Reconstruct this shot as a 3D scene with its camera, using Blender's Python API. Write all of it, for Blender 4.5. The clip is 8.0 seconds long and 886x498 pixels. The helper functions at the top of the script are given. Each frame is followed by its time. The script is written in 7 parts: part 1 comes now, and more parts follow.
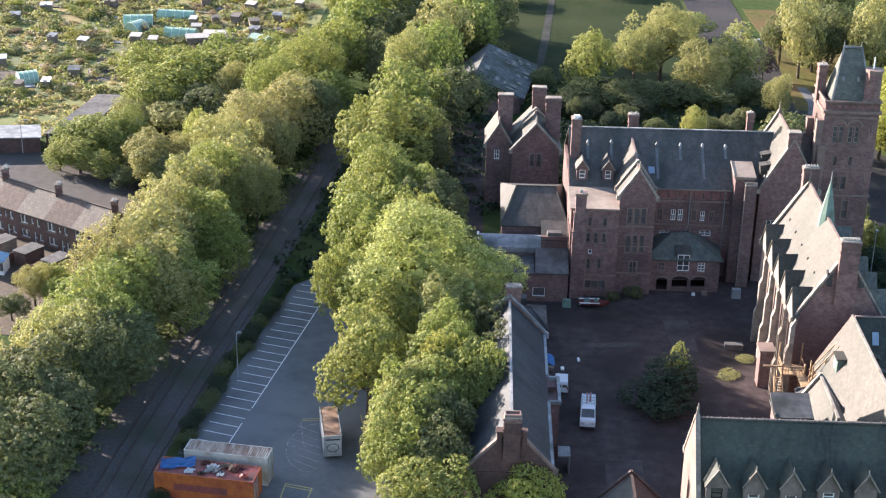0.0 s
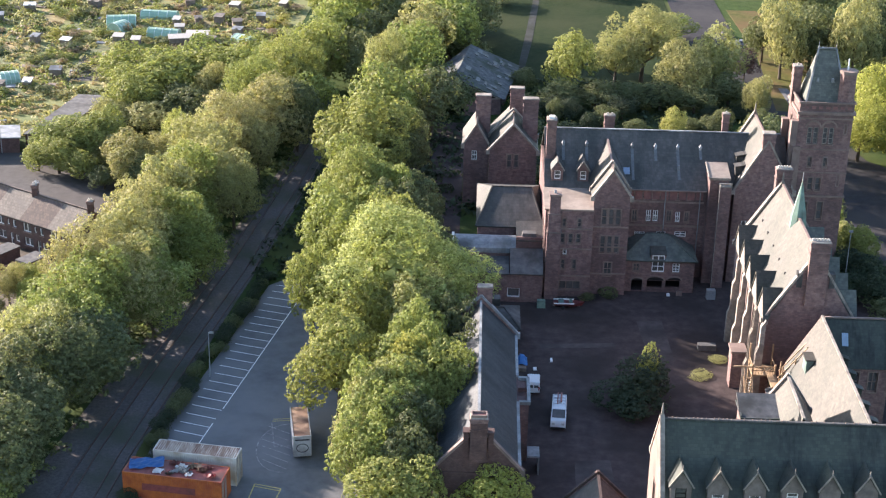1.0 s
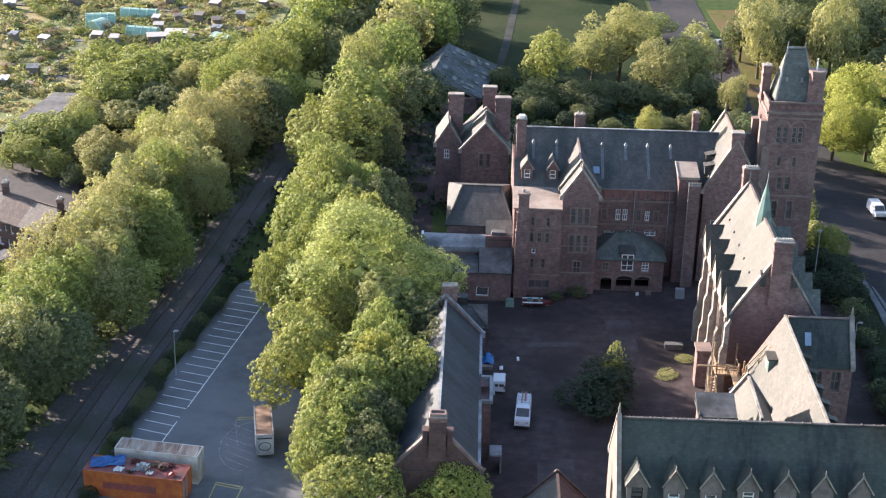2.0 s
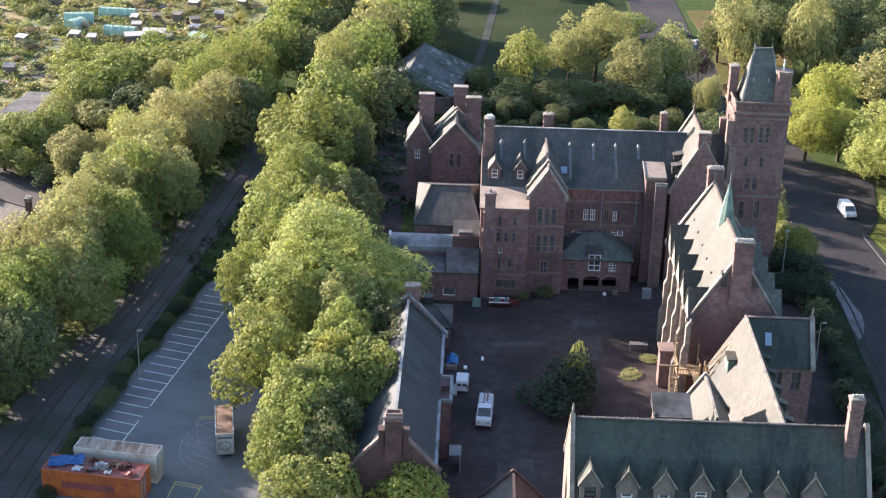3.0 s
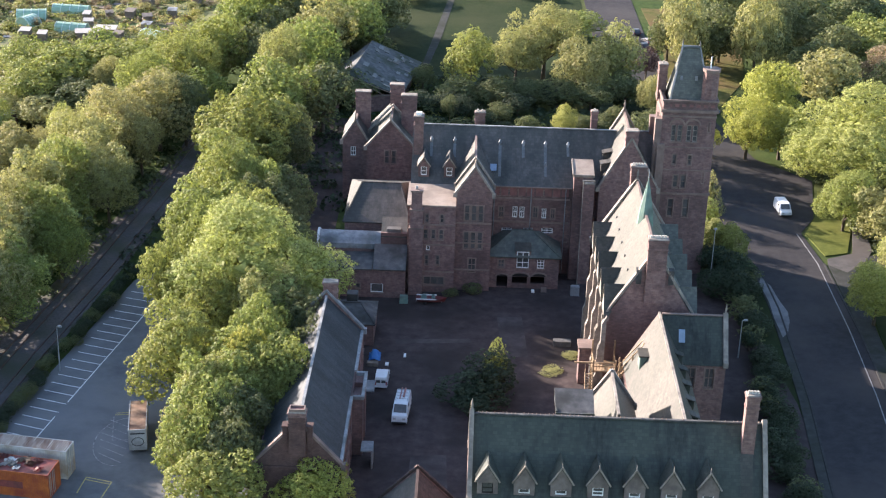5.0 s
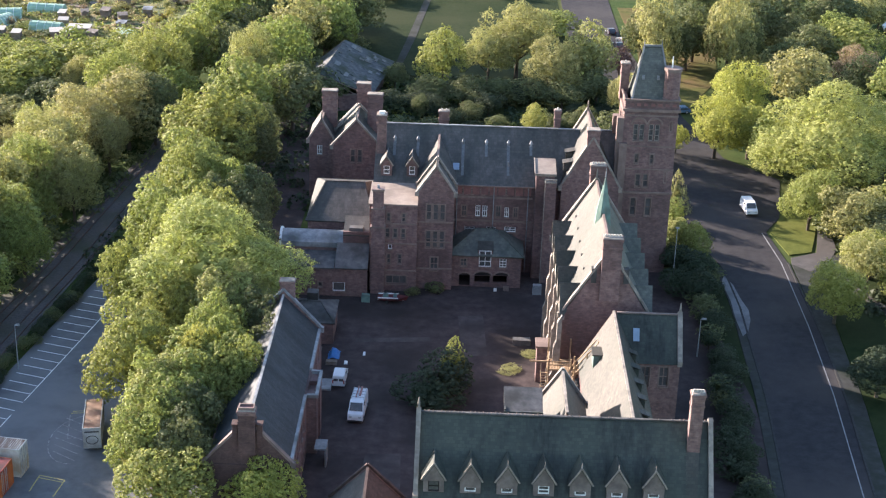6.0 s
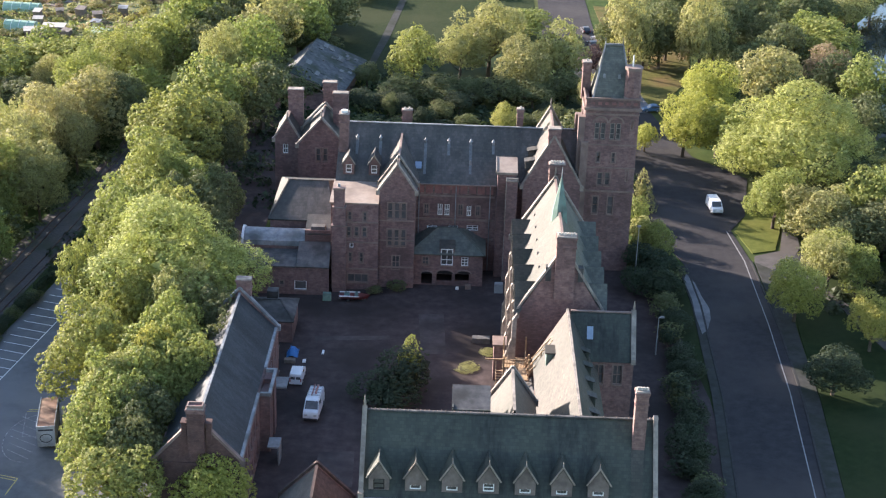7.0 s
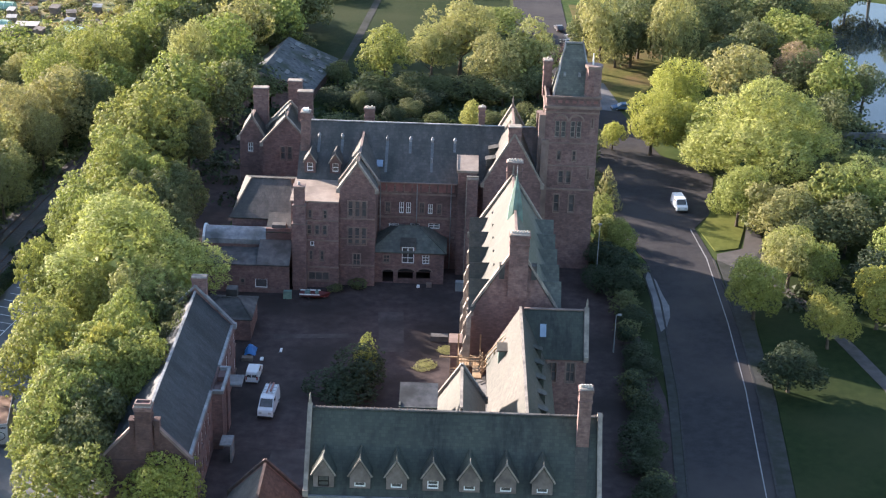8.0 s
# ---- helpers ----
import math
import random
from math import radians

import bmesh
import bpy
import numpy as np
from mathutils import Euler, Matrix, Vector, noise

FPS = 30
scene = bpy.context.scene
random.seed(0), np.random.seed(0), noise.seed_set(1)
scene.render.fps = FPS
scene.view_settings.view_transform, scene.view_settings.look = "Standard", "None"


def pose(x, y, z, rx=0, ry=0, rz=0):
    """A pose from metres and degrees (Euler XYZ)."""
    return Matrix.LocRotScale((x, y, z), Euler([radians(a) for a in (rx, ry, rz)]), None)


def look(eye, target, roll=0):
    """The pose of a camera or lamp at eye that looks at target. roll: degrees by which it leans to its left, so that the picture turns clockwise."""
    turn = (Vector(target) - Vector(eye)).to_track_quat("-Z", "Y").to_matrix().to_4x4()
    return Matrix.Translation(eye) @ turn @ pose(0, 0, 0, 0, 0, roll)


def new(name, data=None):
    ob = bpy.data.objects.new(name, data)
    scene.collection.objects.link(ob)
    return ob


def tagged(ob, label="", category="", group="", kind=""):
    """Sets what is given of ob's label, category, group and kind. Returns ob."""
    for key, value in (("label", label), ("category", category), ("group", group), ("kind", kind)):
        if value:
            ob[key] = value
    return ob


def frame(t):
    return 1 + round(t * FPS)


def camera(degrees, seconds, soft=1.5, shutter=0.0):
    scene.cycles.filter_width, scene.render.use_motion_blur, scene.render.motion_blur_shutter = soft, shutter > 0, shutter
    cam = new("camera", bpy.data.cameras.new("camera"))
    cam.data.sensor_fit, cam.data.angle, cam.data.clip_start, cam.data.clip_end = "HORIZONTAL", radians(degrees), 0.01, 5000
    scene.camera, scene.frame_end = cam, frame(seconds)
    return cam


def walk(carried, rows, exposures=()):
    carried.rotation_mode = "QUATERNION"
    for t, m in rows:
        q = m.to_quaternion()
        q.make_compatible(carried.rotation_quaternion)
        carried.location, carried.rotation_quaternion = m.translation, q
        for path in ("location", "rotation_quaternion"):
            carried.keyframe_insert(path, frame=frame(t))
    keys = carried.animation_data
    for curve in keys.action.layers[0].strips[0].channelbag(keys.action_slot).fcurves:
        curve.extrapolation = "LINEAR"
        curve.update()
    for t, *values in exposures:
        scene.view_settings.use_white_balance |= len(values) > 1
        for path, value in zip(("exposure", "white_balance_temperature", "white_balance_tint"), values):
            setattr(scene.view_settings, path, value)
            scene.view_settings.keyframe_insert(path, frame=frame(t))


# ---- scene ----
cam = camera(32.0, 8.0, soft=1.2)
PATH = [
    (0, (-14.869, -67.71, 100.845), (-14.913, -65.874, 100.053), 1.2),
    (0.5, (-13.285, -67.75, 100.866), (-13.327, -65.914, 100.074), 1.2),
    (1, (-11.481, -67.798, 100.977), (-11.521, -65.962, 100.186), 1.3),
    (1.5, (-9.494, -67.728, 101.029), (-9.531, -65.892, 100.237), 1.4),
    (3, (-2.85, -67.808, 101.337), (-2.88, -65.972, 100.544), 1.6),
    (3.5, (-0.414, -67.841, 101.377), (-0.442, -66.005, 100.584), 1.7),
    (4, (2.002, -67.991, 101.596), (1.977, -66.156, 100.802), 1.8),
    (4.5, (4.564, -68.036, 101.555), (4.541, -66.201, 100.761), 1.8),
    (6, (12.574, -68.337, 101.861), (12.557, -66.503, 101.066), 1.9),
    (6.5, (15.309, -68.562, 102.121), (15.294, -66.727, 101.325), 1.9),
    (7, (18.178, -68.666, 102.222), (18.164, -66.832, 101.425), 1.9),
    (7.5, (20.915, -68.748, 102.307), (20.904, -66.914, 101.51), 1.9),
    (8, (23.814, -68.983, 102.512), (23.804, -67.149, 101.713), 1.9),
]
walk(cam, [(t, look(eye, target, roll)) for t, eye, target, roll in PATH], exposures=[(0.0, 2.22, 6150, 17), (8.0, 2.22, 6150, 17)])

# ---------- world, sun, exposure ----------
world = bpy.data.worlds.new("sky")
scene.world = world
world.use_nodes = True
wn = world.node_tree.nodes
sky = wn.new("ShaderNodeTexSky")
sky.sky_type = "NISHITA"
sky.sun_disc = False
SUN_TO = Vector((-0.88, 0.56, 0.318)).normalized()
sky.sun_elevation = math.asin(SUN_TO.z)
sky.sun_rotation = math.atan2(SUN_TO.x, SUN_TO.y)
sky.air_density, sky.dust_density, sky.ozone_density = 1.15, 0.8, 1.6
world.node_tree.links.new(sky.outputs[0], wn["Background"].inputs[0])
wn["Background"].inputs[1].default_value = 0.097
sun_data = bpy.data.lights.new("sun", "SUN")
sun_data.energy, sun_data.angle, sun_data.color = 5.0, radians(0.53), (1.0, 0.86, 0.71)
sun = new("sun", sun_data)
sun.matrix_world = look(SUN_TO * 300, (0, 0, 0))

# ---------- materials ----------


def rgb(c):
    return (c[0], c[1], c[2], 1.0)


def surface(name, a, b, c=None, scale=1.0, big=0.06, rough=0.85, bump=0.3, bump_scale=None, metal=0.0, stretch=(1, 1, 1), trans=0.0, obvar=0.0, islvar=0.0, mid=0.5, spec=0.3):
    """Two-scale varied surface: fine grain from a to b, broad stains towards c."""
    m = bpy.data.materials.new(name)
    m.use_nodes = True
    n, l = m.node_tree.nodes, m.node_tree.links
    bs = n["Principled BSDF"]
    tc = n.new("ShaderNodeTexCoord")
    mp = n.new("ShaderNodeMapping")
    mp.inputs["Scale"].default_value = stretch
    l.new(tc.outputs["Object"], mp.inputs[0])
    fine = n.new("ShaderNodeTexNoise")
    fine.inputs["Scale"].default_value, fine.inputs["Detail"].default_value, fine.inputs["Roughness"].default_value = scale, 6, 0.65
    l.new(mp.outputs[0], fine.inputs[0])
    ramp = n.new("ShaderNodeValToRGB")
    ramp.color_ramp.elements[0].position, ramp.color_ramp.elements[1].position = mid - 0.18, mid + 0.18
    ramp.color_ramp.elements[0].color, ramp.color_ramp.elements[1].color = rgb(a), rgb(b)
    l.new(fine.outputs[0], ramp.inputs[0])
    col = ramp.outputs[0]
    if c is not None:
        broad = n.new("ShaderNodeTexNoise")
        broad.inputs["Scale"].default_value, broad.inputs["Detail"].default_value = big, 4
        l.new(mp.outputs[0], broad.inputs[0])
        rb = n.new("ShaderNodeMapRange")
        rb.inputs[1].default_value, rb.inputs[2].default_value = 0.45, 0.68
        l.new(broad.outputs[0], rb.inputs[0])
        mix = n.new("ShaderNodeMix")
        mix.data_type = "RGBA"
        l.new(rb.outputs[0], mix.inputs[0])
        l.new(col, mix.inputs[6])
        mix.inputs[7].default_value = rgb(c)
        col = mix.outputs[2]
    if obvar or islvar:
        hsv = n.new("ShaderNodeHueSaturation")
        mr = n.new("ShaderNodeMapRange")
        if obvar:
            oi = n.new("ShaderNodeObjectInfo")
            l.new(oi.outputs["Random"], mr.inputs[0])
        else:
            oi = n.new("ShaderNodeNewGeometry")
            l.new(oi.outputs["Random Per Island"], mr.inputs[0])
        v = obvar or islvar
        mr.inputs[3].default_value, mr.inputs[4].default_value = 1 - v, 1 + v
        l.new(mr.outputs[0], hsv.inputs["Value"])
        l.new(col, hsv.inputs["Color"])
        col = hsv.outputs[0]
    l.new(col, bs.inputs["Base Color"])
    bs.inputs["Roughness"].default_value, bs.inputs["Metallic"].default_value = rough, metal
    bs.inputs["Specular IOR Level"].default_value = spec
    if bump:
        bn = n.new("ShaderNodeTexNoise")
        bn.inputs["Scale"].default_value, bn.inputs["Detail"].default_value = bump_scale or scale * 2, 5
        l.new(mp.outputs[0], bn.inputs[0])
        bu = n.new("ShaderNodeBump")
        bu.inputs["Strength"].default_value, bu.inputs["Distance"].default_value = bump, 0.05
        l.new(bn.outputs[0], bu.inputs["Height"])
        l.new(bu.outputs[0], bs.inputs["Normal"])
    if trans:
        tr = n.new("ShaderNodeBsdfTranslucent")
        warm = n.new("ShaderNodeMix")
        warm.data_type, warm.blend_type = "RGBA", "MULTIPLY"
        warm.inputs[0].default_value = 1.0
        l.new(col, warm.inputs[6])
        warm.inputs[7].default_value = (1.34, 1.4, 1.02, 1)
        l.new(warm.outputs[2], tr.inputs[0])
        ad = n.new("ShaderNodeMixShader")
        ad.inputs[0].default_value = trans
        l.new(bs.outputs[0], ad.inputs[1])
        l.new(tr.outputs[0], ad.inputs[2])
        l.new(ad.outputs[0], n["Material Output"].inputs[0])
    return m


def coursed(name, a, b, mortar, c, course=0.3, width=0.6, rough=0.85, bump=0.4, joint=0.02, stretch=(1, 1, 1), big=0.12):
    """Masonry, slates or tiles in courses on upright or sloping faces, with broad stains of colour c."""
    m = surface(name, a, b, c, scale=1.3, big=big, rough=rough, bump=0.0, stretch=stretch)
    n, l = m.node_tree.nodes, m.node_tree.links
    bs = n["Principled BSDF"]
    old = bs.inputs["Base Color"].links[0].from_socket
    geo = n.new("ShaderNodeNewGeometry")
    sep = n.new("ShaderNodeSeparateXYZ")
    l.new(geo.outputs["Position"], sep.inputs[0])
    nrm = n.new("ShaderNodeSeparateXYZ")
    l.new(geo.outputs["True Normal"], nrm.inputs[0])
    ab = n.new("ShaderNodeMath")
    ab.operation = "ABSOLUTE"
    l.new(nrm.outputs[0], ab.inputs[0])
    gt = n.new("ShaderNodeMath")
    gt.operation = "GREATER_THAN"
    l.new(ab.outputs[0], gt.inputs[0])
    gt.inputs[1].default_value = 0.45
    pick = n.new("ShaderNodeMix")
    l.new(gt.outputs[0], pick.inputs[0])
    l.new(sep.outputs[0], pick.inputs[2])
    l.new(sep.outputs[1], pick.inputs[3])
    comb = n.new("ShaderNodeCombineXYZ")
    l.new(pick.outputs[0], comb.inputs[0])
    l.new(sep.outputs[2], comb.inputs[1])
    br = n.new("ShaderNodeTexBrick")
    br.inputs["Scale"].default_value = 1.0
    br.inputs["Brick Width"].default_value, br.inputs["Row Height"].default_value = width, course
    br.inputs["Mortar Size"].default_value = joint
    br.inputs["Color1"].default_value, br.inputs["Color2"].default_value = (1.12, 1.1, 1.08, 1), (0.78, 0.8, 0.82, 1)
    br.inputs["Mortar"].default_value = rgb(mortar)
    l.new(comb.outputs[0], br.inputs[0])
    mul = n.new("ShaderNodeMix")
    mul.data_type, mul.blend_type = "RGBA", "MULTIPLY"
    mul.inputs[0].default_value = 1.0
    l.new(old, mul.inputs[6])
    l.new(br.outputs[0], mul.inputs[7])
    l.new(mul.outputs[2], bs.inputs["Base Color"])
    bu = n.new("ShaderNodeBump")
    bu.inputs["Strength"].default_value, bu.inputs["Distance"].default_value = bump, 0.03
    l.new(br.outputs["Fac"], bu.inputs["Height"])
    bu.invert = True
    l.new(bu.outputs[0], bs.inputs["Normal"])
    return m


BRICK = coursed("red_brick", (0.138, 0.084, 0.077), (0.26, 0.17, 0.153), (0.85, 0.85, 0.85), (0.105, 0.07, 0.066), 0.24, 0.5)
STONE = surface("sandstone", (0.17, 0.122, 0.105), (0.26, 0.195, 0.165), (0.14, 0.105, 0.092), scale=1.6, big=0.4, bump=0.3)
SLATE = coursed("grey_slate", (0.06, 0.056, 0.05), (0.106, 0.099, 0.089), (0.8, 0.8, 0.8), (0.044, 0.046, 0.04), 0.28, 0.5, rough=0.6, stretch=(0.8, 0.3, 0.35), big=0.3)
SHED_SLATE = coursed("streaked_slate", (0.028, 0.033, 0.036), (0.055, 0.062, 0.066), (0.8, 0.8, 0.8), (0.019, 0.023, 0.025), 0.28, 0.5, rough=0.6, stretch=(0.25, 0.9, 0.3), big=0.3)
DRESSED = surface("grey_dressed_stone", (0.145, 0.12, 0.108), (0.22, 0.185, 0.168), (0.11, 0.092, 0.084), scale=1.8, big=0.5, bump=0.25)
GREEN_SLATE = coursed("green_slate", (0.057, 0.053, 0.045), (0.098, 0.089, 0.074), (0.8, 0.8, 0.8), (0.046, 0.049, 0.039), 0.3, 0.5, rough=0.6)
# lighter copy of GREEN_SLATE; haze and light on those roofs are in it
PALE_GREEN_SLATE = coursed("light_green_slate", (0.082, 0.088, 0.076), (0.135, 0.142, 0.124), (0.8, 0.8, 0.8), (0.07, 0.08, 0.064), 0.3, 0.5, rough=0.6)
TERRACOTTA = surface("terracotta", (0.17, 0.085, 0.075), (0.27, 0.135, 0.12), (0.14, 0.085, 0.08), scale=1.5, big=0.5, bump=0.2)
# darker than GREEN_SLATE: shade of the unlit roofs is in it, beside moss
FRONT_SLATE = coursed("mossy_slate", (0.02, 0.024, 0.021), (0.057, 0.066, 0.056), (0.82, 0.82, 0.82), (0.058, 0.068, 0.054), 0.3, 0.5, rough=0.65, stretch=(1.0, 0.2, 0.3), big=0.26)
COPPER = surface("verdigris_lead", (0.12, 0.20, 0.165), (0.20, 0.29, 0.245), (0.09, 0.12, 0.105), scale=2.0, big=0.5, rough=0.6, bump=0.15)
LEAD = surface("lead_sheet", (0.16, 0.17, 0.18), (0.33, 0.335, 0.335), (0.10, 0.104, 0.10), scale=1.0, big=0.33, rough=0.55, bump=0.15)
FELT = surface("roofing_felt", (0.06, 0.061, 0.063), (0.135, 0.13, 0.125), (0.042, 0.042, 0.039), scale=0.9, big=0.28, bump=0.2)
COPING = surface("coping_stone", (0.20, 0.175, 0.15), (0.34, 0.30, 0.25), (0.15, 0.13, 0.11), scale=2.5, big=0.6, bump=0.2)
POT = surface("buff_chimney_pot", (0.36, 0.33, 0.29), (0.52, 0.48, 0.42), scale=2.5, bump=0.1)
WHITE = surface("white_paint", (0.70, 0.70, 0.68), (0.84, 0.84, 0.82), scale=3.0, bump=0.05, rough=0.5)
GLASS = surface("dark_glass", (0.06, 0.06, 0.062), (0.13, 0.125, 0.12), scale=0.6, bump=0.0, rough=0.22, spec=0.6)
# near-black colour for the dark inside openings and gaps
OPENING_DARK = surface("dark_opening", (0.012, 0.011, 0.011), (0.024, 0.021, 0.02), scale=1.0, bump=0.0, rough=0.35, spec=0.3)
TARMAC = surface("courtyard_tarmac", (0.041, 0.031, 0.03), (0.082, 0.063, 0.06), (0.033, 0.027, 0.025), scale=0.6, big=0.11, bump=0.25, bump_scale=14, spec=0.15)
PATCH = surface("relaid_tarmac", (0.062, 0.051, 0.05), (0.098, 0.082, 0.078), (0.046, 0.038, 0.036), scale=0.7, big=0.2, bump=0.2, bump_scale=14, spec=0.15)
PARKING = surface("car_park_asphalt", (0.105, 0.11, 0.115), (0.155, 0.16, 0.165), (0.185, 0.187, 0.19), scale=0.5, big=0.06, bump=0.25, bump_scale=16, mid=0.55, spec=0.15)
ASPHALT = surface("road_asphalt", (0.027, 0.026, 0.028), (0.045, 0.043, 0.045), (0.056, 0.051, 0.049), scale=0.6, big=0.05, bump=0.25, bump_scale=16, mid=0.55, spec=0.12)
PAVING = surface("pavement", (0.12, 0.12, 0.127), (0.19, 0.185, 0.182), (0.09, 0.09, 0.092), scale=0.9, big=0.2, bump=0.2)
STREET = surface("worn_street", (0.06, 0.056, 0.053), (0.1, 0.094, 0.09), (0.08, 0.072, 0.066), scale=0.6, big=0.08, bump=0.2, spec=0.12)
DRY_GRASS = surface("dry_grass_ground", (0.06, 0.066, 0.02), (0.12, 0.11, 0.038), (0.13, 0.085, 0.045), scale=0.6, big=0.09, bump=0.7, bump_scale=6, spec=0.05)
DARK_PAVE = surface("mossy_pavement", (0.032, 0.034, 0.031), (0.055, 0.055, 0.052), (0.025, 0.03, 0.02), scale=0.9, big=0.2, bump=0.2, spec=0.1)
KERB = surface("kerb_stone", (0.03, 0.03, 0.03), (0.05, 0.05, 0.049), scale=2.0, bump=0.2, spec=0.1)
LINE = surface("worn_line_paint", (0.42, 0.43, 0.43), (0.78, 0.78, 0.76), scale=2.5, bump=0.0, mid=0.42)
YELLOW = surface("worn_yellow_paint", (0.28, 0.24, 0.10), (0.55, 0.46, 0.16), scale=2.5, bump=0.0)
# grass split by light: sun put into GRASS, shade into LAWN
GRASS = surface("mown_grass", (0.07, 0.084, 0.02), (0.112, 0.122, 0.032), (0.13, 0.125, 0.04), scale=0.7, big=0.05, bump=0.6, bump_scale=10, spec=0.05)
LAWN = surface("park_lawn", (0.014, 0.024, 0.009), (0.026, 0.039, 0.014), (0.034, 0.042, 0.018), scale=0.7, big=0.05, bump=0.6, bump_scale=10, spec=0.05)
MEADOW = surface("rough_grass", (0.028, 0.05, 0.014), (0.055, 0.08, 0.024), (0.075, 0.08, 0.03), scale=0.5, big=0.035, bump=0.7, bump_scale=6, spec=0.05)
ALLOT = surface("allotment_ground", (0.08, 0.105, 0.025), (0.26, 0.225, 0.08), (0.10, 0.135, 0.035), scale=0.22, big=0.05, bump=0.7, bump_scale=4)
BALLAST = surface("ballast", (0.062, 0.056, 0.055), (0.135, 0.12, 0.112), (0.058, 0.062, 0.042), scale=2.2, big=0.12, bump=0.8, bump_scale=9)
MASTIC = surface("pinkish_mastic_roof", (0.235, 0.19, 0.155), (0.32, 0.265, 0.22), (0.18, 0.145, 0.12), scale=0.8, big=0.3, bump=0.15)
RUIN = surface("ruined_slate", (0.035, 0.04, 0.044), (0.12, 0.125, 0.13), (0.03, 0.04, 0.024), scale=1.1, big=0.22, bump=0.6)
# stair timber, warmed and lightened to hold the orange sun on it
TIMBER = surface("sawn_timber", (0.26, 0.17, 0.095), (0.42, 0.30, 0.18), scale=1.6, bump=0.2, islvar=0.15)
PALE_SLATE = surface("bleached_slate", (0.085, 0.09, 0.092), (0.15, 0.156, 0.155), scale=2.0, bump=0.1, rough=0.6)
WOOD = surface("weathered_wood", (0.14, 0.11, 0.085), (0.26, 0.21, 0.17), scale=1.6, bump=0.2, islvar=0.15)
STEEL = surface("galvanised_steel", (0.32, 0.33, 0.34), (0.46, 0.47, 0.47), scale=3.0, bump=0.05, rough=0.45, metal=0.5)
RAIL = surface("rusty_rail", (0.09, 0.06, 0.05), (0.16, 0.11, 0.09), scale=3.0, bump=0.1, rough=0.5, metal=0.3)
BARK = surface("bark", (0.055, 0.042, 0.03), (0.12, 0.095, 0.07), scale=3.0, bump=0.6, stretch=(1, 1, 0.3))
TILE_GREY = coursed("concrete_tile", (0.15, 0.13, 0.11), (0.22, 0.19, 0.16), (0.7, 0.7, 0.7), (0.15, 0.13, 0.11), 0.3, 0.33)
TILE_BROWN = coursed("brown_tile", (0.10, 0.075, 0.065), (0.16, 0.12, 0.10), (0.7, 0.7, 0.7), (0.09, 0.07, 0.06), 0.3, 0.33)
DARK_TILE = coursed("dark_brown_tile", (0.055, 0.038, 0.034), (0.1, 0.068, 0.06), (0.7, 0.7, 0.7), (0.045, 0.034, 0.03), 0.3, 0.33)
HOUSE_BRICK = coursed("house_brick", (0.085, 0.05, 0.045), (0.14, 0.085, 0.075), (0.8, 0.8, 0.8), (0.075, 0.05, 0.046), 0.15, 0.3)
WATER = surface("pond_water", (0.02, 0.03, 0.035), (0.03, 0.042, 0.045), scale=0.2, bump=0.06, bump_scale=1.5, rough=0.04, spec=0.6)
SOIL = surface("dark_soil", (0.05, 0.04, 0.03), (0.11, 0.085, 0.06), scale=1.2, bump=0.6)


def leafy(name, a, b, trans=0.33):
    """Foliage: two greens mixed by clump, each leaf spray a little lighter or darker, each tree a little warmer or cooler."""
    m = surface(name, a, b, scale=0.7, bump=0.0, rough=0.6, trans=trans, islvar=0.28, spec=0.12)
    n, l = m.node_tree.nodes, m.node_tree.links
    hsv = next(x for x in n if x.type == "HUE_SAT")
    info, span = n.new("ShaderNodeObjectInfo"), n.new("ShaderNodeMapRange")
    span.inputs[3].default_value, span.inputs[4].default_value = 0.488, 0.514
    l.new(info.outputs["Random"], span.inputs[0])
    l.new(span.outputs[0], hsv.inputs["Hue"])
    return m


LEAF_MID = leafy("leaf_mid_green", (0.157, 0.184, 0.054), (0.281, 0.292, 0.094))
LEAF_YELLOW = leafy("leaf_yellow_green", (0.244, 0.247, 0.061), (0.371, 0.358, 0.102))
LEAF_PALE = leafy("leaf_pale_green", (0.242, 0.259, 0.080), (0.360, 0.369, 0.131))
# dark green for crowns and growth in shade: the shade is colour here
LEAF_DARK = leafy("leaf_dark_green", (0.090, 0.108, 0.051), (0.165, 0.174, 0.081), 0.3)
LEAF_OLIVE = leafy("leaf_olive_green", (0.215, 0.210, 0.085), (0.349, 0.327, 0.147))
LEAF_BRONZE = leafy("leaf_bronze", (0.21, 0.155, 0.1), (0.335, 0.255, 0.17))
# near-black green: deep shade on hedges and shrubs is put into the leaf
LEAF_DEEP_SHADE = leafy("leaf_deep_shade", (0.029, 0.042, 0.024), (0.062, 0.08, 0.044), 0.2)
LEAF_PURPLE = leafy("leaf_purple", (0.06, 0.04, 0.045), (0.11, 0.075, 0.08))


def paint(name, c, rough=0.45, dirt=0.75):
    return surface(name, tuple(v * dirt for v in c), c, scale=1.5, bump=0.03, rough=rough, spec=0.4)


# ---------- builders ----------


def thing(name, at, label, category, group="", kind=""):
    """An Empty at the base of a thing of several parts."""
    ob = new(name)
    ob.empty_display_size = 0.2
    ob.location = at
    return tagged(ob, label, category, group, kind)


def finish(bm, name, material, flip=True):
    me = bpy.data.meshes.new(name)
    if flip:
        bmesh.ops.recalc_face_normals(bm, faces=bm.faces[:])
    bm.to_mesh(me)
    bm.free()
    for one in material if isinstance(material, (list, tuple)) else [material]:
        me.materials.append(one)
    return me


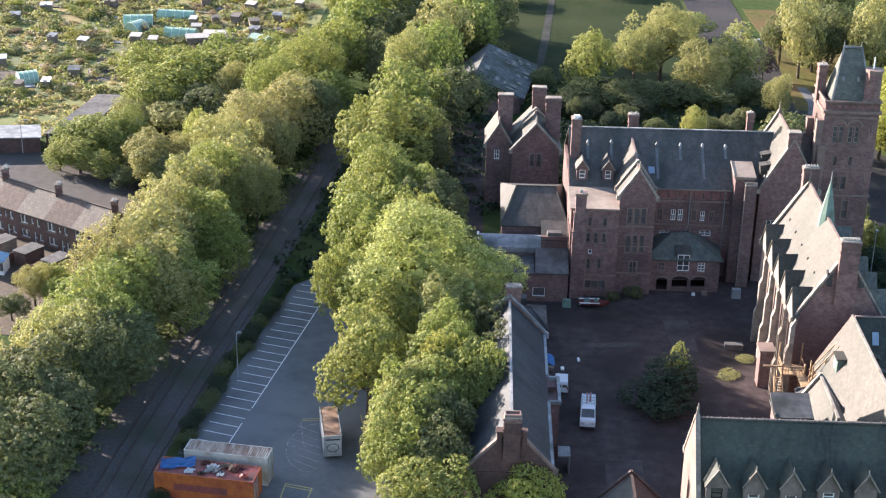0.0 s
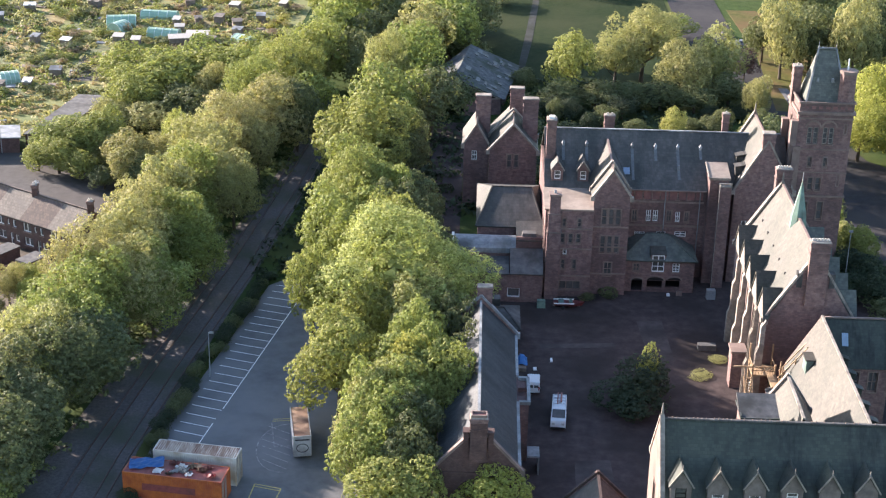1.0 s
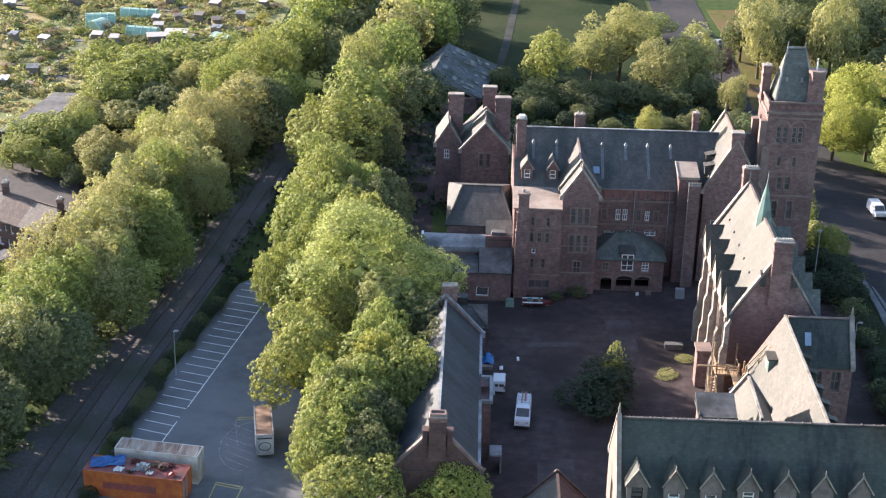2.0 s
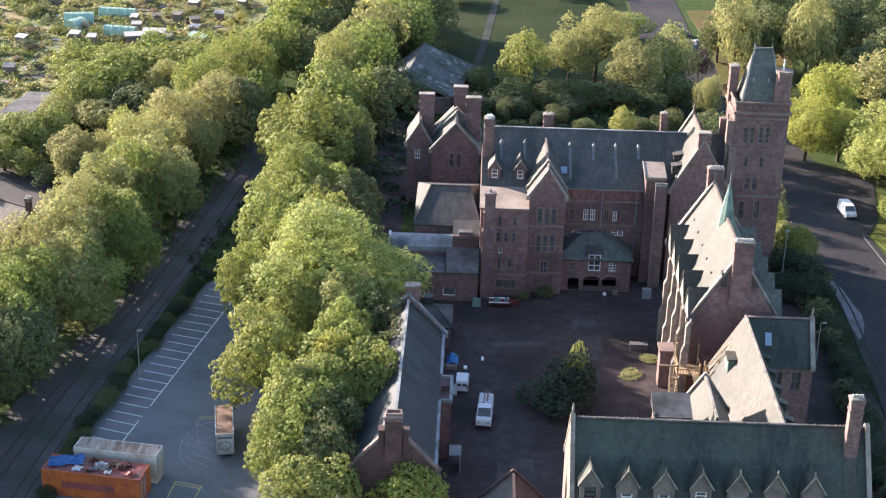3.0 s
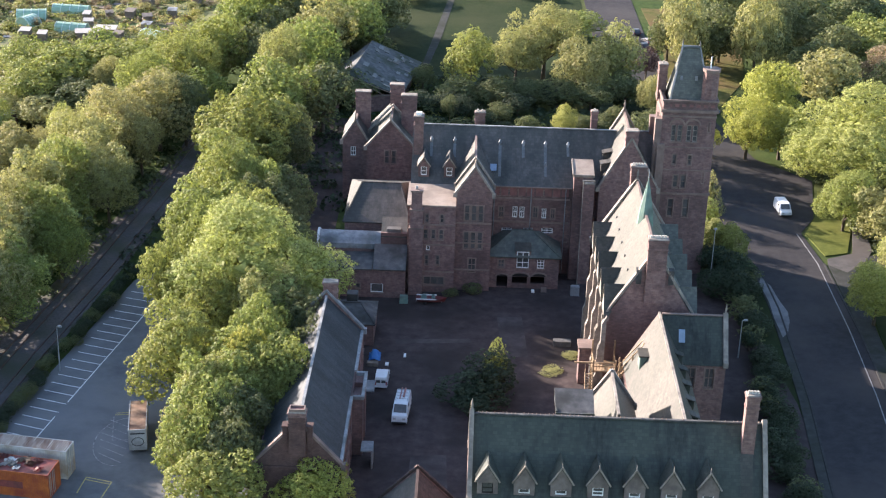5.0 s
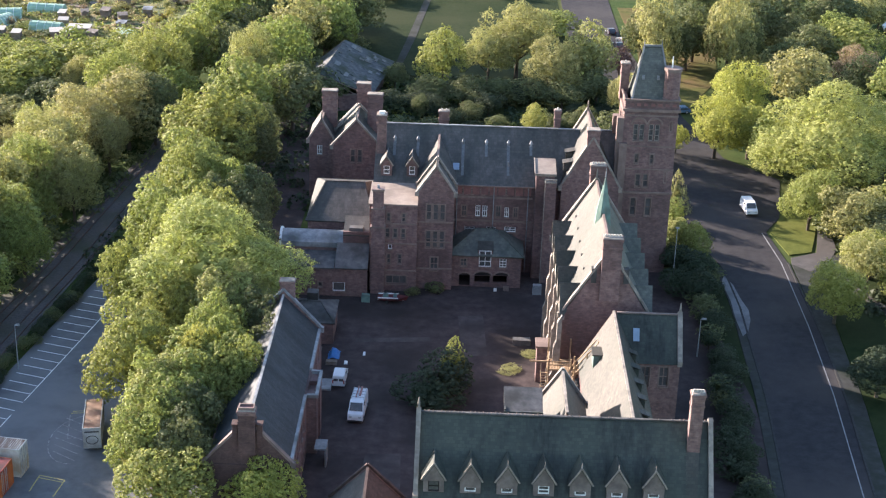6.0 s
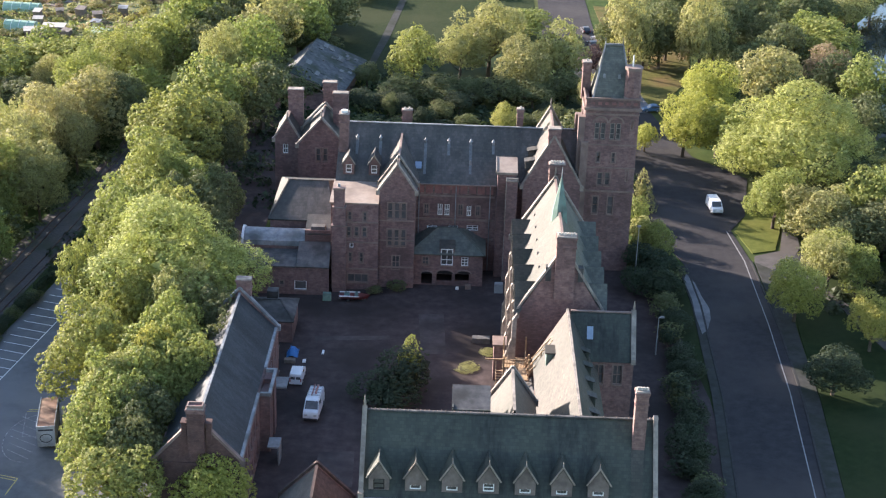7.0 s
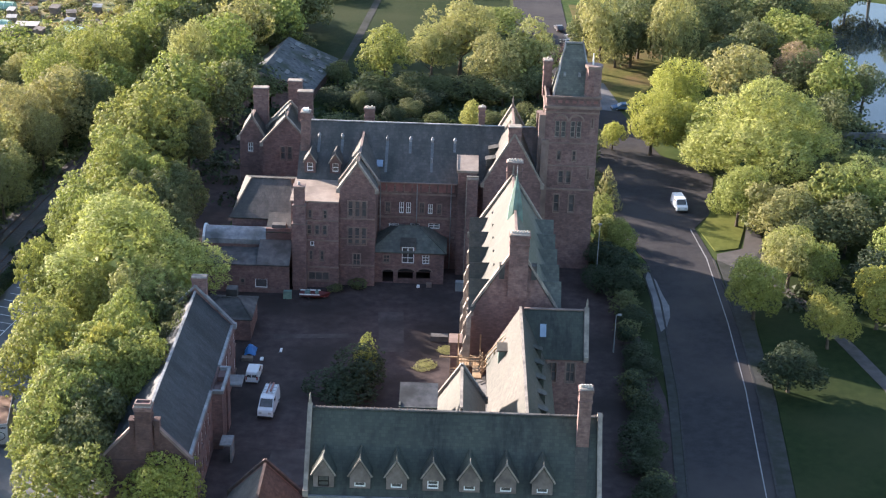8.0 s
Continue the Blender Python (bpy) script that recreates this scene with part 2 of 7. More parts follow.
def part(name, bm, material, parent, label=""):
    """One mesh under a thing or a part; the mesh is written in world metres."""
    ob = new(name, finish(bm, name, material))
    ob.parent = parent
    if parent.parent is None:
        ob.matrix_parent_inverse = Matrix.Translation(-Vector(parent.location))
    if label:
        ob["label"] = label
    return ob


def single(name, bm, material, label, category, kind="", group=""):
    return tagged(new(name, finish(bm, name, material)), label, category, group, kind)


def box(bm, x0, x1, y0, y1, z0, z1, taper=0.0, m=None):
    t = taper
    co = [(x0, y0, z0), (x1, y0, z0), (x1, y1, z0), (x0, y1, z0), (x0 + t, y0 + t, z1), (x1 - t, y0 + t, z1), (x1 - t, y1 - t, z1), (x0 + t, y1 - t, z1)]
    v = [bm.verts.new(m @ Vector(c) if m else c) for c in co]
    for f in ((3, 2, 1, 0), (4, 5, 6, 7), (0, 1, 5, 4), (1, 2, 6, 5), (2, 3, 7, 6), (3, 0, 4, 7)):
        bm.faces.new([v[i] for i in f])
    return bm


def mesh_of(*boxes, m=None):
    bm = bmesh.new()
    for b in boxes:
        box(bm, *b, m=m)
    return bm


def slab(bm, pts, th):
    """A flat piece with the given outline and thickness, thickened downwards against its normal."""
    pts = [Vector(p) for p in pts]
    nrm = (pts[1] - pts[0]).cross(pts[2] - pts[0]).normalized()
    if nrm.z < 0:
        pts.reverse()
        nrm = -nrm
    top = [bm.verts.new(p) for p in pts]
    low = [bm.verts.new(p - nrm * th) for p in pts]
    bm.faces.new(top)
    bm.faces.new(low[::-1])
    k = len(pts)
    for i in range(k):
        bm.faces.new((top[i], low[i], low[(i + 1) % k], top[(i + 1) % k]))
    return bm


def prism(bm, pts, z0, z1):
    """An upright prism over a plan outline."""
    low = [bm.verts.new((x, y, z0)) for x, y in pts]
    top = [bm.verts.new((x, y, z1)) for x, y in pts]
    bm.faces.new(low[::-1])
    bm.faces.new(top)
    k = len(pts)
    for i in range(k):
        bm.faces.new((low[i], low[(i + 1) % k], top[(i + 1) % k], top[i]))
    return bm


def tube(bm, a, b, r0, r1, n=8):
    a, b = Vector(a), Vector(b)
    w = (b - a).normalized()
    u = w.orthogonal().normalized()
    v = w.cross(u)
    rings = []
    for p, r in ((a, r0), (b, r1)):
        rings.append([bm.verts.new(p + (u * math.cos(2 * math.pi * i / n) + v * math.sin(2 * math.pi * i / n)) * r) for i in range(n)])
    for i in range(n):
        bm.faces.new((rings[0][i], rings[0][(i + 1) % n], rings[1][(i + 1) % n], rings[1][i]))
    bm.faces.new(rings[0][::-1])
    bm.faces.new(rings[1])
    return bm


def beam(bm, a, b, w, h):
    """A square bar from a to b, w wide and h high."""
    a, b = Vector(a), Vector(b)
    d = (b - a).normalized()
    s = Vector((-d.y, d.x, 0))
    s = s.normalized() * w / 2 if s.length > 1e-4 else Vector((w / 2, 0, 0))
    up = s.cross(d).normalized() * h / 2
    if up.z < 0:
        up = -up
    c = [[bm.verts.new(p + i * s + j * up) for i, j in ((-1, -1), (1, -1), (1, 1), (-1, 1))] for p in (a, b)]
    for i in range(4):
        bm.faces.new((c[0][i], c[0][(i + 1) % 4], c[1][(i + 1) % 4], c[1][i]))
    bm.faces.new(c[0][::-1])
    bm.faces.new(c[1])
    return bm


def ribbon(bm, path, w, h):
    """One continuous bar along a polyline."""
    path = [Vector(p) for p in path]
    rows = []
    for i, p in enumerate(path):
        d = (path[min(i + 1, len(path) - 1)] - path[max(i - 1, 0)]).normalized()
        s = Vector((-d.y, d.x, 0)).normalized() * w / 2
        u = Vector((0, 0, h / 2))
        rows.append([bm.verts.new(p + a * s + b * u) for a, b in ((-1, -1), (1, -1), (1, 1), (-1, 1))])
    for a, b in zip(rows, rows[1:]):
        for i in range(4):
            bm.faces.new((a[i], a[(i + 1) % 4], b[(i + 1) % 4], b[i]))
    bm.faces.new(rows[0][::-1])
    bm.faces.new(rows[-1])
    return bm


def wall(parent, p0, p1, z0, z1, holes=(), th=0.45, mat=None, apex=None, frames=True, frame_mat=None, label="", name="wall"):
    """A wall from p0 to p1 in plan, outside to the right of that way; holes (u0, u1, v0, v1) in metres along it and above z0 go through it, and get windows.
    apex: height of a gable over it."""
    p0, p1 = Vector((*p0, 0)), Vector((*p1, 0))
    length = (p1 - p0).length
    d = (p1 - p0).normalized()
    out = Vector((d.y, -d.x, 0))
    hgt = z1 - z0
    gap = 0.003
    us = sorted({gap, length - gap, *(h for q in holes for h in q[:2])})
    vs = sorted({0.0, hgt, *(h for q in holes for h in q[2:4])})
    bm = bmesh.new()

    def at(u, v, depth=0.0):
        return p0 + d * u + Vector((0, 0, z0 + v)) - out * depth

    def inside(u, v):
        return any(q[0] < u < q[1] and q[2] < v < q[3] for q in holes)

    for i in range(len(us) - 1):
        for j in range(len(vs) - 1):
            if inside((us[i] + us[i + 1]) / 2, (vs[j] + vs[j + 1]) / 2):
                continue
            for depth in (0.0, th):
                q = [bm.verts.new(at(u, v, depth)) for u, v in ((us[i], vs[j]), (us[i + 1], vs[j]), (us[i + 1], vs[j + 1]), (us[i], vs[j + 1]))]
                bm.faces.new(q if depth == 0 else q[::-1])
    loops = [(gap, length - gap, 0.0, hgt), *(q[:4] for q in holes)]
    for n, (u0, u1, v0, v1) in enumerate(loops):
        ring = [(u0, v0), (u1, v0), (u1, v1), (u0, v1)]
        for k in range(4):
            a, b = ring[k], ring[(k + 1) % 4]
            q = [bm.verts.new(p) for p in (at(*a), at(*a, th), at(*b, th), at(*b))]
            bm.faces.new(q if n == 0 else q[::-1])
    if apex:
        tri = [(gap, hgt), (length - gap, hgt), (length / 2, apex - z0)]
        a = [bm.verts.new(at(*p)) for p in tri]
        b = [bm.verts.new(at(*p, th)) for p in tri]
        bm.faces.new(a)
        bm.faces.new(b[::-1])
        for k in range(3):
            bm.faces.new((a[k], b[k], b[(k + 1) % 3], a[(k + 1) % 3]))
    me = bpy.data.meshes.new(name)
    bm.to_mesh(me)
    bm.free()
    me.materials.append(mat or BRICK)
    ob = new(name, me)
    ob.parent = parent
    ob.matrix_parent_inverse = Matrix.Translation(-Vector(parent.location))
    if label:
        ob["label"] = label
    if frames:
        for q in holes:
            if len(q) > 4 and q[4] == "open":
                continue
            window(parent, at, d, out, q, th, frame_mat or STONE)
    return ob


def lattice(bm, us, vs, y0, y1, m):
    """One joined frame of bars: every other strip across and up is a bar."""
    seen = {}

    def vert(i, j, k):
        if (i, j, k) not in seen:
            seen[i, j, k] = bm.verts.new(m @ Vector((us[i], y1 if k else y0, vs[j])))
        return seen[i, j, k]

    nu, nv = len(us) - 1, len(vs) - 1

    def bar(i, j):
        return 0 <= i < nu and 0 <= j < nv and (i % 2 == 0 or j % 2 == 0)

    for i in range(nu):
        for j in range(nv):
            if not bar(i, j):
                continue
            c = [(i, j), (i + 1, j), (i + 1, j + 1), (i, j + 1)]
            bm.faces.new([vert(*p, 0) for p in c])
            bm.faces.new([vert(*p, 1) for p in c[::-1]])
            for e, (di, dj) in enumerate(((0, -1), (1, 0), (0, 1), (-1, 0))):
                if not bar(i + di, j + dj):
                    p, q2 = c[e], c[(e + 1) % 4]
                    bm.faces.new((vert(*p, 0), vert(*p, 1), vert(*q2, 1), vert(*q2, 0)))


def arch(bm, x, y, z, rx, rz, w=0.22, depth=0.12, n=10):
    """A joined half-ring of stone over an opening that looks towards -y."""
    rows = []
    for k in range(n + 1):
        a = math.pi * k / n
        ca, sa = math.cos(a), math.sin(a)
        rows.append([bm.verts.new((x + (rx + r) * ca, yy, z + (rz + r) * sa)) for r, yy in ((0, y), (w, y), (w, y + depth), (0, y + depth))])
    for a, b in zip(rows, rows[1:]):
        for i in range(4):
            bm.faces.new((a[i], a[(i + 1) % 4], b[(i + 1) % 4], b[i]))
    bm.faces.new(rows[0])
    bm.faces.new(rows[-1][::-1])
    return bm


def window(parent, at, d, out, q, th, fmat):
    """A framed window with panes in an opening; the opening may name its own frame, panes across and panes up."""
    u0, u1, v0, v1 = q[:4]
    mat = q[4] if len(q) > 4 and q[4] else fmat
    nx, nz = (q[5], q[6]) if len(q) > 6 else (2 if u1 - u0 > 0.9 else 1, 2 if v1 - v0 > 1.1 else 1)
    f, dep = 0.11, 0.22
    bm = bmesh.new()
    m = Matrix.Translation(at(0, 0)) @ Matrix(((d.x, -out.x, 0, 0), (d.y, -out.y, 0, 0), (0, 0, 1, 0), (0, 0, 0, 1)))
    us, vs = [u0, u0 + f], [v0, v0 + f]
    for k in range(1, nx):
        us += [u0 + (u1 - u0) * k / nx - 0.05, u0 + (u1 - u0) * k / nx + 0.05]
    for k in range(1, nz):
        vs += [v0 + (v1 - v0) * k / nz - 0.04, v0 + (v1 - v0) * k / nz + 0.04]
    lattice(bm, us + [u1 - f, u1], vs + [v1 - f, v1], dep - 0.07, dep + 0.04, m)
    win = part("window", bm, mat, parent)
    if mat is STONE:
        bm = bmesh.new()
        w = 0.12
        ring = [(u0 - w, v0), (u0 - 0.003, v0), (u0 - 0.003, v1 + 0.003), (u1 + 0.003, v1 + 0.003), (u1 + 0.003, v0), (u1 + w, v0), (u1 + w, v1 + 0.18), (u0 - w, v1 + 0.18)]
        fa, fb = ([bm.verts.new(m @ Vector((a, dd, b))) for a, b in ring] for dd in (-0.06, -0.003))
        for i, j in ((0, 1), (1, 2), (2, 3), (3, 4), (4, 5), (5, 6), (6, 7), (7, 0)):
            bm.faces.new((fa[i], fa[j], fb[j], fb[i]))
        for q4 in ((0, 1, 2, 7), (2, 3, 6, 7), (3, 4, 5, 6)):
            bm.faces.new([fa[i] for i in q4])
            bm.faces.new([fb[i] for i in q4[::-1]])
        part("surround", bm, STONE, win)
    bm = bmesh.new()
    box(bm, u0 - 0.08, u1 + 0.08, -0.10, dep - 0.09, v0 - 0.16, v0 - 0.005, m=m)
    part("window_sill", bm, STONE, win)
    bm = bmesh.new()
    box(bm, u0 + f * 0.5, u1 - f * 0.5, dep + 0.055, dep + 0.075, v0 + f * 0.5, v1 - f * 0.5, m=m)
    part("pane", bm, GLASS, win)
    return win


def roof_slope(parent, pts, mat, th=0.22, label="", name="roof"):
    return part(name, slab(bmesh.new(), pts, th), mat, parent, label)


def gable_roof(parent, x0, x1, y0, y1, ze, zr, axis, mat, over=0.35, ridge_mat=None, mats=None):
    """Two slopes over a plan; axis 'x' or 'y' is the ridge's way. Returns the two slopes."""
    out = []
    if axis == "y":
        xm = (x0 + x1) / 2
        k = (zr - ze) / (xm - x0)
        for n, (xe, s) in enumerate(((x0, -1), (x1, 1))):
            e = xe + s * over
            out.append(roof_slope(parent, [(e, y0, ze - k * over), (e, y1, ze - k * over), (xm, y1, zr), (xm, y0, zr)], mats[n] if mats else mat))
        rb = mesh_of((xm - 0.16, xm + 0.16, y0, y1, zr - 0.02, zr + 0.14))
    else:
        ym = (y0 + y1) / 2
        k = (zr - ze) / (ym - y0)
        for n, (ye, s) in enumerate(((y0, -1), (y1, 1))):
            e = ye + s * over
            out.append(roof_slope(parent, [(x0, e, ze - k * over), (x1, e, ze - k * over), (x1, ym, zr), (x0, ym, zr)], mats[n] if mats else mat))
        rb = mesh_of((x0, x1, ym - 0.16, ym + 0.16, zr - 0.02, zr + 0.14))
    part("ridge", rb, ridge_mat or STONE, out[0])
    return out


def hip_roof(parent, x0, x1, y0, y1, ze, zr, rx0, rx1, ry, mat, over=0.4):
    a, b, c, d2 = (x0 - over, y0 - over, ze), (x1 + over, y0 - over, ze), (x1 + over, y1 + over, ze), (x0 - over, y1 + over, ze)
    p, q = (rx0, ry, zr), (rx1, ry, zr)
    for pts in ([a, b, q, p], [c, d2, p, q]):
        roof_slope(parent, pts, mat)
    for pts in ([d2, a, p], [b, c, q]):
        roof_slope(parent, pts, mat)
    for e, f in ((a, p), (b, q), (p, q)):
        part("ridge", beam(bmesh.new(), Vector(e) + Vector((0, 0, 0.05)), Vector(f) + Vector((0, 0, 0.05)), 0.22, 0.1), mat, parent)


def gable_coping(parent, a, apex, b, w=0.5, h=0.28, mat=None, finial=True):
    """Stone coping up and down a gable, with its kneelers."""
    for e in (a, b):
        bm = beam(bmesh.new(), Vector(e) + Vector((0, 0, 0.15)), Vector(apex) + Vector((0, 0, 0.15)), w, h)
        cp = part("coping", bm, mat or COPING, parent)
        k = Vector(e)
        part("kneeler", mesh_of((k.x - 0.3, k.x + 0.3, k.y - 0.3, k.y + 0.3, k.z - 0.5, k.z + 0.25)), mat or COPING, cp)
    if finial:
        k = Vector(apex)
        bm = mesh_of((k.x - 0.16, k.x + 0.16, k.y - 0.16, k.y + 0.16, k.z, k.z + 0.7, 0.05))
        tube(bm, (k.x, k.y, k.z + 0.7), (k.x, k.y, k.z + 1.5), 0.16, 0.05, 6)
        part("finial", bm, COPING, parent)


def chimney(parent, x, y, z0, z1, w, d, pots=2, axis="x", mat=None, cap=None, batter=0.0):
    """A brick stack with plinth, bands, projecting cap and pots."""
    bm = mesh_of((x - w / 2, x + w / 2, y - d / 2, y + d / 2, z0, z1 - 0.55, batter), (x - w / 2 - 0.09, x + w / 2 + 0.09, y - d / 2 - 0.09, y + d / 2 + 0.09, z1 - 1.5, z1 - 1.3))
    st = part("chimney", bm, mat or BRICK, parent)
    bm = mesh_of((x - w / 2 - 0.06, x + w / 2 + 0.06, y - d / 2 - 0.06, y + d / 2 + 0.06, z1 - 0.55, z1 - 0.2), (x - w / 2 - 0.14, x + w / 2 + 0.14, y - d / 2 - 0.14, y + d / 2 + 0.14, z1 - 0.2, z1))
    part("cap", bm, cap or BRICK, st)
    part("capping", mesh_of((x - w / 2 - 0.05, x + w / 2 + 0.05, y - d / 2 - 0.05, y + d / 2 + 0.05, z1 + 0.002, z1 + 0.12, 0.05)), COPING, st)
    for k in range(pots):
        o = (k + 0.5) / pots - 0.5
        px, py = (x + o * w * 0.9, y) if axis == "x" else (x, y + o * d * 0.9)
        bm = tube(bmesh.new(), (px, py, z1 + 0.1), (px, py, z1 + 0.42), 0.17, 0.13, 8)
        part("chimney_pot", bm, POT, st)
    return st


def dormer(parent, x, y, z, w, hw, hg, depth, frame, roofmat=None, facemat=None, slot=(0.16, 0.9)):
    """A gabled dormer that looks towards -y: x its middle, y its face, z its foot, hw wall height, hg gable height, slot the opening's span."""
    s0, s1 = slot
    t = 0.15
    face = bmesh.new()
    box(face, x - w / 2, x - w * 0.27, y, y + 0.25, z, z + hw)
    box(face, x + w * 0.27, x + w / 2, y, y + 0.25, z, z + hw)
    box(face, x - w * 0.27, x + w * 0.27, y, y + 0.25, z, z + hw * s0)
    box(face, x - w * 0.27, x + w * 0.27, y, y + 0.25, z + hw * s1, z + hw)
    box(face, x - w / 2, x - w / 2 + 0.2, y + 0.25, y + depth, z, z + hw)
    box(face, x + w / 2 - 0.2, x + w / 2, y + 0.25, y + depth, z, z + hw)
    a = [face.verts.new((x + sx * w / 2, y + dy, z + hw)) if sx else face.verts.new((x, y + dy, z + hw + hg)) for dy in (0, 0.25) for sx in (-1, 1, 0)]
    for f in ((0, 1, 2), (5, 4, 3), (0, 3, 4, 1), (1, 4, 5, 2), (2, 5, 3, 0)):
        face.faces.new([a[i] for i in f])
    dm = part("dormer", face, facemat or STONE, parent)
    for s in (-1, 1):
        e = w / 2 + 0.22
        k = hg / (w / 2)
        pts = [(x + s * e, y - 0.2, z + hw - k * 0.22 + 0.2), (x + s * e, y + depth, z + hw - k * 0.22 + 0.2), (x, y + depth, z + hw + hg + 0.2), (x, y - 0.2, z + hw + hg + 0.2)]
        part("roof", slab(bmesh.new(), pts, 0.16), roofmat or SLATE, dm)
        part("barge", beam(bmesh.new(), Vector(pts[0]) + Vector((0, -0.05, 0.03)), Vector(pts[3]) + Vector((0, -0.05, 0.03)), 0.12, 0.16), COPING, dm)
    b, c = z + hw * s0, z + hw * s1
    f = min(0.16, (c - b) * 0.22)
    bm = mesh_of((x - w * 0.27, x + w * 0.27, y + 0.1, y + 0.16, b, b + f), (x - w * 0.27, x + w * 0.27, y + 0.1, y + 0.16, c - f * 0.6, c), (x - w * 0.27, x - w * 0.22, y + 0.1, y + 0.16, b + f, c - f * 0.6), (x + w * 0.22, x + w * 0.27, y + 0.1, y + 0.16, b + f, c - f * 0.6))
    if c - b > 0.9:
        box(bm, x - w * 0.22, x + w * 0.22, y + 0.1, y + 0.16, (b + c) / 2 - 0.05, (b + c) / 2 + 0.05)
    part("window_frame", bm, frame, dm)
    part("pane", mesh_of((x - w * 0.26, x + w * 0.26, y + 0.17, y + 0.19, b + 0.02, c - 0.02)), GLASS, dm)
    bm = tube(bmesh.new(), (x, y, z + hw + hg + 0.15), (x, y, z + hw + hg + 0.75), 0.09, 0.03, 6)
    part("finial", bm, COPING, dm)
    return dm


# ---------- ground ----------


def sheet(name, pts, z, mat, label, category, th=0.3):
    bm = prism(bmesh.new(), pts, z - th, z)
    return single(name, bm, mat, label, category, "structure")


bm = bmesh.new()
box(bm, -2500, 2500, -1500, 3500, -1.0, -0.06)
single("ground", bm, MEADOW, "rough grass and scrub ground round the buildings", "ground", "structure")
sheet("courtyard", [(-16, 60), (54, 60), (54, 118), (50, 160), (27, 162), (-14, 162), (-18, 140)], 0.0, TARMAC, "worn dark tarmac courtyard with mossy stains", "courtyard")
sheet("car_park", [(-51.5, 62), (-17, 62), (-17, 128), (-27, 153), (-40.5, 153), (-43.2, 150), (-47.5, 124), (-51.5, 100)], 0.04, PARKING, "grey asphalt car park with white bays", "car park")
sheet("rail_bed", [(-66, 40), (-53, 40), (-53, 100), (-49, 130), (-45.5, 160), (-40, 210), (-38, 246), (-46, 246), (-47, 210), (-55, 150), (-60, 123), (-65, 90)], -0.02, BALLAST, "dark overgrown ballast of a disused railway", "railway")
sheet("road", [(53.5, 40), (63, 40), (65.0, 93), (66.9, 118), (67.6, 140), (67.4, 166), (66, 179), (69.5, 186), (73, 205), (64, 216), (60, 235), (56, 256), (53, 280), (51, 300), (50, 420), (38, 420), (38, 300), (44, 270), (50, 240), (51, 205), (52, 180), (56.2, 163), (56.7, 148), (55.9, 119), (54, 93)], 0.03, ASPHALT, "dark asphalt park road", "road")
sheet("pavement", [(63.1, 40), (65.2, 40), (67.2, 93), (69.2, 118), (70.2, 140), (71, 158), (78, 166), (90, 168), (90, 172), (76, 170), (72, 166.5), (67.9, 166), (67.7, 140), (67.0, 118), (65.1, 93)], 0.12, DARK_PAVE, "grey mossy pavement beside the park road", "pavement")
# strip laid beside the hall, its deep shade held in the LAWN colour
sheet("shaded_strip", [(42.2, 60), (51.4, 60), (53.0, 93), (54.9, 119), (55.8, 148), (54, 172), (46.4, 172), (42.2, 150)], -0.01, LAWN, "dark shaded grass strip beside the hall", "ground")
sheet("pavement", [(51.9, 40), (53.2, 40), (53.8, 93), (55.7, 119), (56.5, 148), (56.0, 163), (54.9, 163), (55.3, 148), (54.4, 119), (52.5, 93)], 0.13, DARK_PAVE, "narrow mossy pavement along the park road", "pavement")
sheet("worn_pavement", [(55.6, 138), (56.6, 139.5), (57.6, 143.5), (57.9, 147), (57.3, 151), (56.9, 156), (55.9, 160), (55.2, 157), (55.6, 150), (55.4, 144)], 0.137, PAVING, "pale worn stretch of pavement", "pavement", 0.1)
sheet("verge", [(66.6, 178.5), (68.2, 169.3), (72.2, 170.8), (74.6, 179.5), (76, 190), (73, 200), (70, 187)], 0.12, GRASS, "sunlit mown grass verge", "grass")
sheet("footway", [(67.9, 165.4), (70.4, 162.6), (74.2, 166.6), (76.6, 172), (77.6, 182), (75.3, 181), (73.0, 170.6), (68.3, 168.0)], 0.137, STREET, "pale footway curving round the grass verge", "path")
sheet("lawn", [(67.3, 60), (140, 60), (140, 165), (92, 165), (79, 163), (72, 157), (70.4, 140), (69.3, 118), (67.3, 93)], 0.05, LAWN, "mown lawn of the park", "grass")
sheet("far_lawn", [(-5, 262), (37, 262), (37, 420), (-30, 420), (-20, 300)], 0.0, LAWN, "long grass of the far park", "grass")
sheet("grass_bank", [(51.5, 246), (60, 244), (70, 268), (74, 300), (60, 330), (52.5, 330), (54, 290)], 0.05, DRY_GRASS, "sunlit dry grass by the far park road", "grass")
sheet("bank_path", [(53.5, 243), (57.8, 242), (58.6, 248), (56.5, 262), (54.6, 262), (55.0, 251)], 0.07, PAVING, "pale gravel path beside the dry grass", "path")
sheet("park_path", [(-3.6, 262), (-2.2, 262), (1, 295), (5.5, 360), (4.0, 360), (-0.8, 297)], 0.05, DARK_PAVE, "narrow dark park path", "path")
sheet("lawn_path", [(88, 110), (90, 110), (84.5, 134), (80, 150), (75, 163), (73, 162), (78.5, 149), (82.5, 133)], 0.12, STREET, "narrow footpath across the lawn", "path")
sheet("pond", [(104, 226), (150, 210), (170, 330), (132, 345), (120, 322), (116, 300), (113, 270), (106, 245)], 0.0, WATER, "still park pond under trees", "pond")
bm = mesh_of((99, 140, 229.5, 231.2, 0.0, 0.9))
box(bm, 99, 140, 229.4, 229.6, 0.9, 1.5)
single("footbridge", bm, PAVING, "low pale footbridge over the pond", "bridge", "structure")
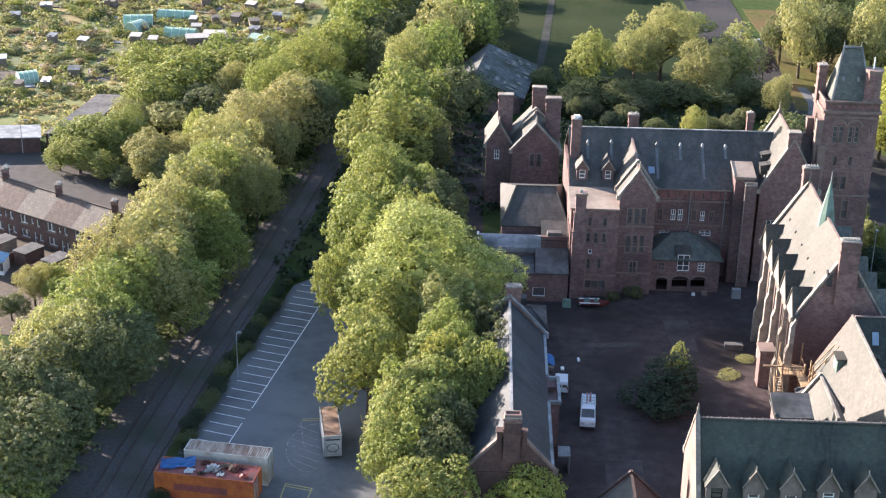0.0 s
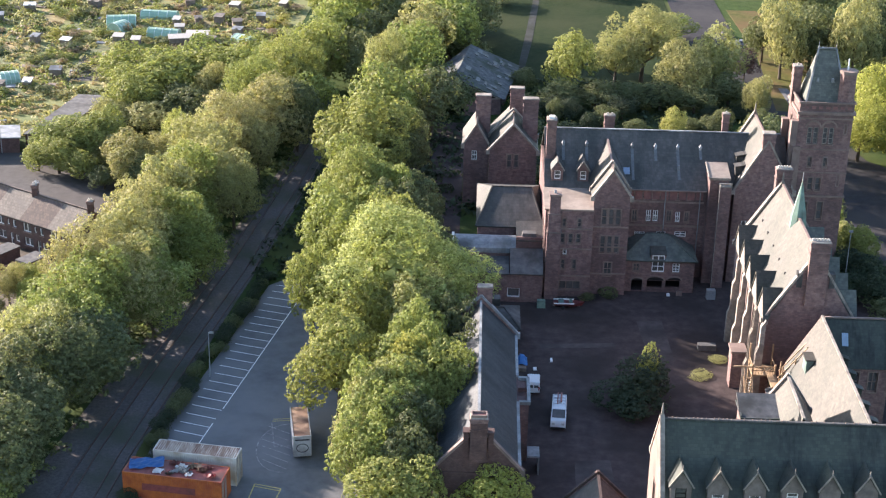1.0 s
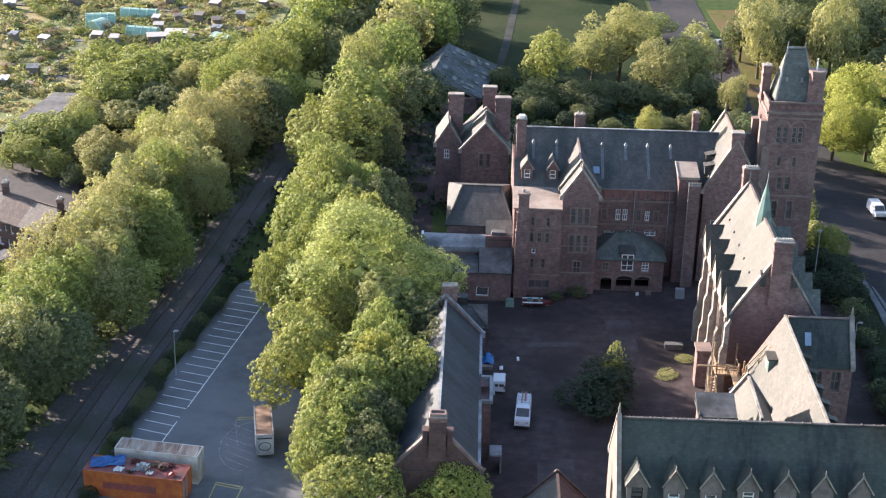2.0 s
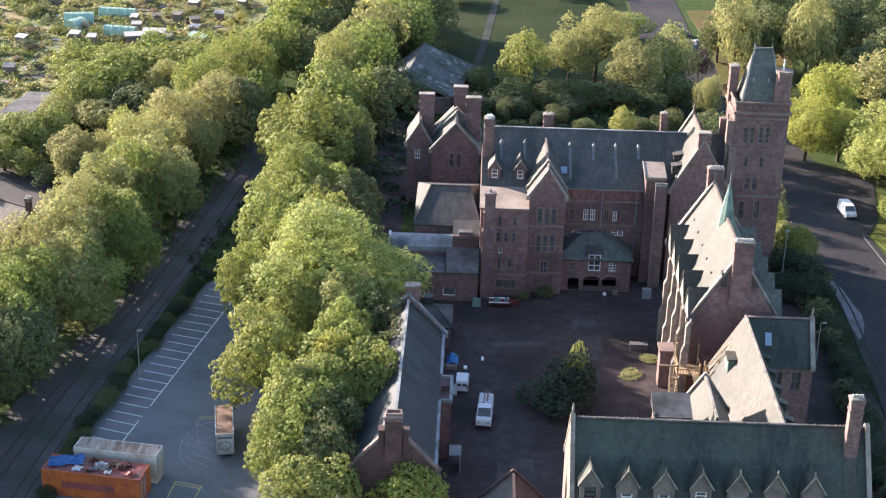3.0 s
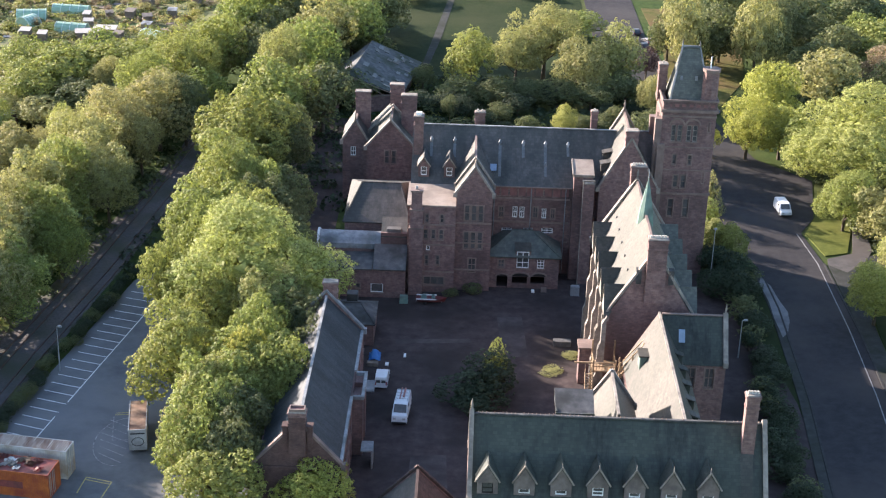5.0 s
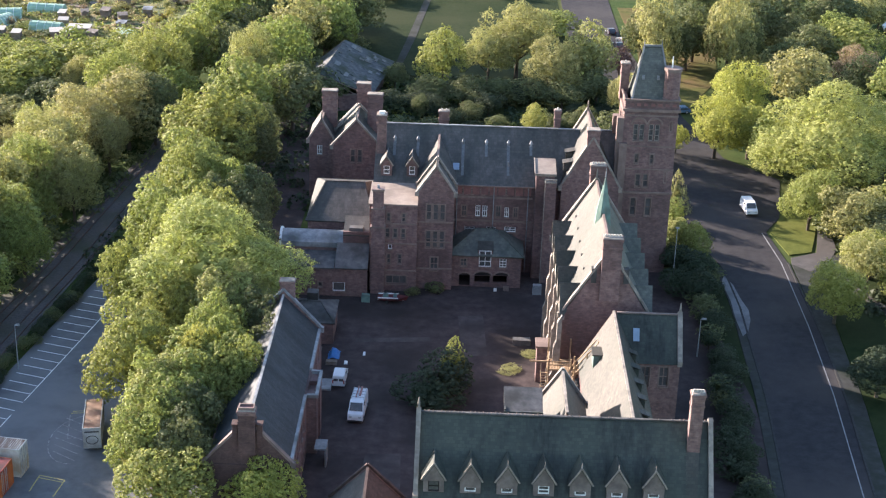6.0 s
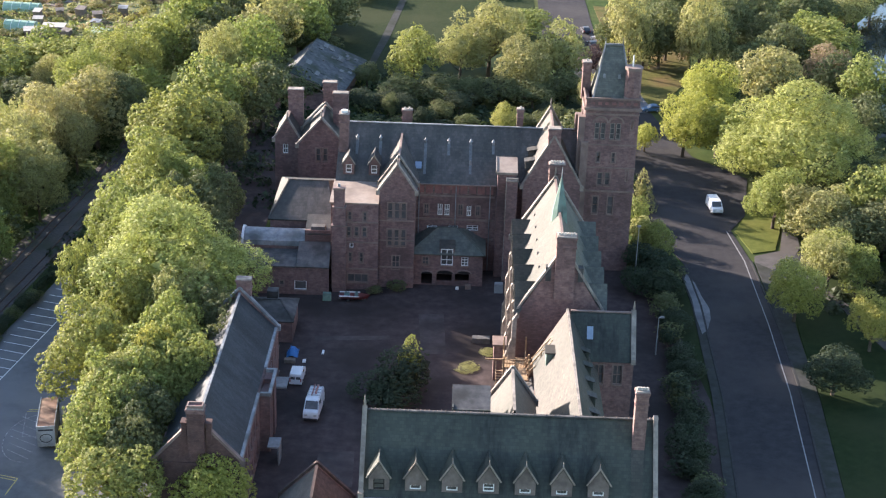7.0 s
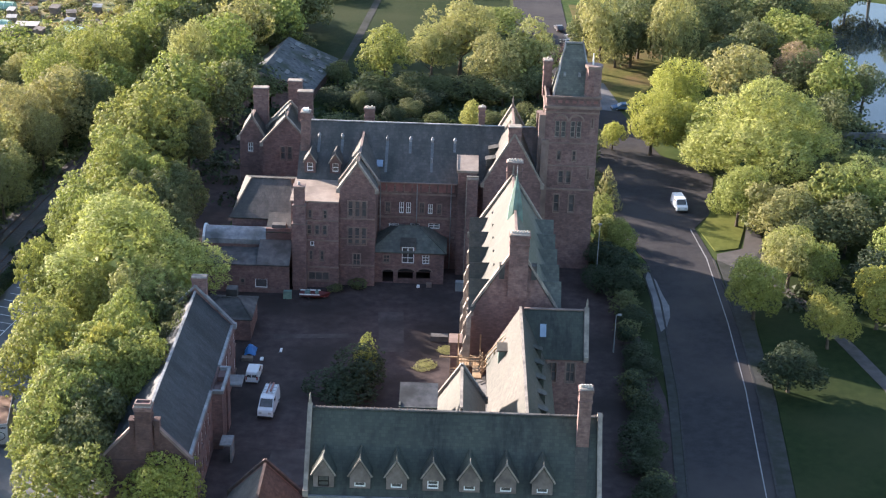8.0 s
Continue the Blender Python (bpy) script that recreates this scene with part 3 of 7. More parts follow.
sheet("allotment_ground", [(-190, 205), (-104, 212), (-84, 236), (-66, 262), (-56, 300), (-52, 420), (-230, 420)], 0.0, ALLOT, "dry allotment ground with beds and paths", "allotment")
sheet("street", [(-140, 206), (-104, 187), (-74, 169), (-62, 168), (-60, 186), (-73, 190), (-100, 208), (-140, 228)], 0.0, STREET, "worn grey back street", "street")
sheet("back_yards", [(-124, 190), (-100, 180), (-76, 166), (-72, 150), (-69, 130), (-118, 130)], 0.0, SOIL, "bare back yards behind the terrace", "yard")

# dark sheet over the grass where the ground only lies in shadow
sheet("shadow_ground", [(-27, 150), (-11, 150), (-14, 158), (-14, 232), (-24, 232)], 0.0, TARMAC, "dark sheet for the shadowed ground behind the service block", "yard")
FAINT = surface("faded_line_paint", (0.10, 0.10, 0.105), (0.34, 0.34, 0.34), scale=1.8, bump=0.0)
for pts in ([(14.0, 128.5), (17.6, 128.8), (17.0, 142.0), (13.2, 141.5)], [(-1.5, 131.5), (9.5, 132.6), (9.2, 134.0), (-1.6, 132.9)], [(1.8, 92.0), (6.8, 92.6), (6.5, 101.0), (2.0, 100.5)], [(14.6, 97.0), (19.0, 97.2), (18.6, 106.0), (14.4, 105.5)]):
    sheet("tarmac_patch", pts, 0.006, PATCH, "paler relaid patch in the tarmac", "patch", 0.004)
# kerbs along the park road
for pts, nm in ((((53.4, 40), (54, 93), (55.9, 119), (56.7, 148), (56.2, 163)), "kerb"), (((63.0, 40), (65.0, 93), (66.9, 118), (67.6, 140), (67.4, 166)), "kerb")):
    bm = ribbon(bmesh.new(), [(*a, 0.07) for a in pts], 0.3, 0.16)
    single(nm, bm, KERB, "stone kerb along the park road", "kerb", "structure")
bm = bmesh.new()
side = [(61.5, 40), (63.6, 93), (65.5, 121), (66.2, 142), (66.3, 166), (65.2, 178.6)]
ribbon(bm, [(*a, 0.036) for a in side], 0.15, 0.012)
single("edge_line", bm, FAINT, "worn white edge line on the road", "road marking", "structure")

# bay lines of the car park, each its own marking
BAYS = 21
for k in range(BAYS + 1):
    s = k / BAYS
    a = Vector((-37.3 + s * (-45.7 + 37.3), 149.0 + s * (101.2 - 149.0), 0.046))
    b = Vector((-42.1 + s * (-49.7 + 42.1), 150.3 + s * (102.5 - 150.3), 0.046))
    single("bay_line", beam(bmesh.new(), a, b, 0.13, 0.012), LINE, "worn white parking bay line", "parking line", "structure", "bay lines")
single("bay_front_line", beam(bmesh.new(), (-37.3, 149.0, 0.046), (-44.0, 110.8, 0.046), 0.13, 0.012), LINE, "long worn white line across the bays", "parking line", "structure")
single("bay_front_line", beam(bmesh.new(), (-44.7, 106.9, 0.046), (-45.7, 101.2, 0.046), 0.13, 0.012), LINE, "short worn white line across the bays", "parking line", "structure")
bm = bmesh.new()
beam(bm, (-37.3, 149.0, 0.046), (-41.0, 153.2, 0.046), 0.13, 0.012)
beam(bm, (-37.3, 149.0, 0.046), (-30.5, 148, 0.046), 0.13, 0.012)
beam(bm, (-41.0, 153.2, 0.046), (-38.4, 154.8, 0.046), 0.13, 0.012)
single("corner_line", bm, LINE, "white hatched corner of the parking bays", "parking line", "structure")
bm = bmesh.new()
for k in range(12):
    a0, a1 = radians(95 + k * 15), radians(95 + (k + 1) * 15)
    beam(bm, (-34.4 + 3.8 * math.cos(a0), 101.4 + 6.0 * math.sin(a0), 0.046), (-34.4 + 3.8 * math.cos(a1), 101.4 + 6.0 * math.sin(a1), 0.046), 0.13, 0.012)
for k in range(6):
    y = 97.2 + k * 1.65
    beam(bm, (-37.8 + 0.25 * abs(k - 3), y + 1.1, 0.046), (-33.8, y - 1.0, 0.046), 0.13, 0.012)
beam(bm, (-37.1, 107.5, 0.046), (-36.0, 101.5, 0.046), 0.13, 0.012)
beam(bm, (-36.0, 101.5, 0.046), (-33.9, 101.8, 0.046), 0.13, 0.012)
single("hatched_bay", bm, FAINT, "rounded hatched no-parking marking", "parking line", "structure")
bm = bmesh.new()
for a, b in (((-37.1, 107.9), (-33.6, 108.5)), ((-37.0, 108.4), (-33.6, 109.0)), ((-29.5, 110), (-27.6, 100)), ((-27.6, 100), (-24.5, 100.6)), ((-37.2, 92.6), (-33.9, 91.7)), ((-37.2, 92.6), (-37.5, 89.0)), ((-33.9, 91.7), (-34.4, 88)), ((-37.3, 92.1), (-34.0, 91.2))):
    beam(bm, (*a, 0.046), (*b, 0.046), 0.14, 0.012)
single("yellow_marking", bm, YELLOW, "faded yellow parking markings", "parking line", "structure")

# rails and sleepers
for off in (0.0, 4.2):
    path = [(-61.5 + off, 60), (-58.6 + off, 97.5), (-55.6 + off, 123.7), (-51.3 + off, 155), (-46.5 + off, 200), (-42.6 + off, 246)]
    for g in (-0.72, 0.72):
        single("railway_rail", ribbon(bmesh.new(), [(x + g, y, 0.1) for x, y in path], 0.1, 0.16), RAIL, "dull rusty rail on overgrown ballast", "rail", group="rails")
    bm = bmesh.new()
    for a, b in zip(path, path[1:]):
        n = int((b[1] - a[1]) / 0.75)
        for k in range(n):
            s = k / n
            x, y = a[0] + (b[0] - a[0]) * s, a[1] + (b[1] - a[1]) * s
            box(bm, x - 1.25, x + 1.25, y - 0.12, y + 0.12, -0.1, 0.0)
    single("railway_sleepers", bm, BALLAST, "old timber sleepers half sunk in ballast", "sleeper", "stuff")

# ---------- main range across the back of the court ----------
main = thing("main_range", (14, 163, 0), "long red-brick and sandstone institution range with slate roof", "building")
wall(main, (-0.8, 158.4), (37.5, 158.4), 0, 15.2, holes=[(u, u + w, v, v + hh, m, 2, 2) for u, w, v, hh, m in (
    (16.2, 0.75, 9.4, 1.9, WHITE), (17.3, 0.75, 9.4, 1.9, WHITE), (19.4, 0.8, 9.4, 1.9, STONE), (20.8, 0.7, 9.4, 1.7, WHITE), (22.2, 0.7, 9.4, 1.7, STONE), (14.0, 0.8, 9.4, 1.8, STONE),
    (14.6, 1.6, 6.9, 0.7, WHITE), (18.0, 1.5, 7.0, 0.7, WHITE), (20.9, 1.8, 6.9, 0.9, WHITE), (13.6, 0.6, 13.2, 0.9, STONE), (15.2, 0.6, 13.2, 0.9, STONE), (17.0, 0.6, 13.2, 0.9, STONE), (18.6, 0.6, 13.2, 0.9, STONE), (20.6, 0.6, 13.2, 0.9, STONE), (22.4, 0.6, 13.2, 0.9, STONE),
    (29.4, 1.5, 9.6, 1.1, WHITE), (33.2, 0.9, 6.0, 1.6, STONE))])
for pts in (((37.5, 158.4), (37.5, 177)), ((37.5, 177), (-0.8, 177)), ((-0.8, 177), (-0.8, 158.4))):
    wall(main, *pts, 0, 15.2)
gable_roof(main, -0.8, 37.5, 158.4, 177, 15.2, 21.3, "x", SLATE, over=0.5, ridge_mat=LEAD)
for z, h2 in ((8.6, 0.3), (12.6, 0.3), (5.4, 0.25)):
    part("string_course", mesh_of((11.6, 24.3, 158.4 - 0.16, 158.4 - 0.003, z, z + h2)), STONE, main)
for x in (12.4, 18.2, 23.6):
    part("downpipe", tube(bmesh.new(), (x, 158.25, 0.1), (x, 158.25, 15.0), 0.08, 0.08, 8), LEAD, main)
for k in range(9):
    x = 12.1 + k * 1.36
    part("terracotta_panel", mesh_of((x, x + 1.1, 158.3, 158.396, 13.2, 14.5)), TERRACOTTA, main, "faded red terracotta panel under the eaves")
part("gutter", mesh_of((11.5, 24.5, 157.72, 157.9, 14.72, 14.9)), STONE, main)
for x in (2.0, 6.0):
    dormer(main, x - 0.8, 158.95, 15.5, 1.7, 1.9, 1.25, 4.2, WHITE, facemat=BRICK)
for x, z in ((2.2, 19.4), (5.9, 19.4), (13.1, 19.3), (16.8, 19.3), (20.3, 19.3), (23.9, 19.3)):
    y = 158.4 + (z - 15.2) / (6.1) * 9.3
    bm = tube(bmesh.new(), (x, y, z - 0.3), (x, y, z + 0.4), 0.2, 0.2, 8)
    tube(bm, (x, y, z + 0.4), (x, y, z + 0.9), 0.3, 0.05, 8)
    part("roof_vent", bm, LEAD, main)
bm = bmesh.new()
slab(bm, [(11.6, 160.2, 16.55), (12.6, 160.2, 16.55), (12.6, 161.3, 17.25), (11.6, 161.3, 17.25)], 0.1)
part("skylight", bm, paint("skylight_glass", (0.25, 0.32, 0.42), 0.15), main, "small bluish rooflight")
for x, ylow in ((2.2, 162.3), (5.9, 162.3), (13.1, 159.4), (16.8, 162.6), (20.3, 159.6), (23.9, 163.0)):
    zl = 15.2 + (ylow - 158.4) / 9.3 * 6.1
    bm = slab(bmesh.new(), [(x - 0.2, ylow, zl + 0.05), (x + 0.2, ylow, zl + 0.05), (x + 0.24, 164.6, 19.32), (x - 0.24, 164.6, 19.32)], 0.06)
    part("bleached_streak", bm, PALE_SLATE, main, "pale washed streak below a vent")
part("roof_vent", tube(bmesh.new(), (20.3, 161.3, 17.0), (20.3, 161.3, 17.8), 0.25, 0.12, 8), LEAD, main)
chimney(main, 9.8, 171.0, 15, 22.6, 1.6, 1.1, pots=2)
chimney(main, 28.1, 168.6, 15, 24.2, 1.0, 1.0, pots=1)
chimney(main, 0.15, 163.4, 0, 24.2, 1.45, 1.8, pots=0)
part("cowl", mesh_of((-0.3, 0.6, 163.0, 163.8, 24.32, 24.7)), WHITE, main)

# projecting cross gable and flat-roofed bay with its corner turret
wing = thing("court_wing", (6, 154, 0), "projecting red-brick wing with stone gable and lead flat roof", "building")
wall(wing, (6.5, 150.8), (12.0, 150.8), 0, 16.2, apex=20.2, holes=[(1.3, 2.1, 11.6, 14.2), (2.35, 3.15, 11.6, 14.2), (3.4, 4.2, 11.6, 14.2), (1.3, 2.1, 7.0, 9.8), (2.35, 3.15, 7.0, 9.8), (3.4, 4.2, 7.0, 9.8), (2.1, 3.3, 3.2, 5.4)])
wall(wing, (12.0, 150.8), (12.0, 158.4), 0, 16.2)
wall(wing, (6.5, 158.4), (6.5, 150.8), 14.2, 16.2)
# west slope in the slate toned for sun, east in plain slate
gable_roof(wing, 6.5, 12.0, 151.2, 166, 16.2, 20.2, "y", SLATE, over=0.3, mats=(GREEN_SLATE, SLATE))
gable_coping(wing, (6.3, 151.0, 16.0), (9.25, 151.0, 20.3), (12.2, 151.0, 16.0), w=0.7)
gable_coping(wing, (6.3, 154.6, 16.1), (9.25, 154.6, 20.5), (12.2, 154.6, 16.1), w=0.6, finial=False)
wall(wing, (-0.8, 149.6), (6.5, 149.6), 0, 14.3, holes=[(2.6, 3.2, 11.6, 13.0, STONE, 1, 2), (4.9, 5.5, 11.6, 13.0, STONE, 1, 2), (2.4, 3.1, 8.9, 10.5), (3.6, 4.3, 8.9, 10.5), (4.8, 5.5, 8.9, 10.5), (2.9, 3.5, 7.0, 7.8, WHITE, 1, 1), (2.7, 3.3, 4.6, 6.2), (4.4, 5.0, 4.6, 6.2), (2.6, 5.8, 1.2, 2.6, STONE, 3, 1)])
wall(wing, (-0.8, 158.4), (-0.8, 149.6), 0, 14.3, holes=[(3.0, 3.8, 9.5, 11.0), (6.2, 7.0, 9.5, 11.0), (3.0, 3.8, 5.2, 7.0), (6.2, 7.0, 5.2, 7.0)])
roof_slope(wing, [(-1.0, 149.4, 14.55), (6.48, 149.4, 14.55), (6.48, 158.3, 14.85), (-1.0, 158.3, 14.85)], MASTIC, label="pinkish flat roof with raised edge")
for z in (3.4, 7.9, 11.2):
    part("string_course", mesh_of((-0.8, 6.5, 149.46, 149.596, z, z + 0.22)), STONE, wing)
    part("string_course", mesh_of((6.5, 12.0, 150.66, 150.796, z, z + 0.22)), STONE, wing)
tur = mesh_of((-0.5, 1.6, 148.3, 149.596, 0, 11.0), (-0.4, 1.5, 148.35, 149.59, 11.2, 14.0), (-0.25, 1.35, 148.4, 149.59, 14.2, 17.0))
tp = part("stair_turret", tur, BRICK, wing, "square brick chimney turret with stone bands")
for q in ((-0.62, 1.72, 148.2, 149.594, 11.0, 11.2), (-0.5, 1.6, 148.26, 149.594, 14.0, 14.2), (-0.4, 1.5, 148.28, 149.7, 17.0, 17.3)):
    part("band", mesh_of(q), STONE, tp)
part("chimney_pot", tube(bmesh.new(), (0.5, 149.0, 17.3), (0.5, 149.0, 17.8), 0.24, 0.18, 8), LEAD, tp)

# tall paired chimney stacks
stack = thing("chimney_tower", (26, 157, 0), "tall paired brick stacks with sloping capped tops", "chimney")
part("shaft", mesh_of((24.6, 27.5, 156.2, 158.38, 0, 17.6)), BRICK, stack)
part("cap", slab(bmesh.new(), [(24.4, 156.0, 17.85), (27.7, 156.0, 17.85), (27.7, 160.9, 18.7), (24.4, 160.9, 18.7)], 0.4), MASTIC, stack, "flat brownish top with pale rim")
part("rim", beam(bmesh.new(), (24.4, 156.0, 17.75), (27.7, 156.0, 17.75), 0.16, 0.3), COPING, stack)
part("rim", beam(bmesh.new(), (24.4, 156.1, 17.8), (24.4, 160.9, 18.65), 0.16, 0.3), COPING, stack)
part("upper_shaft", mesh_of((24.6, 27.5, 158.42, 160.7, 14.5, 17.6)), BRICK, stack)
low = part("front_shaft", mesh_of((26.0, 27.7, 154.6, 156.18, 0, 16.9)), BRICK, stack)
part("vent_frame", mesh_of((25.9, 27.8, 154.5, 156.19, 16.9, 17.05), (25.95, 27.75, 154.52, 154.7, 17.3, 17.5), (25.95, 26.15, 154.52, 154.7, 17.05, 17.3), (27.55, 27.75, 154.52, 154.7, 17.05, 17.3)), COPING, low)
# pale strip put in for the sun along the shaft's left edge
part("lit_edge", mesh_of((25.9, 26.0, 154.55, 154.7, 0, 16.9)), COPING, low)

# hipped porch block
porch = thing("porch_block", (17, 155, 0), "two-storey brick porch block with hipped slate roof", "building")
wall(porch, (11.4, 152.3), (22.8, 152.3), 0, 5.3, holes=[(1.8, 3.5, 0.05, 1.9, "open"), (4.2, 6.6, 0.7, 1.9, "open"), (7.1, 9.3, 0.8, 2.0, "open"), (4.8, 6.7, 3.4, 5.2, WHITE, 2, 2), (8.0, 9.1, 3.4, 4.9, WHITE, 2, 3), (1.9, 2.9, 3.4, 4.7, STONE, 2, 2)])
wall(porch, (22.8, 152.3), (22.8, 158.38), 0, 5.3)
wall(porch, (11.4, 158.38), (11.4, 152.3), 0, 5.3)
hip_roof(porch, 11.4, 22.8, 152.3, 161.5, 5.4, 8.0, 15.6, 18.6, 156.8, PALE_GREEN_SLATE)
for x0, x1, z in ((13.1, 15.0, 1.9), (15.5, 18.3, 2.0), (18.7, 21.0, 2.1)):
    bm = arch(bmesh.new(), (x0 + x1) / 2, 152.17, z, (x1 - x0) / 2 - 0.1, 0.2 * (x1 - x0))
    part("arch", bm, STONE, porch)
    # panel on the wall; its blackness stands for the open arch's shade
    bm = bmesh.new()
    fan = [((x0 + x1) / 2 + ((x1 - x0) / 2 - 0.1) * math.cos(math.pi * k / 10), z + 0.2 * (x1 - x0) * math.sin(math.pi * k / 10)) for k in range(11)]
    fa, fb = ([bm.verts.new((x, y, zz)) for x, zz in fan] for y in (152.24, 152.294))
    bm.faces.new(fa)
    bm.faces.new(fb[::-1])
    for k in range(11):
        bm.faces.new((fa[k], fb[k], fb[(k + 1) % 11], fa[(k + 1) % 11]))
    part("fanlight", bm, OPENING_DARK, porch, "thin dark panel for the shaded head of the open arch")
wd = part("wall_dormer", mesh_of((16.0, 18.3, 152.32, 154.2, 5.25, 6.35)), BRICK, porch, "window head breaking the eaves")
part("window_frame", mesh_of((16.2, 18.1, 152.2, 152.31, 6.1, 6.22), (16.2, 18.1, 152.2, 152.31, 5.25, 5.37), (16.2, 16.32, 152.2, 152.31, 5.37, 6.1), (17.98, 18.1, 152.2, 152.31, 5.37, 6.1), (17.08, 17.22, 152.2, 152.31, 5.37, 6.1)), WHITE, wd)
part("pane", mesh_of((16.32, 17.98, 152.28, 152.312, 5.37, 6.1)), GLASS, wd)
part("roof", slab(bmesh.new(), [(15.9, 152.1, 6.38), (18.4, 152.1, 6.38), (18.4, 154.6, 6.85), (15.9, 154.6, 6.85)], 0.08), GREEN_SLATE, wd)

# ---------- blocks at the back corner of the court ----------
blk = thing("service_block", (-6, 151, 0), "low brick service block with grey flat roofs", "building")
wall(blk, (-14.5, 147.0), (-0.9, 147.0), 0, 4.6, holes=[(6.0, 6.7, 1.4, 2.2, STONE, 1, 1), (8.3, 10.2, 0.8, 2.3, WHITE, 1, 1)])
wall(blk, (-14.5, 154), (-14.5, 147.0), 0, 4.6)
roof_slope(blk, [(-14.8, 146.8, 4.75), (-6.0, 146.8, 4.75), (-6.0, 151.8, 5.5), (-14.8, 151.8, 5.5)], FELT)
roof_slope(blk, [(-5.9, 146.7, 4.8), (-0.85, 146.7, 4.8), (-0.85, 151.6, 7.0), (-5.9, 151.6, 7.0)], FELT, label="lean-to felt roof")
wall(blk, (-14.5, 151.9), (-5.0, 151.9), 4.5, 6.6)
wall(blk, (-5.0, 151.7), (-0.9, 151.7), 4.5, 8.8)
arc = [(151.8 + 4.6 * k / 10, 6.6 + 1.3 * math.sin(math.pi * (k * 0.09 + 0.05))) for k in range(11)]
for n, (x0, x1, mt, lift) in enumerate(((-14.6, -5.0, LEAD, 0.0), (-14.95, -14.62, WHITE, 0.28))):
    bm = bmesh.new()
    ring = [[bm.verts.new((x, y, z + lift)) for y, z in arc] + [bm.verts.new((x, 156.4, 6.0)), bm.verts.new((x, 151.8, 6.0))] for x in (x0, x1)]
    bm.faces.new(ring[0])
    bm.faces.new(ring[1][::-1])
    for i in range(13):
        bm.faces.new((ring[0][i], ring[1][i], ring[1][(i + 1) % 13], ring[0][(i + 1) % 13]))
    part("barrel_gable" if n else "barrel_roof", bm, mt, blk, "white curved gable edge" if n else "patched curved lead roof")
roof_slope(blk, [(-5.0, 151.6, 8.3), (-0.9, 151.6, 8.3), (-0.9, 156.4, 9.6), (-5.0, 156.4, 9.6)], SLATE)
part("rooflight", mesh_of((-4.2, -1.8, 151.9, 153.4, 8.4, 9.3, 0.15)), FELT, blk)
hipb = thing("hipped_hall", (-6, 161, 0), "brick hall with hipped grey slate roof", "building")
wall(hipb, (-11.0, 156.7), (-0.9, 156.7), 0, 8.4)
wall(hipb, (-11.0, 170), (-11.0, 156.7), 0, 8.4)
hip_roof(hipb, -11.0, -0.9, 156.7, 175, 8.5, 12.2, -8.8, -2.6, 164.5, SLATE, over=0.3)

# ---------- end pavilion with tall chimneys ----------
pav = thing("end_pavilion", (-7, 188, 0), "brick end pavilion with stone-coped gables and tall chimneys", "building")
wall(pav, (-9.4, 183), (-1.2, 183), 0, 11.7, apex=16.3, holes=[(3.1, 3.9, 8.6, 11.0, STONE, 1, 2), (4.3, 5.1, 8.6, 11.0, STONE, 1, 2)])
wall(pav, (-1.2, 183), (-1.2, 196), 0, 11.7)
wall(pav, (-13.8, 196), (-13.8, 186.2), 0, 11.5)
wall(pav, (-13.8, 186.2), (-9.4, 186.2), 0, 11.5, apex=15.0, holes=[(1.4, 2.3, 8.7, 10.4, WHITE, 2, 2)])
# on both gables the sunward slope's light is put in by another slate
gable_roof(pav, -9.4, -1.2, 183.2, 196, 11.7, 16.2, "y", SLATE, mats=(GREEN_SLATE, SLATE))
gable_roof(pav, -13.8, -9.4, 186.4, 196, 11.5, 14.9, "y", SLATE, mats=(GREEN_SLATE, SLATE))
gable_coping(pav, (-9.6, 183.1, 11.5), (-5.3, 183.1, 16.4), (-1.0, 183.1, 11.5), w=0.7)
gable_coping(pav, (-14.0, 186.3, 11.3), (-11.6, 186.3, 15.1), (-9.3, 186.3, 11.3), w=0.6)
gable_coping(pav, (-9.4, 190, 12.2), (-5.3, 190, 16.9), (-1.0, 190, 12.2), w=0.7, finial=False)
chimney(pav, -10.6, 191.5, 10, 18.9, 2.6, 1.4, pots=0)
chimney(pav, -2.4, 188.0, 10, 19.6, 2.6, 1.4, pots=0)
chimney(pav, -4.7, 193.1, 10, 19.9, 2.4, 1.4, pots=0)

# ruined slate roof in the trees
ruin = thing("derelict_shed", (-12, 248, 0), "derelict outbuilding with collapsing slate roof among trees", "building")
RA, RB, RC, RD = (-21.0, 234.5), (-7.0, 238.0), (-3.6, 262.5), (-18.6, 261.0)
for a, b in ((RB, RC), (RC, RD), (RD, RA)):
    wall(ruin, a, b, 0, 3.6)
wall(ruin, RA, (-18.6, 235.1), 0, 3.6)
wall(ruin, (-14.4, 236.15), RB, 0, 3.6)
R0V, R1V = Vector((-16.6, 235.6, 8.2)), Vector((-13.6, 261.8, 8.2))
roof_slope(ruin, [R0V, R1V, (-2.6, 262.6, 3.3), (-6.0, 238.0, 3.3)], RUIN, label="sagging slate slope with slipped courses")
roof_slope(ruin, [R0V, R1V, (-19.6, 261.0, 3.4), (-21.8, 234.4, 3.4)], RUIN)
for k in range(7):
    f = k / 6
    foot = Vector((-21.0, 234.4, 3.4)).lerp(Vector((-7.0, 237.9, 3.4)), f)
    part("rafter", beam(bmesh.new(), foot, R0V + Vector((0, -0.2, -0.2)), 0.14, 0.18), WOOD, ruin)
part("tie_beam", beam(bmesh.new(), (-21.0, 234.3, 3.5), (-7.0, 237.8, 3.5), 0.2, 0.26), WOOD, ruin)
rng8 = random.Random(5)
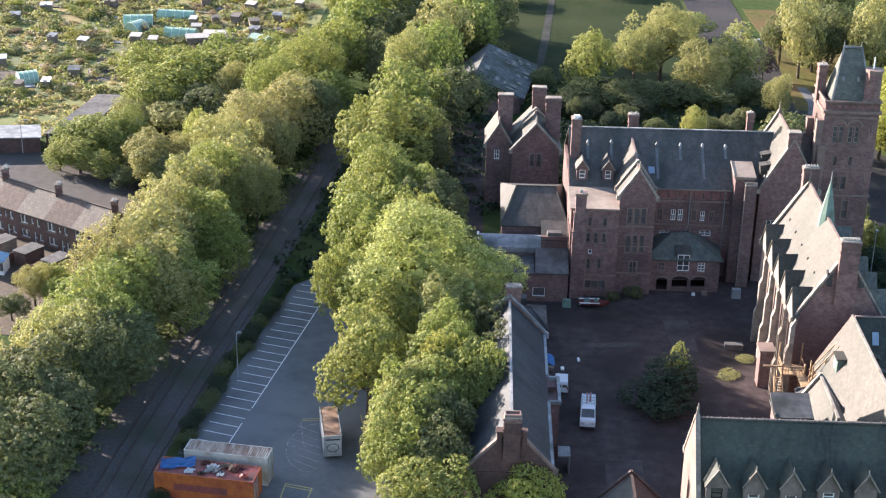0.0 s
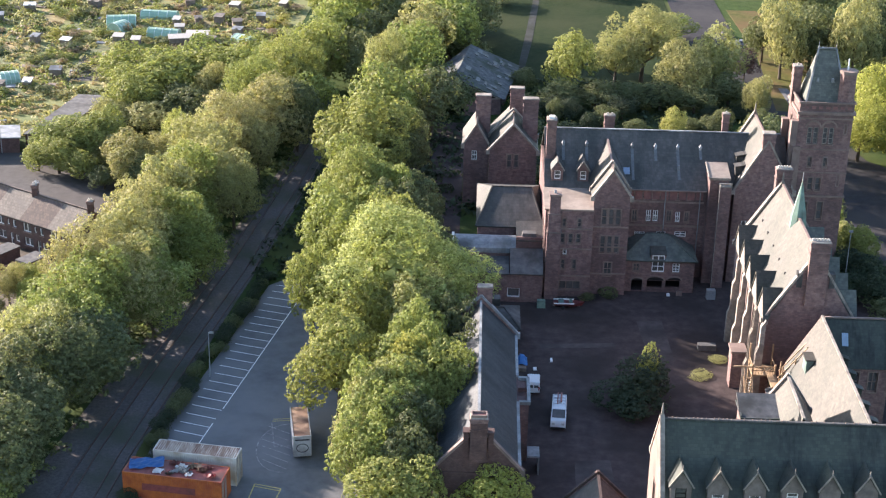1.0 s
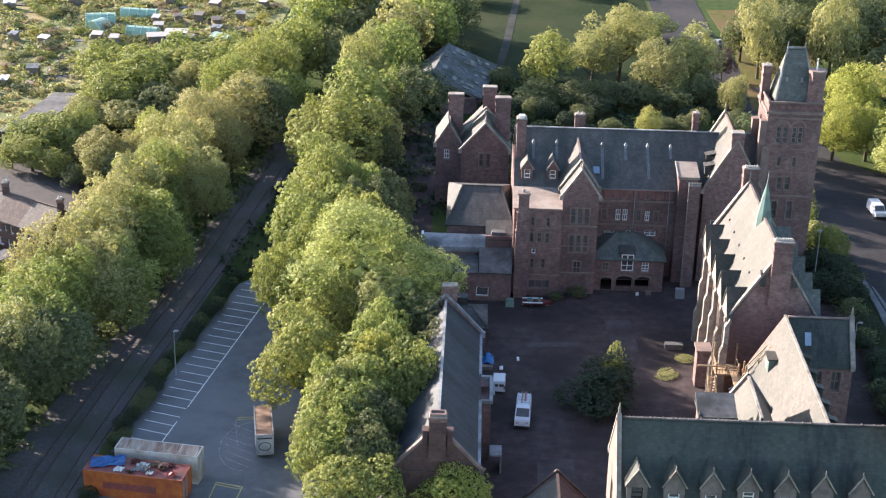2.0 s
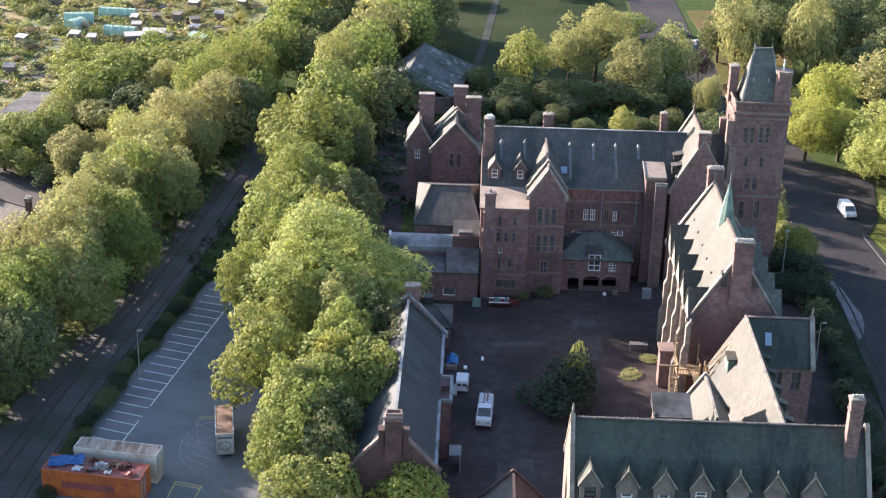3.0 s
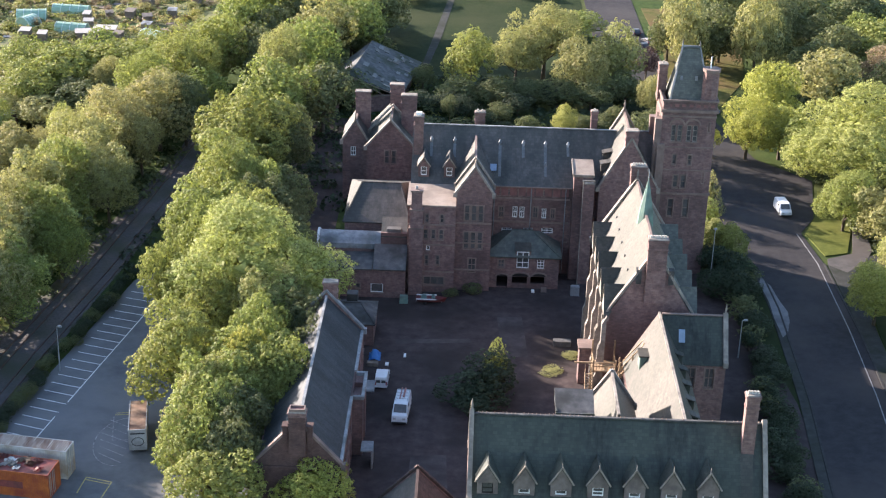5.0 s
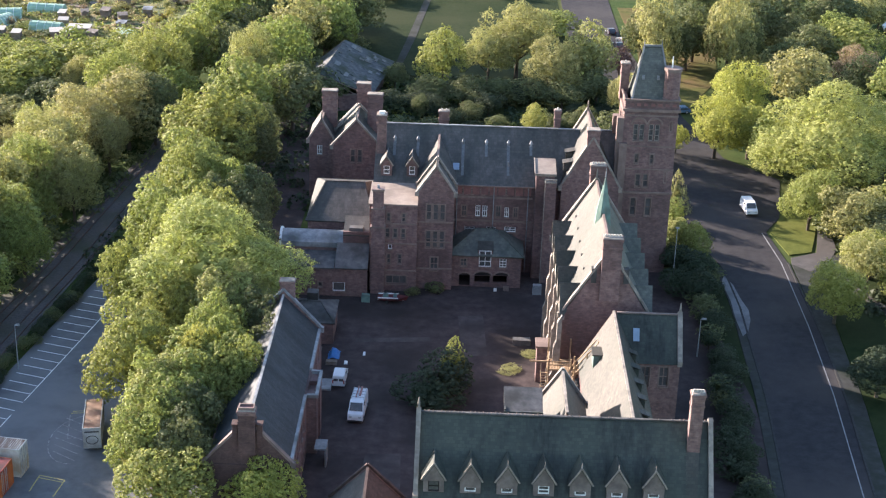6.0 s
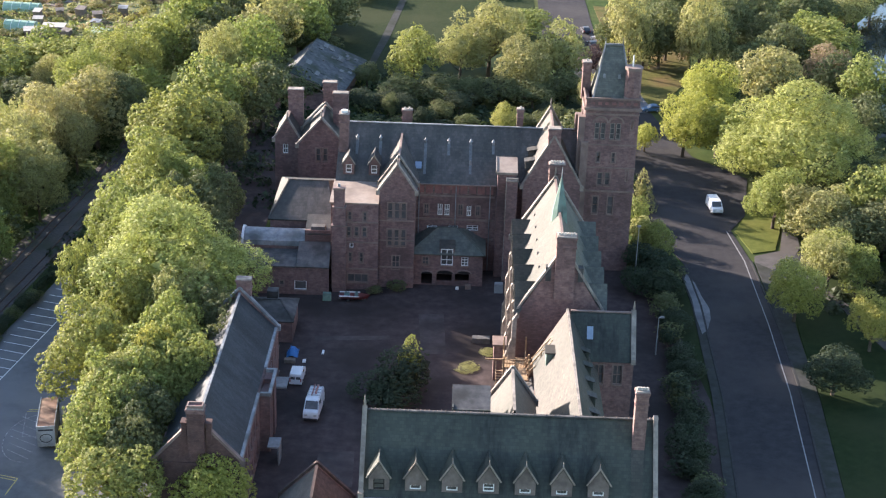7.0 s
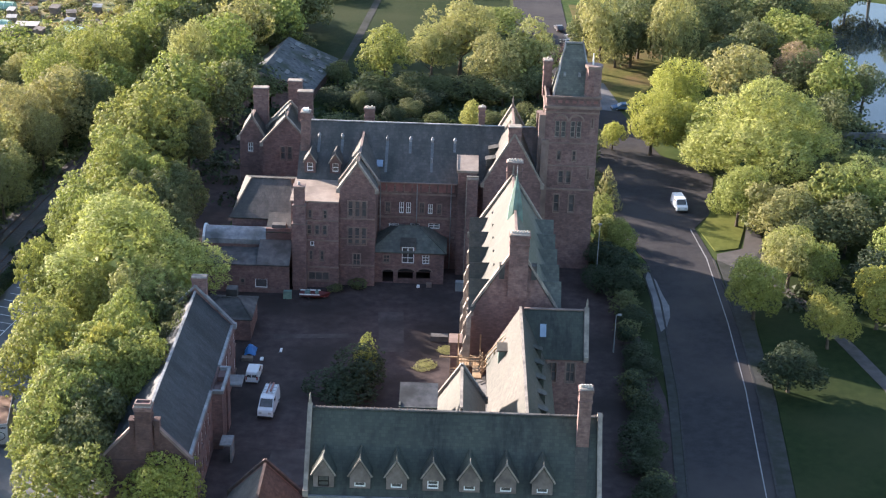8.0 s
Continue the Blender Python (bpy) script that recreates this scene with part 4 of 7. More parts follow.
for k in range(34):
    f, g = rng8.uniform(0.03, 0.85), rng8.uniform(0.03, 0.92)
    a = R0V.lerp(R1V, g).lerp(Vector((-6.0, 238.0, 3.3)).lerp(Vector((-2.6, 262.6, 3.3)), g), f) + Vector((0, 0, 0.08))
    b = Vector((0.9, 0.1, -0.42)) * rng8.uniform(0.5, 1.6)
    c = Vector((0.12, 1.0, 0)) * rng8.uniform(0.8, 2.6)
    # the black pieces stand for the dark of missing slates
    part("slate", slab(bmesh.new(), [a, a + b, a + b + c, a + c], 0.1), (SLATE, PALE_SLATE, OPENING_DARK, RUIN)[k % 4], ruin)

# ---------- tower ----------
tower = thing("tower", (42, 165, 0), "tall brick and sandstone tower with steep slate roof", "tower")
TX0, TX1, TY0, TY1 = 37.9, 46.2, 160.3, 168.6
wall(tower, (TX0, TY0), (TX1, TY0), 0, 27.2, holes=[(1.55, 2.3, 22.4, 25.1, COPING, 1, 3), (2.5, 3.25, 22.4, 25.1, COPING, 1, 3), (3.95, 4.7, 22.4, 25.1, COPING, 1, 3), (4.9, 5.65, 22.4, 25.1, COPING, 1, 3), (2.1, 2.7, 18.6, 20.2), (4.5, 5.1, 18.6, 20.2), (2.5, 3.3, 14.7, 16.8, STONE, 1, 2), (3.7, 4.5, 14.7, 16.8, STONE, 1, 2), (7.0, 7.3, 15.6, 17.3, STONE, 1, 1), (2.0, 2.9, 9.8, 12.8, STONE, 1, 2), (4.4, 5.3, 9.8, 12.8, STONE, 1, 2), (7.2, 7.5, 24.2, 25.6, STONE, 1, 1)], th=0.6)
wall(tower, (TX1, TY0), (TX1, TY1), 0, 27.2, th=0.6)
wall(tower, (TX1, TY1), (TX0, TY1), 0, 27.2, th=0.6)
wall(tower, (TX0, TY1), (TX0, TY0), 0, 27.2, holes=[(2.4, 3.3, 22.3, 25.4), (4.6, 5.5, 22.3, 25.4)], th=0.6)
for z, o, h2 in ((27.2, 0.32, 0.45), (28.9, 0.22, 0.3), (13.6, 0.2, 0.3), (17.6, 0.08, 0.2), (21.4, 0.08, 0.2), (26.4, 0.1, 0.25)):
    bm = mesh_of((TX0 - o, TX1 + o, TY0 - o, TY0 - 0.003, z, z + h2), (TX0 - o, TX1 + o, TY1 + 0.003, TY1 + o, z, z + h2), (TX0 - o, TX0 - 0.003, TY0 - 0.003, TY1, z, z + h2), (TX1 + 0.003, TX1 + o, TY0 - 0.003, TY1, z, z + h2))
    part("cornice" if z > 27 else "string_course", bm, STONE, tower)
bm = mesh_of((TX0, TX1, TY0, TY0 + 0.5, 27.65, 28.9), (TX0, TX1, TY1 - 0.5, TY1, 27.65, 28.9), (TX0, TX0 + 0.5, TY0 + 0.5, TY1 - 0.5, 27.65, 28.9), (TX1 - 0.5, TX1, TY0 + 0.5, TY1 - 0.5, 27.65, 28.9))
part("parapet", bm, BRICK, tower)
# raised tinted panels stand for the parapet's dark, shaded recesses
for k in range(7):
    x = TX0 + 0.7 + k * 1.1
    part("parapet_panel", mesh_of((x, x + 0.62, TY0 - 0.05, TY0 - 0.004, 28.05, 28.5)), TERRACOTTA, tower)
a, b, c, d = (38.9, 161.2, 28.4), (45.2, 161.2, 28.4), (45.2, 167.8, 28.4), (38.9, 167.8, 28.4)
p, q = (40.6, 164.5, 36.5), (43.3, 164.5, 36.5)
for pts in ([a, b, q, p], [c, d, p, q], [d, a, p], [b, c, q]):
    roof_slope(tower, pts, PALE_GREEN_SLATE, label="steep greenish slate spire roof")
bm = mesh_of((40.5, 43.4, 164.4, 164.6, 36.4, 36.7))
tube(bm, (40.6, 164.5, 36.6), (40.6, 164.5, 37.6), 0.1, 0.03, 6)
tube(bm, (43.3, 164.5, 36.6), (43.3, 164.5, 37.6), 0.1, 0.03, 6)
part("ridge_cresting", bm, LEAD, tower)
for e, f in ((a, p), (b, q)):
    part("hip_roll", beam(bmesh.new(), e, f, 0.25, 0.2), LEAD, tower)
for x in (40.6, 42.9):
    dm = part("lucarne", mesh_of((x - 0.22, x + 0.22, 162.35, 163.2, 31.7, 32.3, 0.06)), LEAD, tower)
bm = tube(bmesh.new(), (45.0, 161.6, 9.0), (45.0, 161.6, 33.6), 1.3, 1.25, 8)
tt = part("stair_turret", bm, BRICK, tower, "octagonal brick stair turret")
part("band", tube(bmesh.new(), (45.0, 161.6, 33.5), (45.0, 161.6, 34.0), 1.4, 1.4, 8), STONE, tt)
part("band", tube(bmesh.new(), (45.0, 161.6, 28.9), (45.0, 161.6, 29.2), 1.4, 1.4, 8), STONE, tt)
part("flagpole", tube(bmesh.new(), (44.8, 161.6, 34.0), (44.8, 161.6, 35.8), 0.14, 0.08, 8), WHITE, tt)
chimney(tower, 38.1, 166.2, 27.2, 33.2, 1.3, 1.5, pots=1)
for q in ((37.4, 38.6, 159.8, 160.29, 0, 22.0), (36.9, 37.89, 160.3, 161.5, 0, 26.0), (36.9, 37.89, 167.3, 168.6, 0, 24.0)):
    part("buttress", mesh_of(q), STONE, tower)
for x in (40.27, 42.75):
    bm = arch(bmesh.new(), x, TY0 - 0.13, 25.1, 1.0, 0.9, 0.26)
    part("arch", bm, STONE, tower)

# gabled block between main range and tower
gb = thing("tower_link", (33, 165, 0), "brick link wing with tall coped gable beside the tower", "building")
wall(gb, (28.6, 157.0), (37.6, 157.0), 0, 15.6, apex=23.4, holes=[(1.5, 3.0, 9.4, 10.5, WHITE, 2, 1), (4.2, 5.2, 6.4, 8.4)])
wall(gb, (28.6, 158.39), (28.6, 157.0), 0, 15.6)
wall(gb, (37.6, 157.0), (37.6, 158.39), 0, 15.6)
wall(gb, (37.6, 171.0), (28.6, 171.0), 14.0, 15.6, apex=23.4)
gable_roof(gb, 28.6, 37.6, 157.2, 170.8, 15.6, 23.5, "y", GREEN_SLATE, over=0.2)
gable_coping(gb, (28.4, 157.1, 15.4), (33.1, 157.1, 23.7), (37.8, 157.1, 15.4), w=0.6, finial=False)
gable_coping(gb, (28.4, 170.9, 15.4), (33.1, 170.9, 23.9), (37.8, 170.9, 15.4), w=0.6)
chimney(gb, 33.1, 157.6, 16.5, 24.9, 1.9, 1.4, pots=0)
for yd, zd in ((160.4, 17.4), (163.2, 18.2)):
    xd = 28.6 + (zd - 15.6) / 7.9 * 4.5
    dm = part("dormer", mesh_of((xd - 0.7, xd + 0.9, yd - 0.7, yd + 0.7, zd - 0.4, zd + 1.0)), SLATE, gb)
    part("roof", slab(bmesh.new(), [(xd - 0.9, yd - 0.85, zd + 1.1), (xd + 1.1, yd - 0.85, zd + 1.5), (xd + 1.1, yd + 0.85, zd + 1.5), (xd - 0.9, yd + 0.85, zd + 1.1)], 0.1), SLATE, dm)

# ---------- hall with buttresses along the court ----------
hall = thing("great_hall", (32, 128, 0), "tall hall with stone gablets and buttresses down both sides", "building")
HX0, HX1, HY0, HY1, HE, HR = 26.8, 38.2, 115.0, 141.2, 13.6, 22.9
wall(hall, (HX0, HY0), (HX1, HY0), 0, HE, apex=HR, holes=[(5.0, 6.4, 3.0, 5.0)])
wall(hall, (HX1, HY1), (HX0, HY1), 0, HE, apex=HR)
wall(hall, (HX0, HY1), (HX0, HY0), 0, HE, holes=[(1.9 + k * 5.2, 3.9 + k * 5.2, 4.0, 12.0, STONE, 3, 4) for k in range(5)], mat=STONE)
wall(hall, (HX1, HY0), (HX1, HY1), 0, HE, holes=[(2.4 + k * 5.2, 4.4 + k * 5.2, 4.0, 12.0, STONE, 3, 4) for k in range(5)], mat=STONE)
# one slate per slope, toned for how west and east catch the light
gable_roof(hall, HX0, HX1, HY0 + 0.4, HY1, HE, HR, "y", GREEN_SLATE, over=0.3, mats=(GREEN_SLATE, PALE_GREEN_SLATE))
gable_coping(hall, (HX0 - 0.3, HY0 + 0.2, HE), (32.5, HY0 + 0.2, HR + 0.2), (HX1 + 0.3, HY0 + 0.2, HE), w=0.6, finial=False)
gable_coping(hall, (HX0 - 0.3, HY1 - 0.2, HE), (32.5, HY1 - 0.2, HR + 0.2), (HX1 + 0.3, HY1 - 0.2, HE), w=0.8)
for k in range(5):
    yc = 138.4 - k * 5.35
    for s in (-1, 1):
        xf = HX0 if s < 0 else HX1
        xo = xf + s * 0.25
        bm = bmesh.new()
        tri = [(yc - 2.3, HE - 0.6), (yc + 2.3, HE - 0.6), (yc + 2.3, HE + 0.2), (yc, HE + 3.6), (yc - 2.3, HE + 0.2)]
        fa = [bm.verts.new((xo, y, z)) for y, z in tri]
        fb = [bm.verts.new((xf - s * 0.3, y, z)) for y, z in tri]
        bm.faces.new(fa)
        bm.faces.new(fb[::-1])
        for j in range(5):
            bm.faces.new((fa[j], fb[j], fb[(j + 1) % 5], fa[(j + 1) % 5]))
        # pale stone, lighter still to take in the sun on the west side
        gl = part("gablet", bm, COPING, hall)
        xin = xf - s * (3.7 / (HR - HE) * 5.7 + 0.3)
        for e in (-1, 1):
            pts = [(xo + s * 0.15, yc + e * 2.62, HE - 0.1), (xf - s * 0.1, yc + e * 2.62, HE - 0.1), (xin, yc, HE + 3.8), (xo + s * 0.15, yc, HE + 3.8)]
            # gablet slate follows its side's light, as on the main slopes
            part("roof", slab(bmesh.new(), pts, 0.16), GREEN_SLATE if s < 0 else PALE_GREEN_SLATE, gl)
        for e in ((-2.6,) if k < 4 else (-2.6, 2.6)):
            yb = yc + e
            prof = [(0.0, 0.0), (1.3, 0.0), (1.3, 4.7), (0.95, 5.6), (0.95, 9.2), (0.6, 10.1), (0.6, 12.9), (0.05, 13.9), (0.0, 13.9)]
            bm = bmesh.new()
            fa, fb = ([bm.verts.new((xf + s * a, yb + w, b)) for a, b in prof] for w in (-0.38, 0.38))
            bm.faces.new(fa)
            bm.faces.new(fb[::-1])
            for q in range(9):
                bm.faces.new((fa[q], fb[q], fb[(q + 1) % 9], fa[(q + 1) % 9]))
            # pale stone edges, with some of their sunlight in the colour
            part("buttress", bm, COPING, hall)
chimney(hall, 32.7, 115.0, 16.0, 24.9, 2.5, 1.4, pots=6)
for x in (30.6, 34.8):
    part("vent_shoulder", mesh_of((x - 0.35, x + 0.35, 114.9, 115.9, 18.4, 20.4)), FELT, hall)
bm = bmesh.new()
sp = [bm.verts.new((32.55 + 1.35 * math.cos(math.pi * (k + 0.5) / 4), 128.6 + 1.35 * math.sin(math.pi * (k + 0.5) / 4), 19.0)) for k in range(8)]
sp2 = [bm.verts.new((32.55 + 1.0 * math.cos(math.pi * (k + 0.5) / 4), 128.6 + 1.0 * math.sin(math.pi * (k + 0.5) / 4), 23.2)) for k in range(8)]
tip = bm.verts.new((32.55, 128.6, 28.2))
for k in range(8):
    bm.faces.new((sp[k], sp[(k + 1) % 8], sp2[(k + 1) % 8], sp2[k]))
    bm.faces.new((sp2[k], sp2[(k + 1) % 8], tip))
fl = part("fleche", bm, COPPER, hall, "slender verdigris fleche on the ridge")
part("finial", tube(bmesh.new(), (32.55, 128.6, 28.0), (32.55, 128.6, 29.3), 0.08, 0.03, 6), LEAD, fl)
chimney(hall, 32.7, 141.9, 15, 24.9, 2.2, 1.3, pots=5)
for k in range(5):
    part("roof_vent", mesh_of((29.55, 29.85, 119.5 + k * 4.6, 119.8 + k * 4.6, 17.9, 18.45)), FELT, hall)

# ---------- rear wing, cross wing and stair between hall and front range ----------
rear = thing("rear_wing", (33, 96, 0), "wing with steep sunlit slate roof and small dormers", "building")
wall(rear, (29.2, 111.0), (29.2, 83.2), 0, 9.4)
wall(rear, (37.0, 83.2), (37.0, 108.0), 0, 9.4, holes=[(2 + k * 4.6, 3.4 + k * 4.6, 5.0, 8.0) for k in range(5)])
wall(rear, (37.0, 111.2), (29.2, 111.2), 0, 9.4, apex=16.2)
gable_roof(rear, 29.2, 37.0, 83.3, 111.0, 9.4, 16.3, "y", GREEN_SLATE, over=0.25, ridge_mat=COPING)
for k in range(6):
    yd = 86.5 + k * 3.9
    dm = part("dormer", mesh_of((34.4, 35.75, yd - 0.4, yd + 0.4, 11.6, 12.9)), FRONT_SLATE, rear)
    part("roof", slab(bmesh.new(), [(33.9, yd - 0.55, 13.7), (35.95, yd - 0.55, 12.95), (35.95, yd + 0.55, 12.95), (33.9, yd + 0.55, 13.7)], 0.1), GREEN_SLATE, dm)
dm = part("roof_dormer", mesh_of((30.3, 31.5, 104.4, 106.4, 9.8, 13.2)), COPPER, rear, "flat-topped roof dormer with green cheek")
part("roof", mesh_of((30.1, 32.2, 104.2, 106.6, 13.2, 13.38)), GREEN_SLATE, dm)
# filler added for the flat dark gap beside this wing, with its wall
part("gap_filler", slab(bmesh.new(), [(26.9, 96.0, 5.6), (29.15, 96.0, 6.4), (29.15, 111.0, 6.4), (26.9, 111.0, 5.6)], 0.2), FELT, rear, "low dark filler slab over the gap beside the wing")
part("gap_filler_wall", mesh_of((27.0, 27.4, 96.2, 110.8, 0, 5.4)), BRICK, rear)
cross = thing("cross_wing", (38, 111, 0), "gabled cross wing with weathered slate roof", "building")
wall(cross, (33.6, 108.0), (41.8, 108.0), 0, 11.0, holes=[(3.2, 4.4, 7.2, 10.0), (5.6, 6.8, 7.2, 10.0)])
wall(cross, (41.8, 108.0), (41.8, 114.9), 0, 11.0, apex=16.0, mat=STONE)
# dark slate chosen here to put in the shade of the unlit slope
gable_roof(cross, 33.6, 41.6, 108.0, 114.95, 11.0, 15.9, "x", FRONT_SLATE, over=0.3)
gable_coping(cross, (41.7, 107.8, 10.9), (41.7, 111.5, 16.1), (41.7, 114.9, 10.9), w=0.6)
bm = slab(bmesh.new(), [(35.7, 109.3, 12.98), (36.5, 109.3, 12.98), (36.5, 110.3, 14.35), (35.7, 110.3, 14.35)], 0.12)
part("rooflight", bm, paint("rooflight_glass", (0.30, 0.38, 0.48), 0.15), cross, "pale blue rooflight")
little = thing("stair_block", (24, 90, 0), "small gabled block with steep slate roof by the front range", "building")
wall(little, (22.9, 93.2), (22.9, 83.1), 0, 12.6)
wall(little, (28.4, 93.2), (22.9, 93.2), 0, 12.6, apex=16.7)
gable_roof(little, 22.9, 28.4, 83.1, 93.4, 12.6, 16.8, "y", GREEN_SLATE, over=0.2, ridge_mat=COPING)
gable_coping(little, (22.7, 93.2, 12.5), (25.65, 93.2, 17.0), (28.6, 93.2, 12.5), w=0.4, finial=False)
part("roof_box", mesh_of((18.9, 22.85, 83.1, 86.6, 0, 16.6)), BRICK, little)
roof_slope(little, [(18.6, 82.9, 16.7), (22.95, 82.9, 16.7), (22.95, 86.8, 17.9), (18.6, 86.8, 17.9)], FELT, label="small mottled felt roof")
for q in ((18.6, 22.95, 82.9, 83.1, 16.3, 16.85), (18.6, 18.8, 83.1, 86.8, 16.75, 17.0)):
    part("roof_rim", mesh_of(q), RUIN, little)
boiler = thing("brick_pier", (25, 122.5, 0), "square brick pier with stone cap beside the hall", "pier")
part("shaft", mesh_of((24.2, 26.0, 121.4, 123.6, 0, 5.4)), BRICK, boiler)
part("cap", mesh_of((24.0, 26.2, 121.1, 123.9, 5.4, 5.7)), STONE, boiler)
deck = thing("fire_stair", (28, 113, 0), "timber and steel escape stair with landing", "stair")
part("landing", mesh_of((25.2, 28.3, 111.9, 114.9, 6.9, 7.1)), TIMBER, deck)
for x, y in ((25.3, 112.0), (28.2, 112.0), (25.3, 114.8), (28.2, 114.8)):
    part("post", mesh_of((x - 0.1, x + 0.1, y - 0.1, y + 0.1, 0, 8.6 if y < 113 else 10.2)), TIMBER, deck)
for a, b in (((25.2, 112.0, 8.2), (28.3, 112.0, 8.2)), ((25.3, 112.0, 8.2), (25.3, 114.9, 8.2)), ((25.2, 112.0, 7.7), (28.3, 112.0, 7.7)), ((25.3, 112.0, 7.7), (25.3, 114.9, 7.7)), ((28.2, 112.0, 8.2), (28.2, 114.9, 8.2))):
    part("rail", beam(bmesh.new(), a, b, 0.1, 0.12), TIMBER, deck)
for k in range(24):
    part("tread", mesh_of((24.3, 25.15, 111.6 - k * 0.26, 111.84 - k * 0.26, 6.65 - k * 0.27, 6.7 - k * 0.27)), TIMBER, deck)
for x in (24.25, 25.18):
    part("stringer", beam(bmesh.new(), (x, 112.0, 6.8), (x, 105.6, 0.15), 0.08, 0.3), TIMBER, deck)
    part("rail", beam(bmesh.new(), (x, 112.0, 7.9), (x, 105.6, 1.25), 0.08, 0.1), TIMBER, deck)
for k in range(12):
    part("tread", mesh_of((28.35 + k * 0.24, 28.62 + k * 0.24, 108.6, 109.7, 7.9 + k * 0.32, 7.95 + k * 0.32)), TIMBER, deck)
for y in (108.55, 109.75):
    part("stringer", beam(bmesh.new(), (28.2, y, 7.8), (31.3, y, 11.9), 0.08, 0.3), TIMBER, deck)
    part("rail", beam(bmesh.new(), (28.2, y, 8.9), (31.3, y, 13.0), 0.1, 0.12), TIMBER, deck)
part("walkway", mesh_of((27.2, 28.35, 108.5, 111.9, 7.0, 7.15)), TIMBER, deck)
part("beam", beam(bmesh.new(), (22.8, 112.0, 8.2), (25.3, 112.0, 8.2), 0.16, 0.2), TIMBER, deck)
for x, y in ((28.4, 108.5), (28.4, 109.8), (29.9, 108.5), (31.2, 108.5)):
    part("post", mesh_of((x - 0.09, x + 0.09, y - 0.09, y + 0.09, 6.9, 10.2 if x < 29 else (11.4 if x < 30 else 13.1))), TIMBER, deck)
for k in range(7):
    part("baluster", mesh_of((25.7 + k * 0.37, 25.76 + k * 0.37, 111.98, 112.04, 7.1, 8.2)), TIMBER, deck)
part("bin", mesh_of((24.6, 25.6, 103.4, 104.6, 0, 1.3, 0.08)), paint("bright_green_bin", (0.15, 0.5, 0.06)), deck, "bright green bin at the foot")

# ---------- front range with dormers ----------
front = thing("front_range", (25, 77, 0), "long front range with mossy slate roof and seven dormers", "building")
NX0, NX1, NY0, NY1, NE, NR = 9.0, 40.8, 72.2, 82.8, 12.4, 19.45
wall(front, (NX0, NY0), (NX1, NY0), 0, NE, holes=[(1.6 + k * 3.95, 2.9 + k * 3.95, 8.2, 10.8, WHITE, 2, 3) for k in range(8)])
wall(front, (NX1, NY0), (NX1, NY1), 0, NE, apex=NR)
wall(front, (NX1, NY1), (NX0, NY1), 0, NE)
wall(front, (NX0, NY1), (NX0, NY0), 0, NE, apex=NR, holes=[(4.6, 6.0, 8.0, 11.6, STONE, 2, 3)], mat=STONE)
gable_roof(front, NX0 + 0.4, NX1 - 0.4, NY0, NY1, NE, NR, "x", FRONT_SLATE, over=0.4, ridge_mat=FELT)
gable_coping(front, (NX0 + 0.2, NY0 - 0.4, NE), (NX0 + 0.2, 77.5, NR + 0.3), (NX0 + 0.2, NY1 + 0.4, NE), w=0.5)
gable_coping(front, (NX1 - 0.2, NY0 - 0.4, NE), (NX1 - 0.2, 77.5, NR + 0.3), (NX1 - 0.2, NY1 + 0.4, NE), w=0.5, finial=False)
bm = mesh_of((NX0 + 0.5, NX1 - 0.5, NY0 - 0.75, NY0 - 0.45, NE - 0.6, NE - 0.35))
part("gutter", bm, LEAD, front)
bm = bmesh.new()
crest = random.Random(9)
for k in range(70):
    x = NX0 + 0.8 + k * 0.45
    if crest.random() < (0.75 if k < 26 else 0.3):
        box(bm, x, x + 0.12, 77.44, 77.56, NR + 0.12, NR + crest.uniform(0.2, 0.34), 0.02)
part("ridge_cresting", bm, STONE, front)["kind"] = "stuff"
for k in range(7):
    # first dormer: a near-black frame puts in the dark of its doorway
    dm = dormer(front, 11.1 + k * 3.9, 72.2, 12.75, 2.2, 1.7, 1.75, 4.4, OPENING_DARK if k == 0 else WHITE, roofmat=FRONT_SLATE, facemat=DRESSED, slot=(0.02, 0.8) if k == 0 else (0.12, 0.72) if k == 3 else (0.1, 0.42))
bm = slab(bmesh.new(), [(38.0, 72.4, 12.72), (39.2, 72.4, 12.72), (39.4, 75.5, 16.85), (38.0, 75.5, 16.85)], 0.03)
part("roof_patch", bm, GREEN_SLATE, front, "paler weathered streak under the chimney")
st = chimney(front, 38.75, 76.05, 15.0, 23.8, 1.35, 1.1, pots=4)
# small building in the front corner of the court
kiosk = thing("gate_lodge", (4, 80, 0), "small gabled brick outbuilding with stone coping", "building")
wall(kiosk, (-0.6, 76), (7.4, 76), 0, 4.6)
wall(kiosk, (7.4, 83.8), (-0.6, 83.8), 0, 4.6, apex=8.6)
wall(kiosk, (7.4, 76), (7.4, 83.8), 0, 4.6)
wall(kiosk, (-0.6, 83.8), (-0.6, 76), 0, 4.6)
gable_roof(kiosk, -0.6, 7.4, 76, 83.6, 4.6, 8.5, "y", SLATE, over=0.3, mats=(SLATE, DARK_TILE), ridge_mat=DARK_TILE)
gable_coping(kiosk, (-0.8, 83.7, 4.5), (3.4, 83.7, 8.7), (7.6, 83.7, 4.5), w=0.4, finial=False, mat=DARK_TILE)
dormer(kiosk, 3.4, 75.2, 4.6, 1.5, 1.3, 0.7, 2.2, WHITE, facemat=BRICK, slot=(0.25, 0.9))

# ---------- long slated workshop by the trees ----------
shed = thing("workshop_range", (-10, 100, 0), "long slate-roofed workshop range with parapet gutters", "building")
SX0, SX1, SY0, SY1, SE, SR = -15.2, -5.4, 83.6, 119.0, 8.3, 13.3
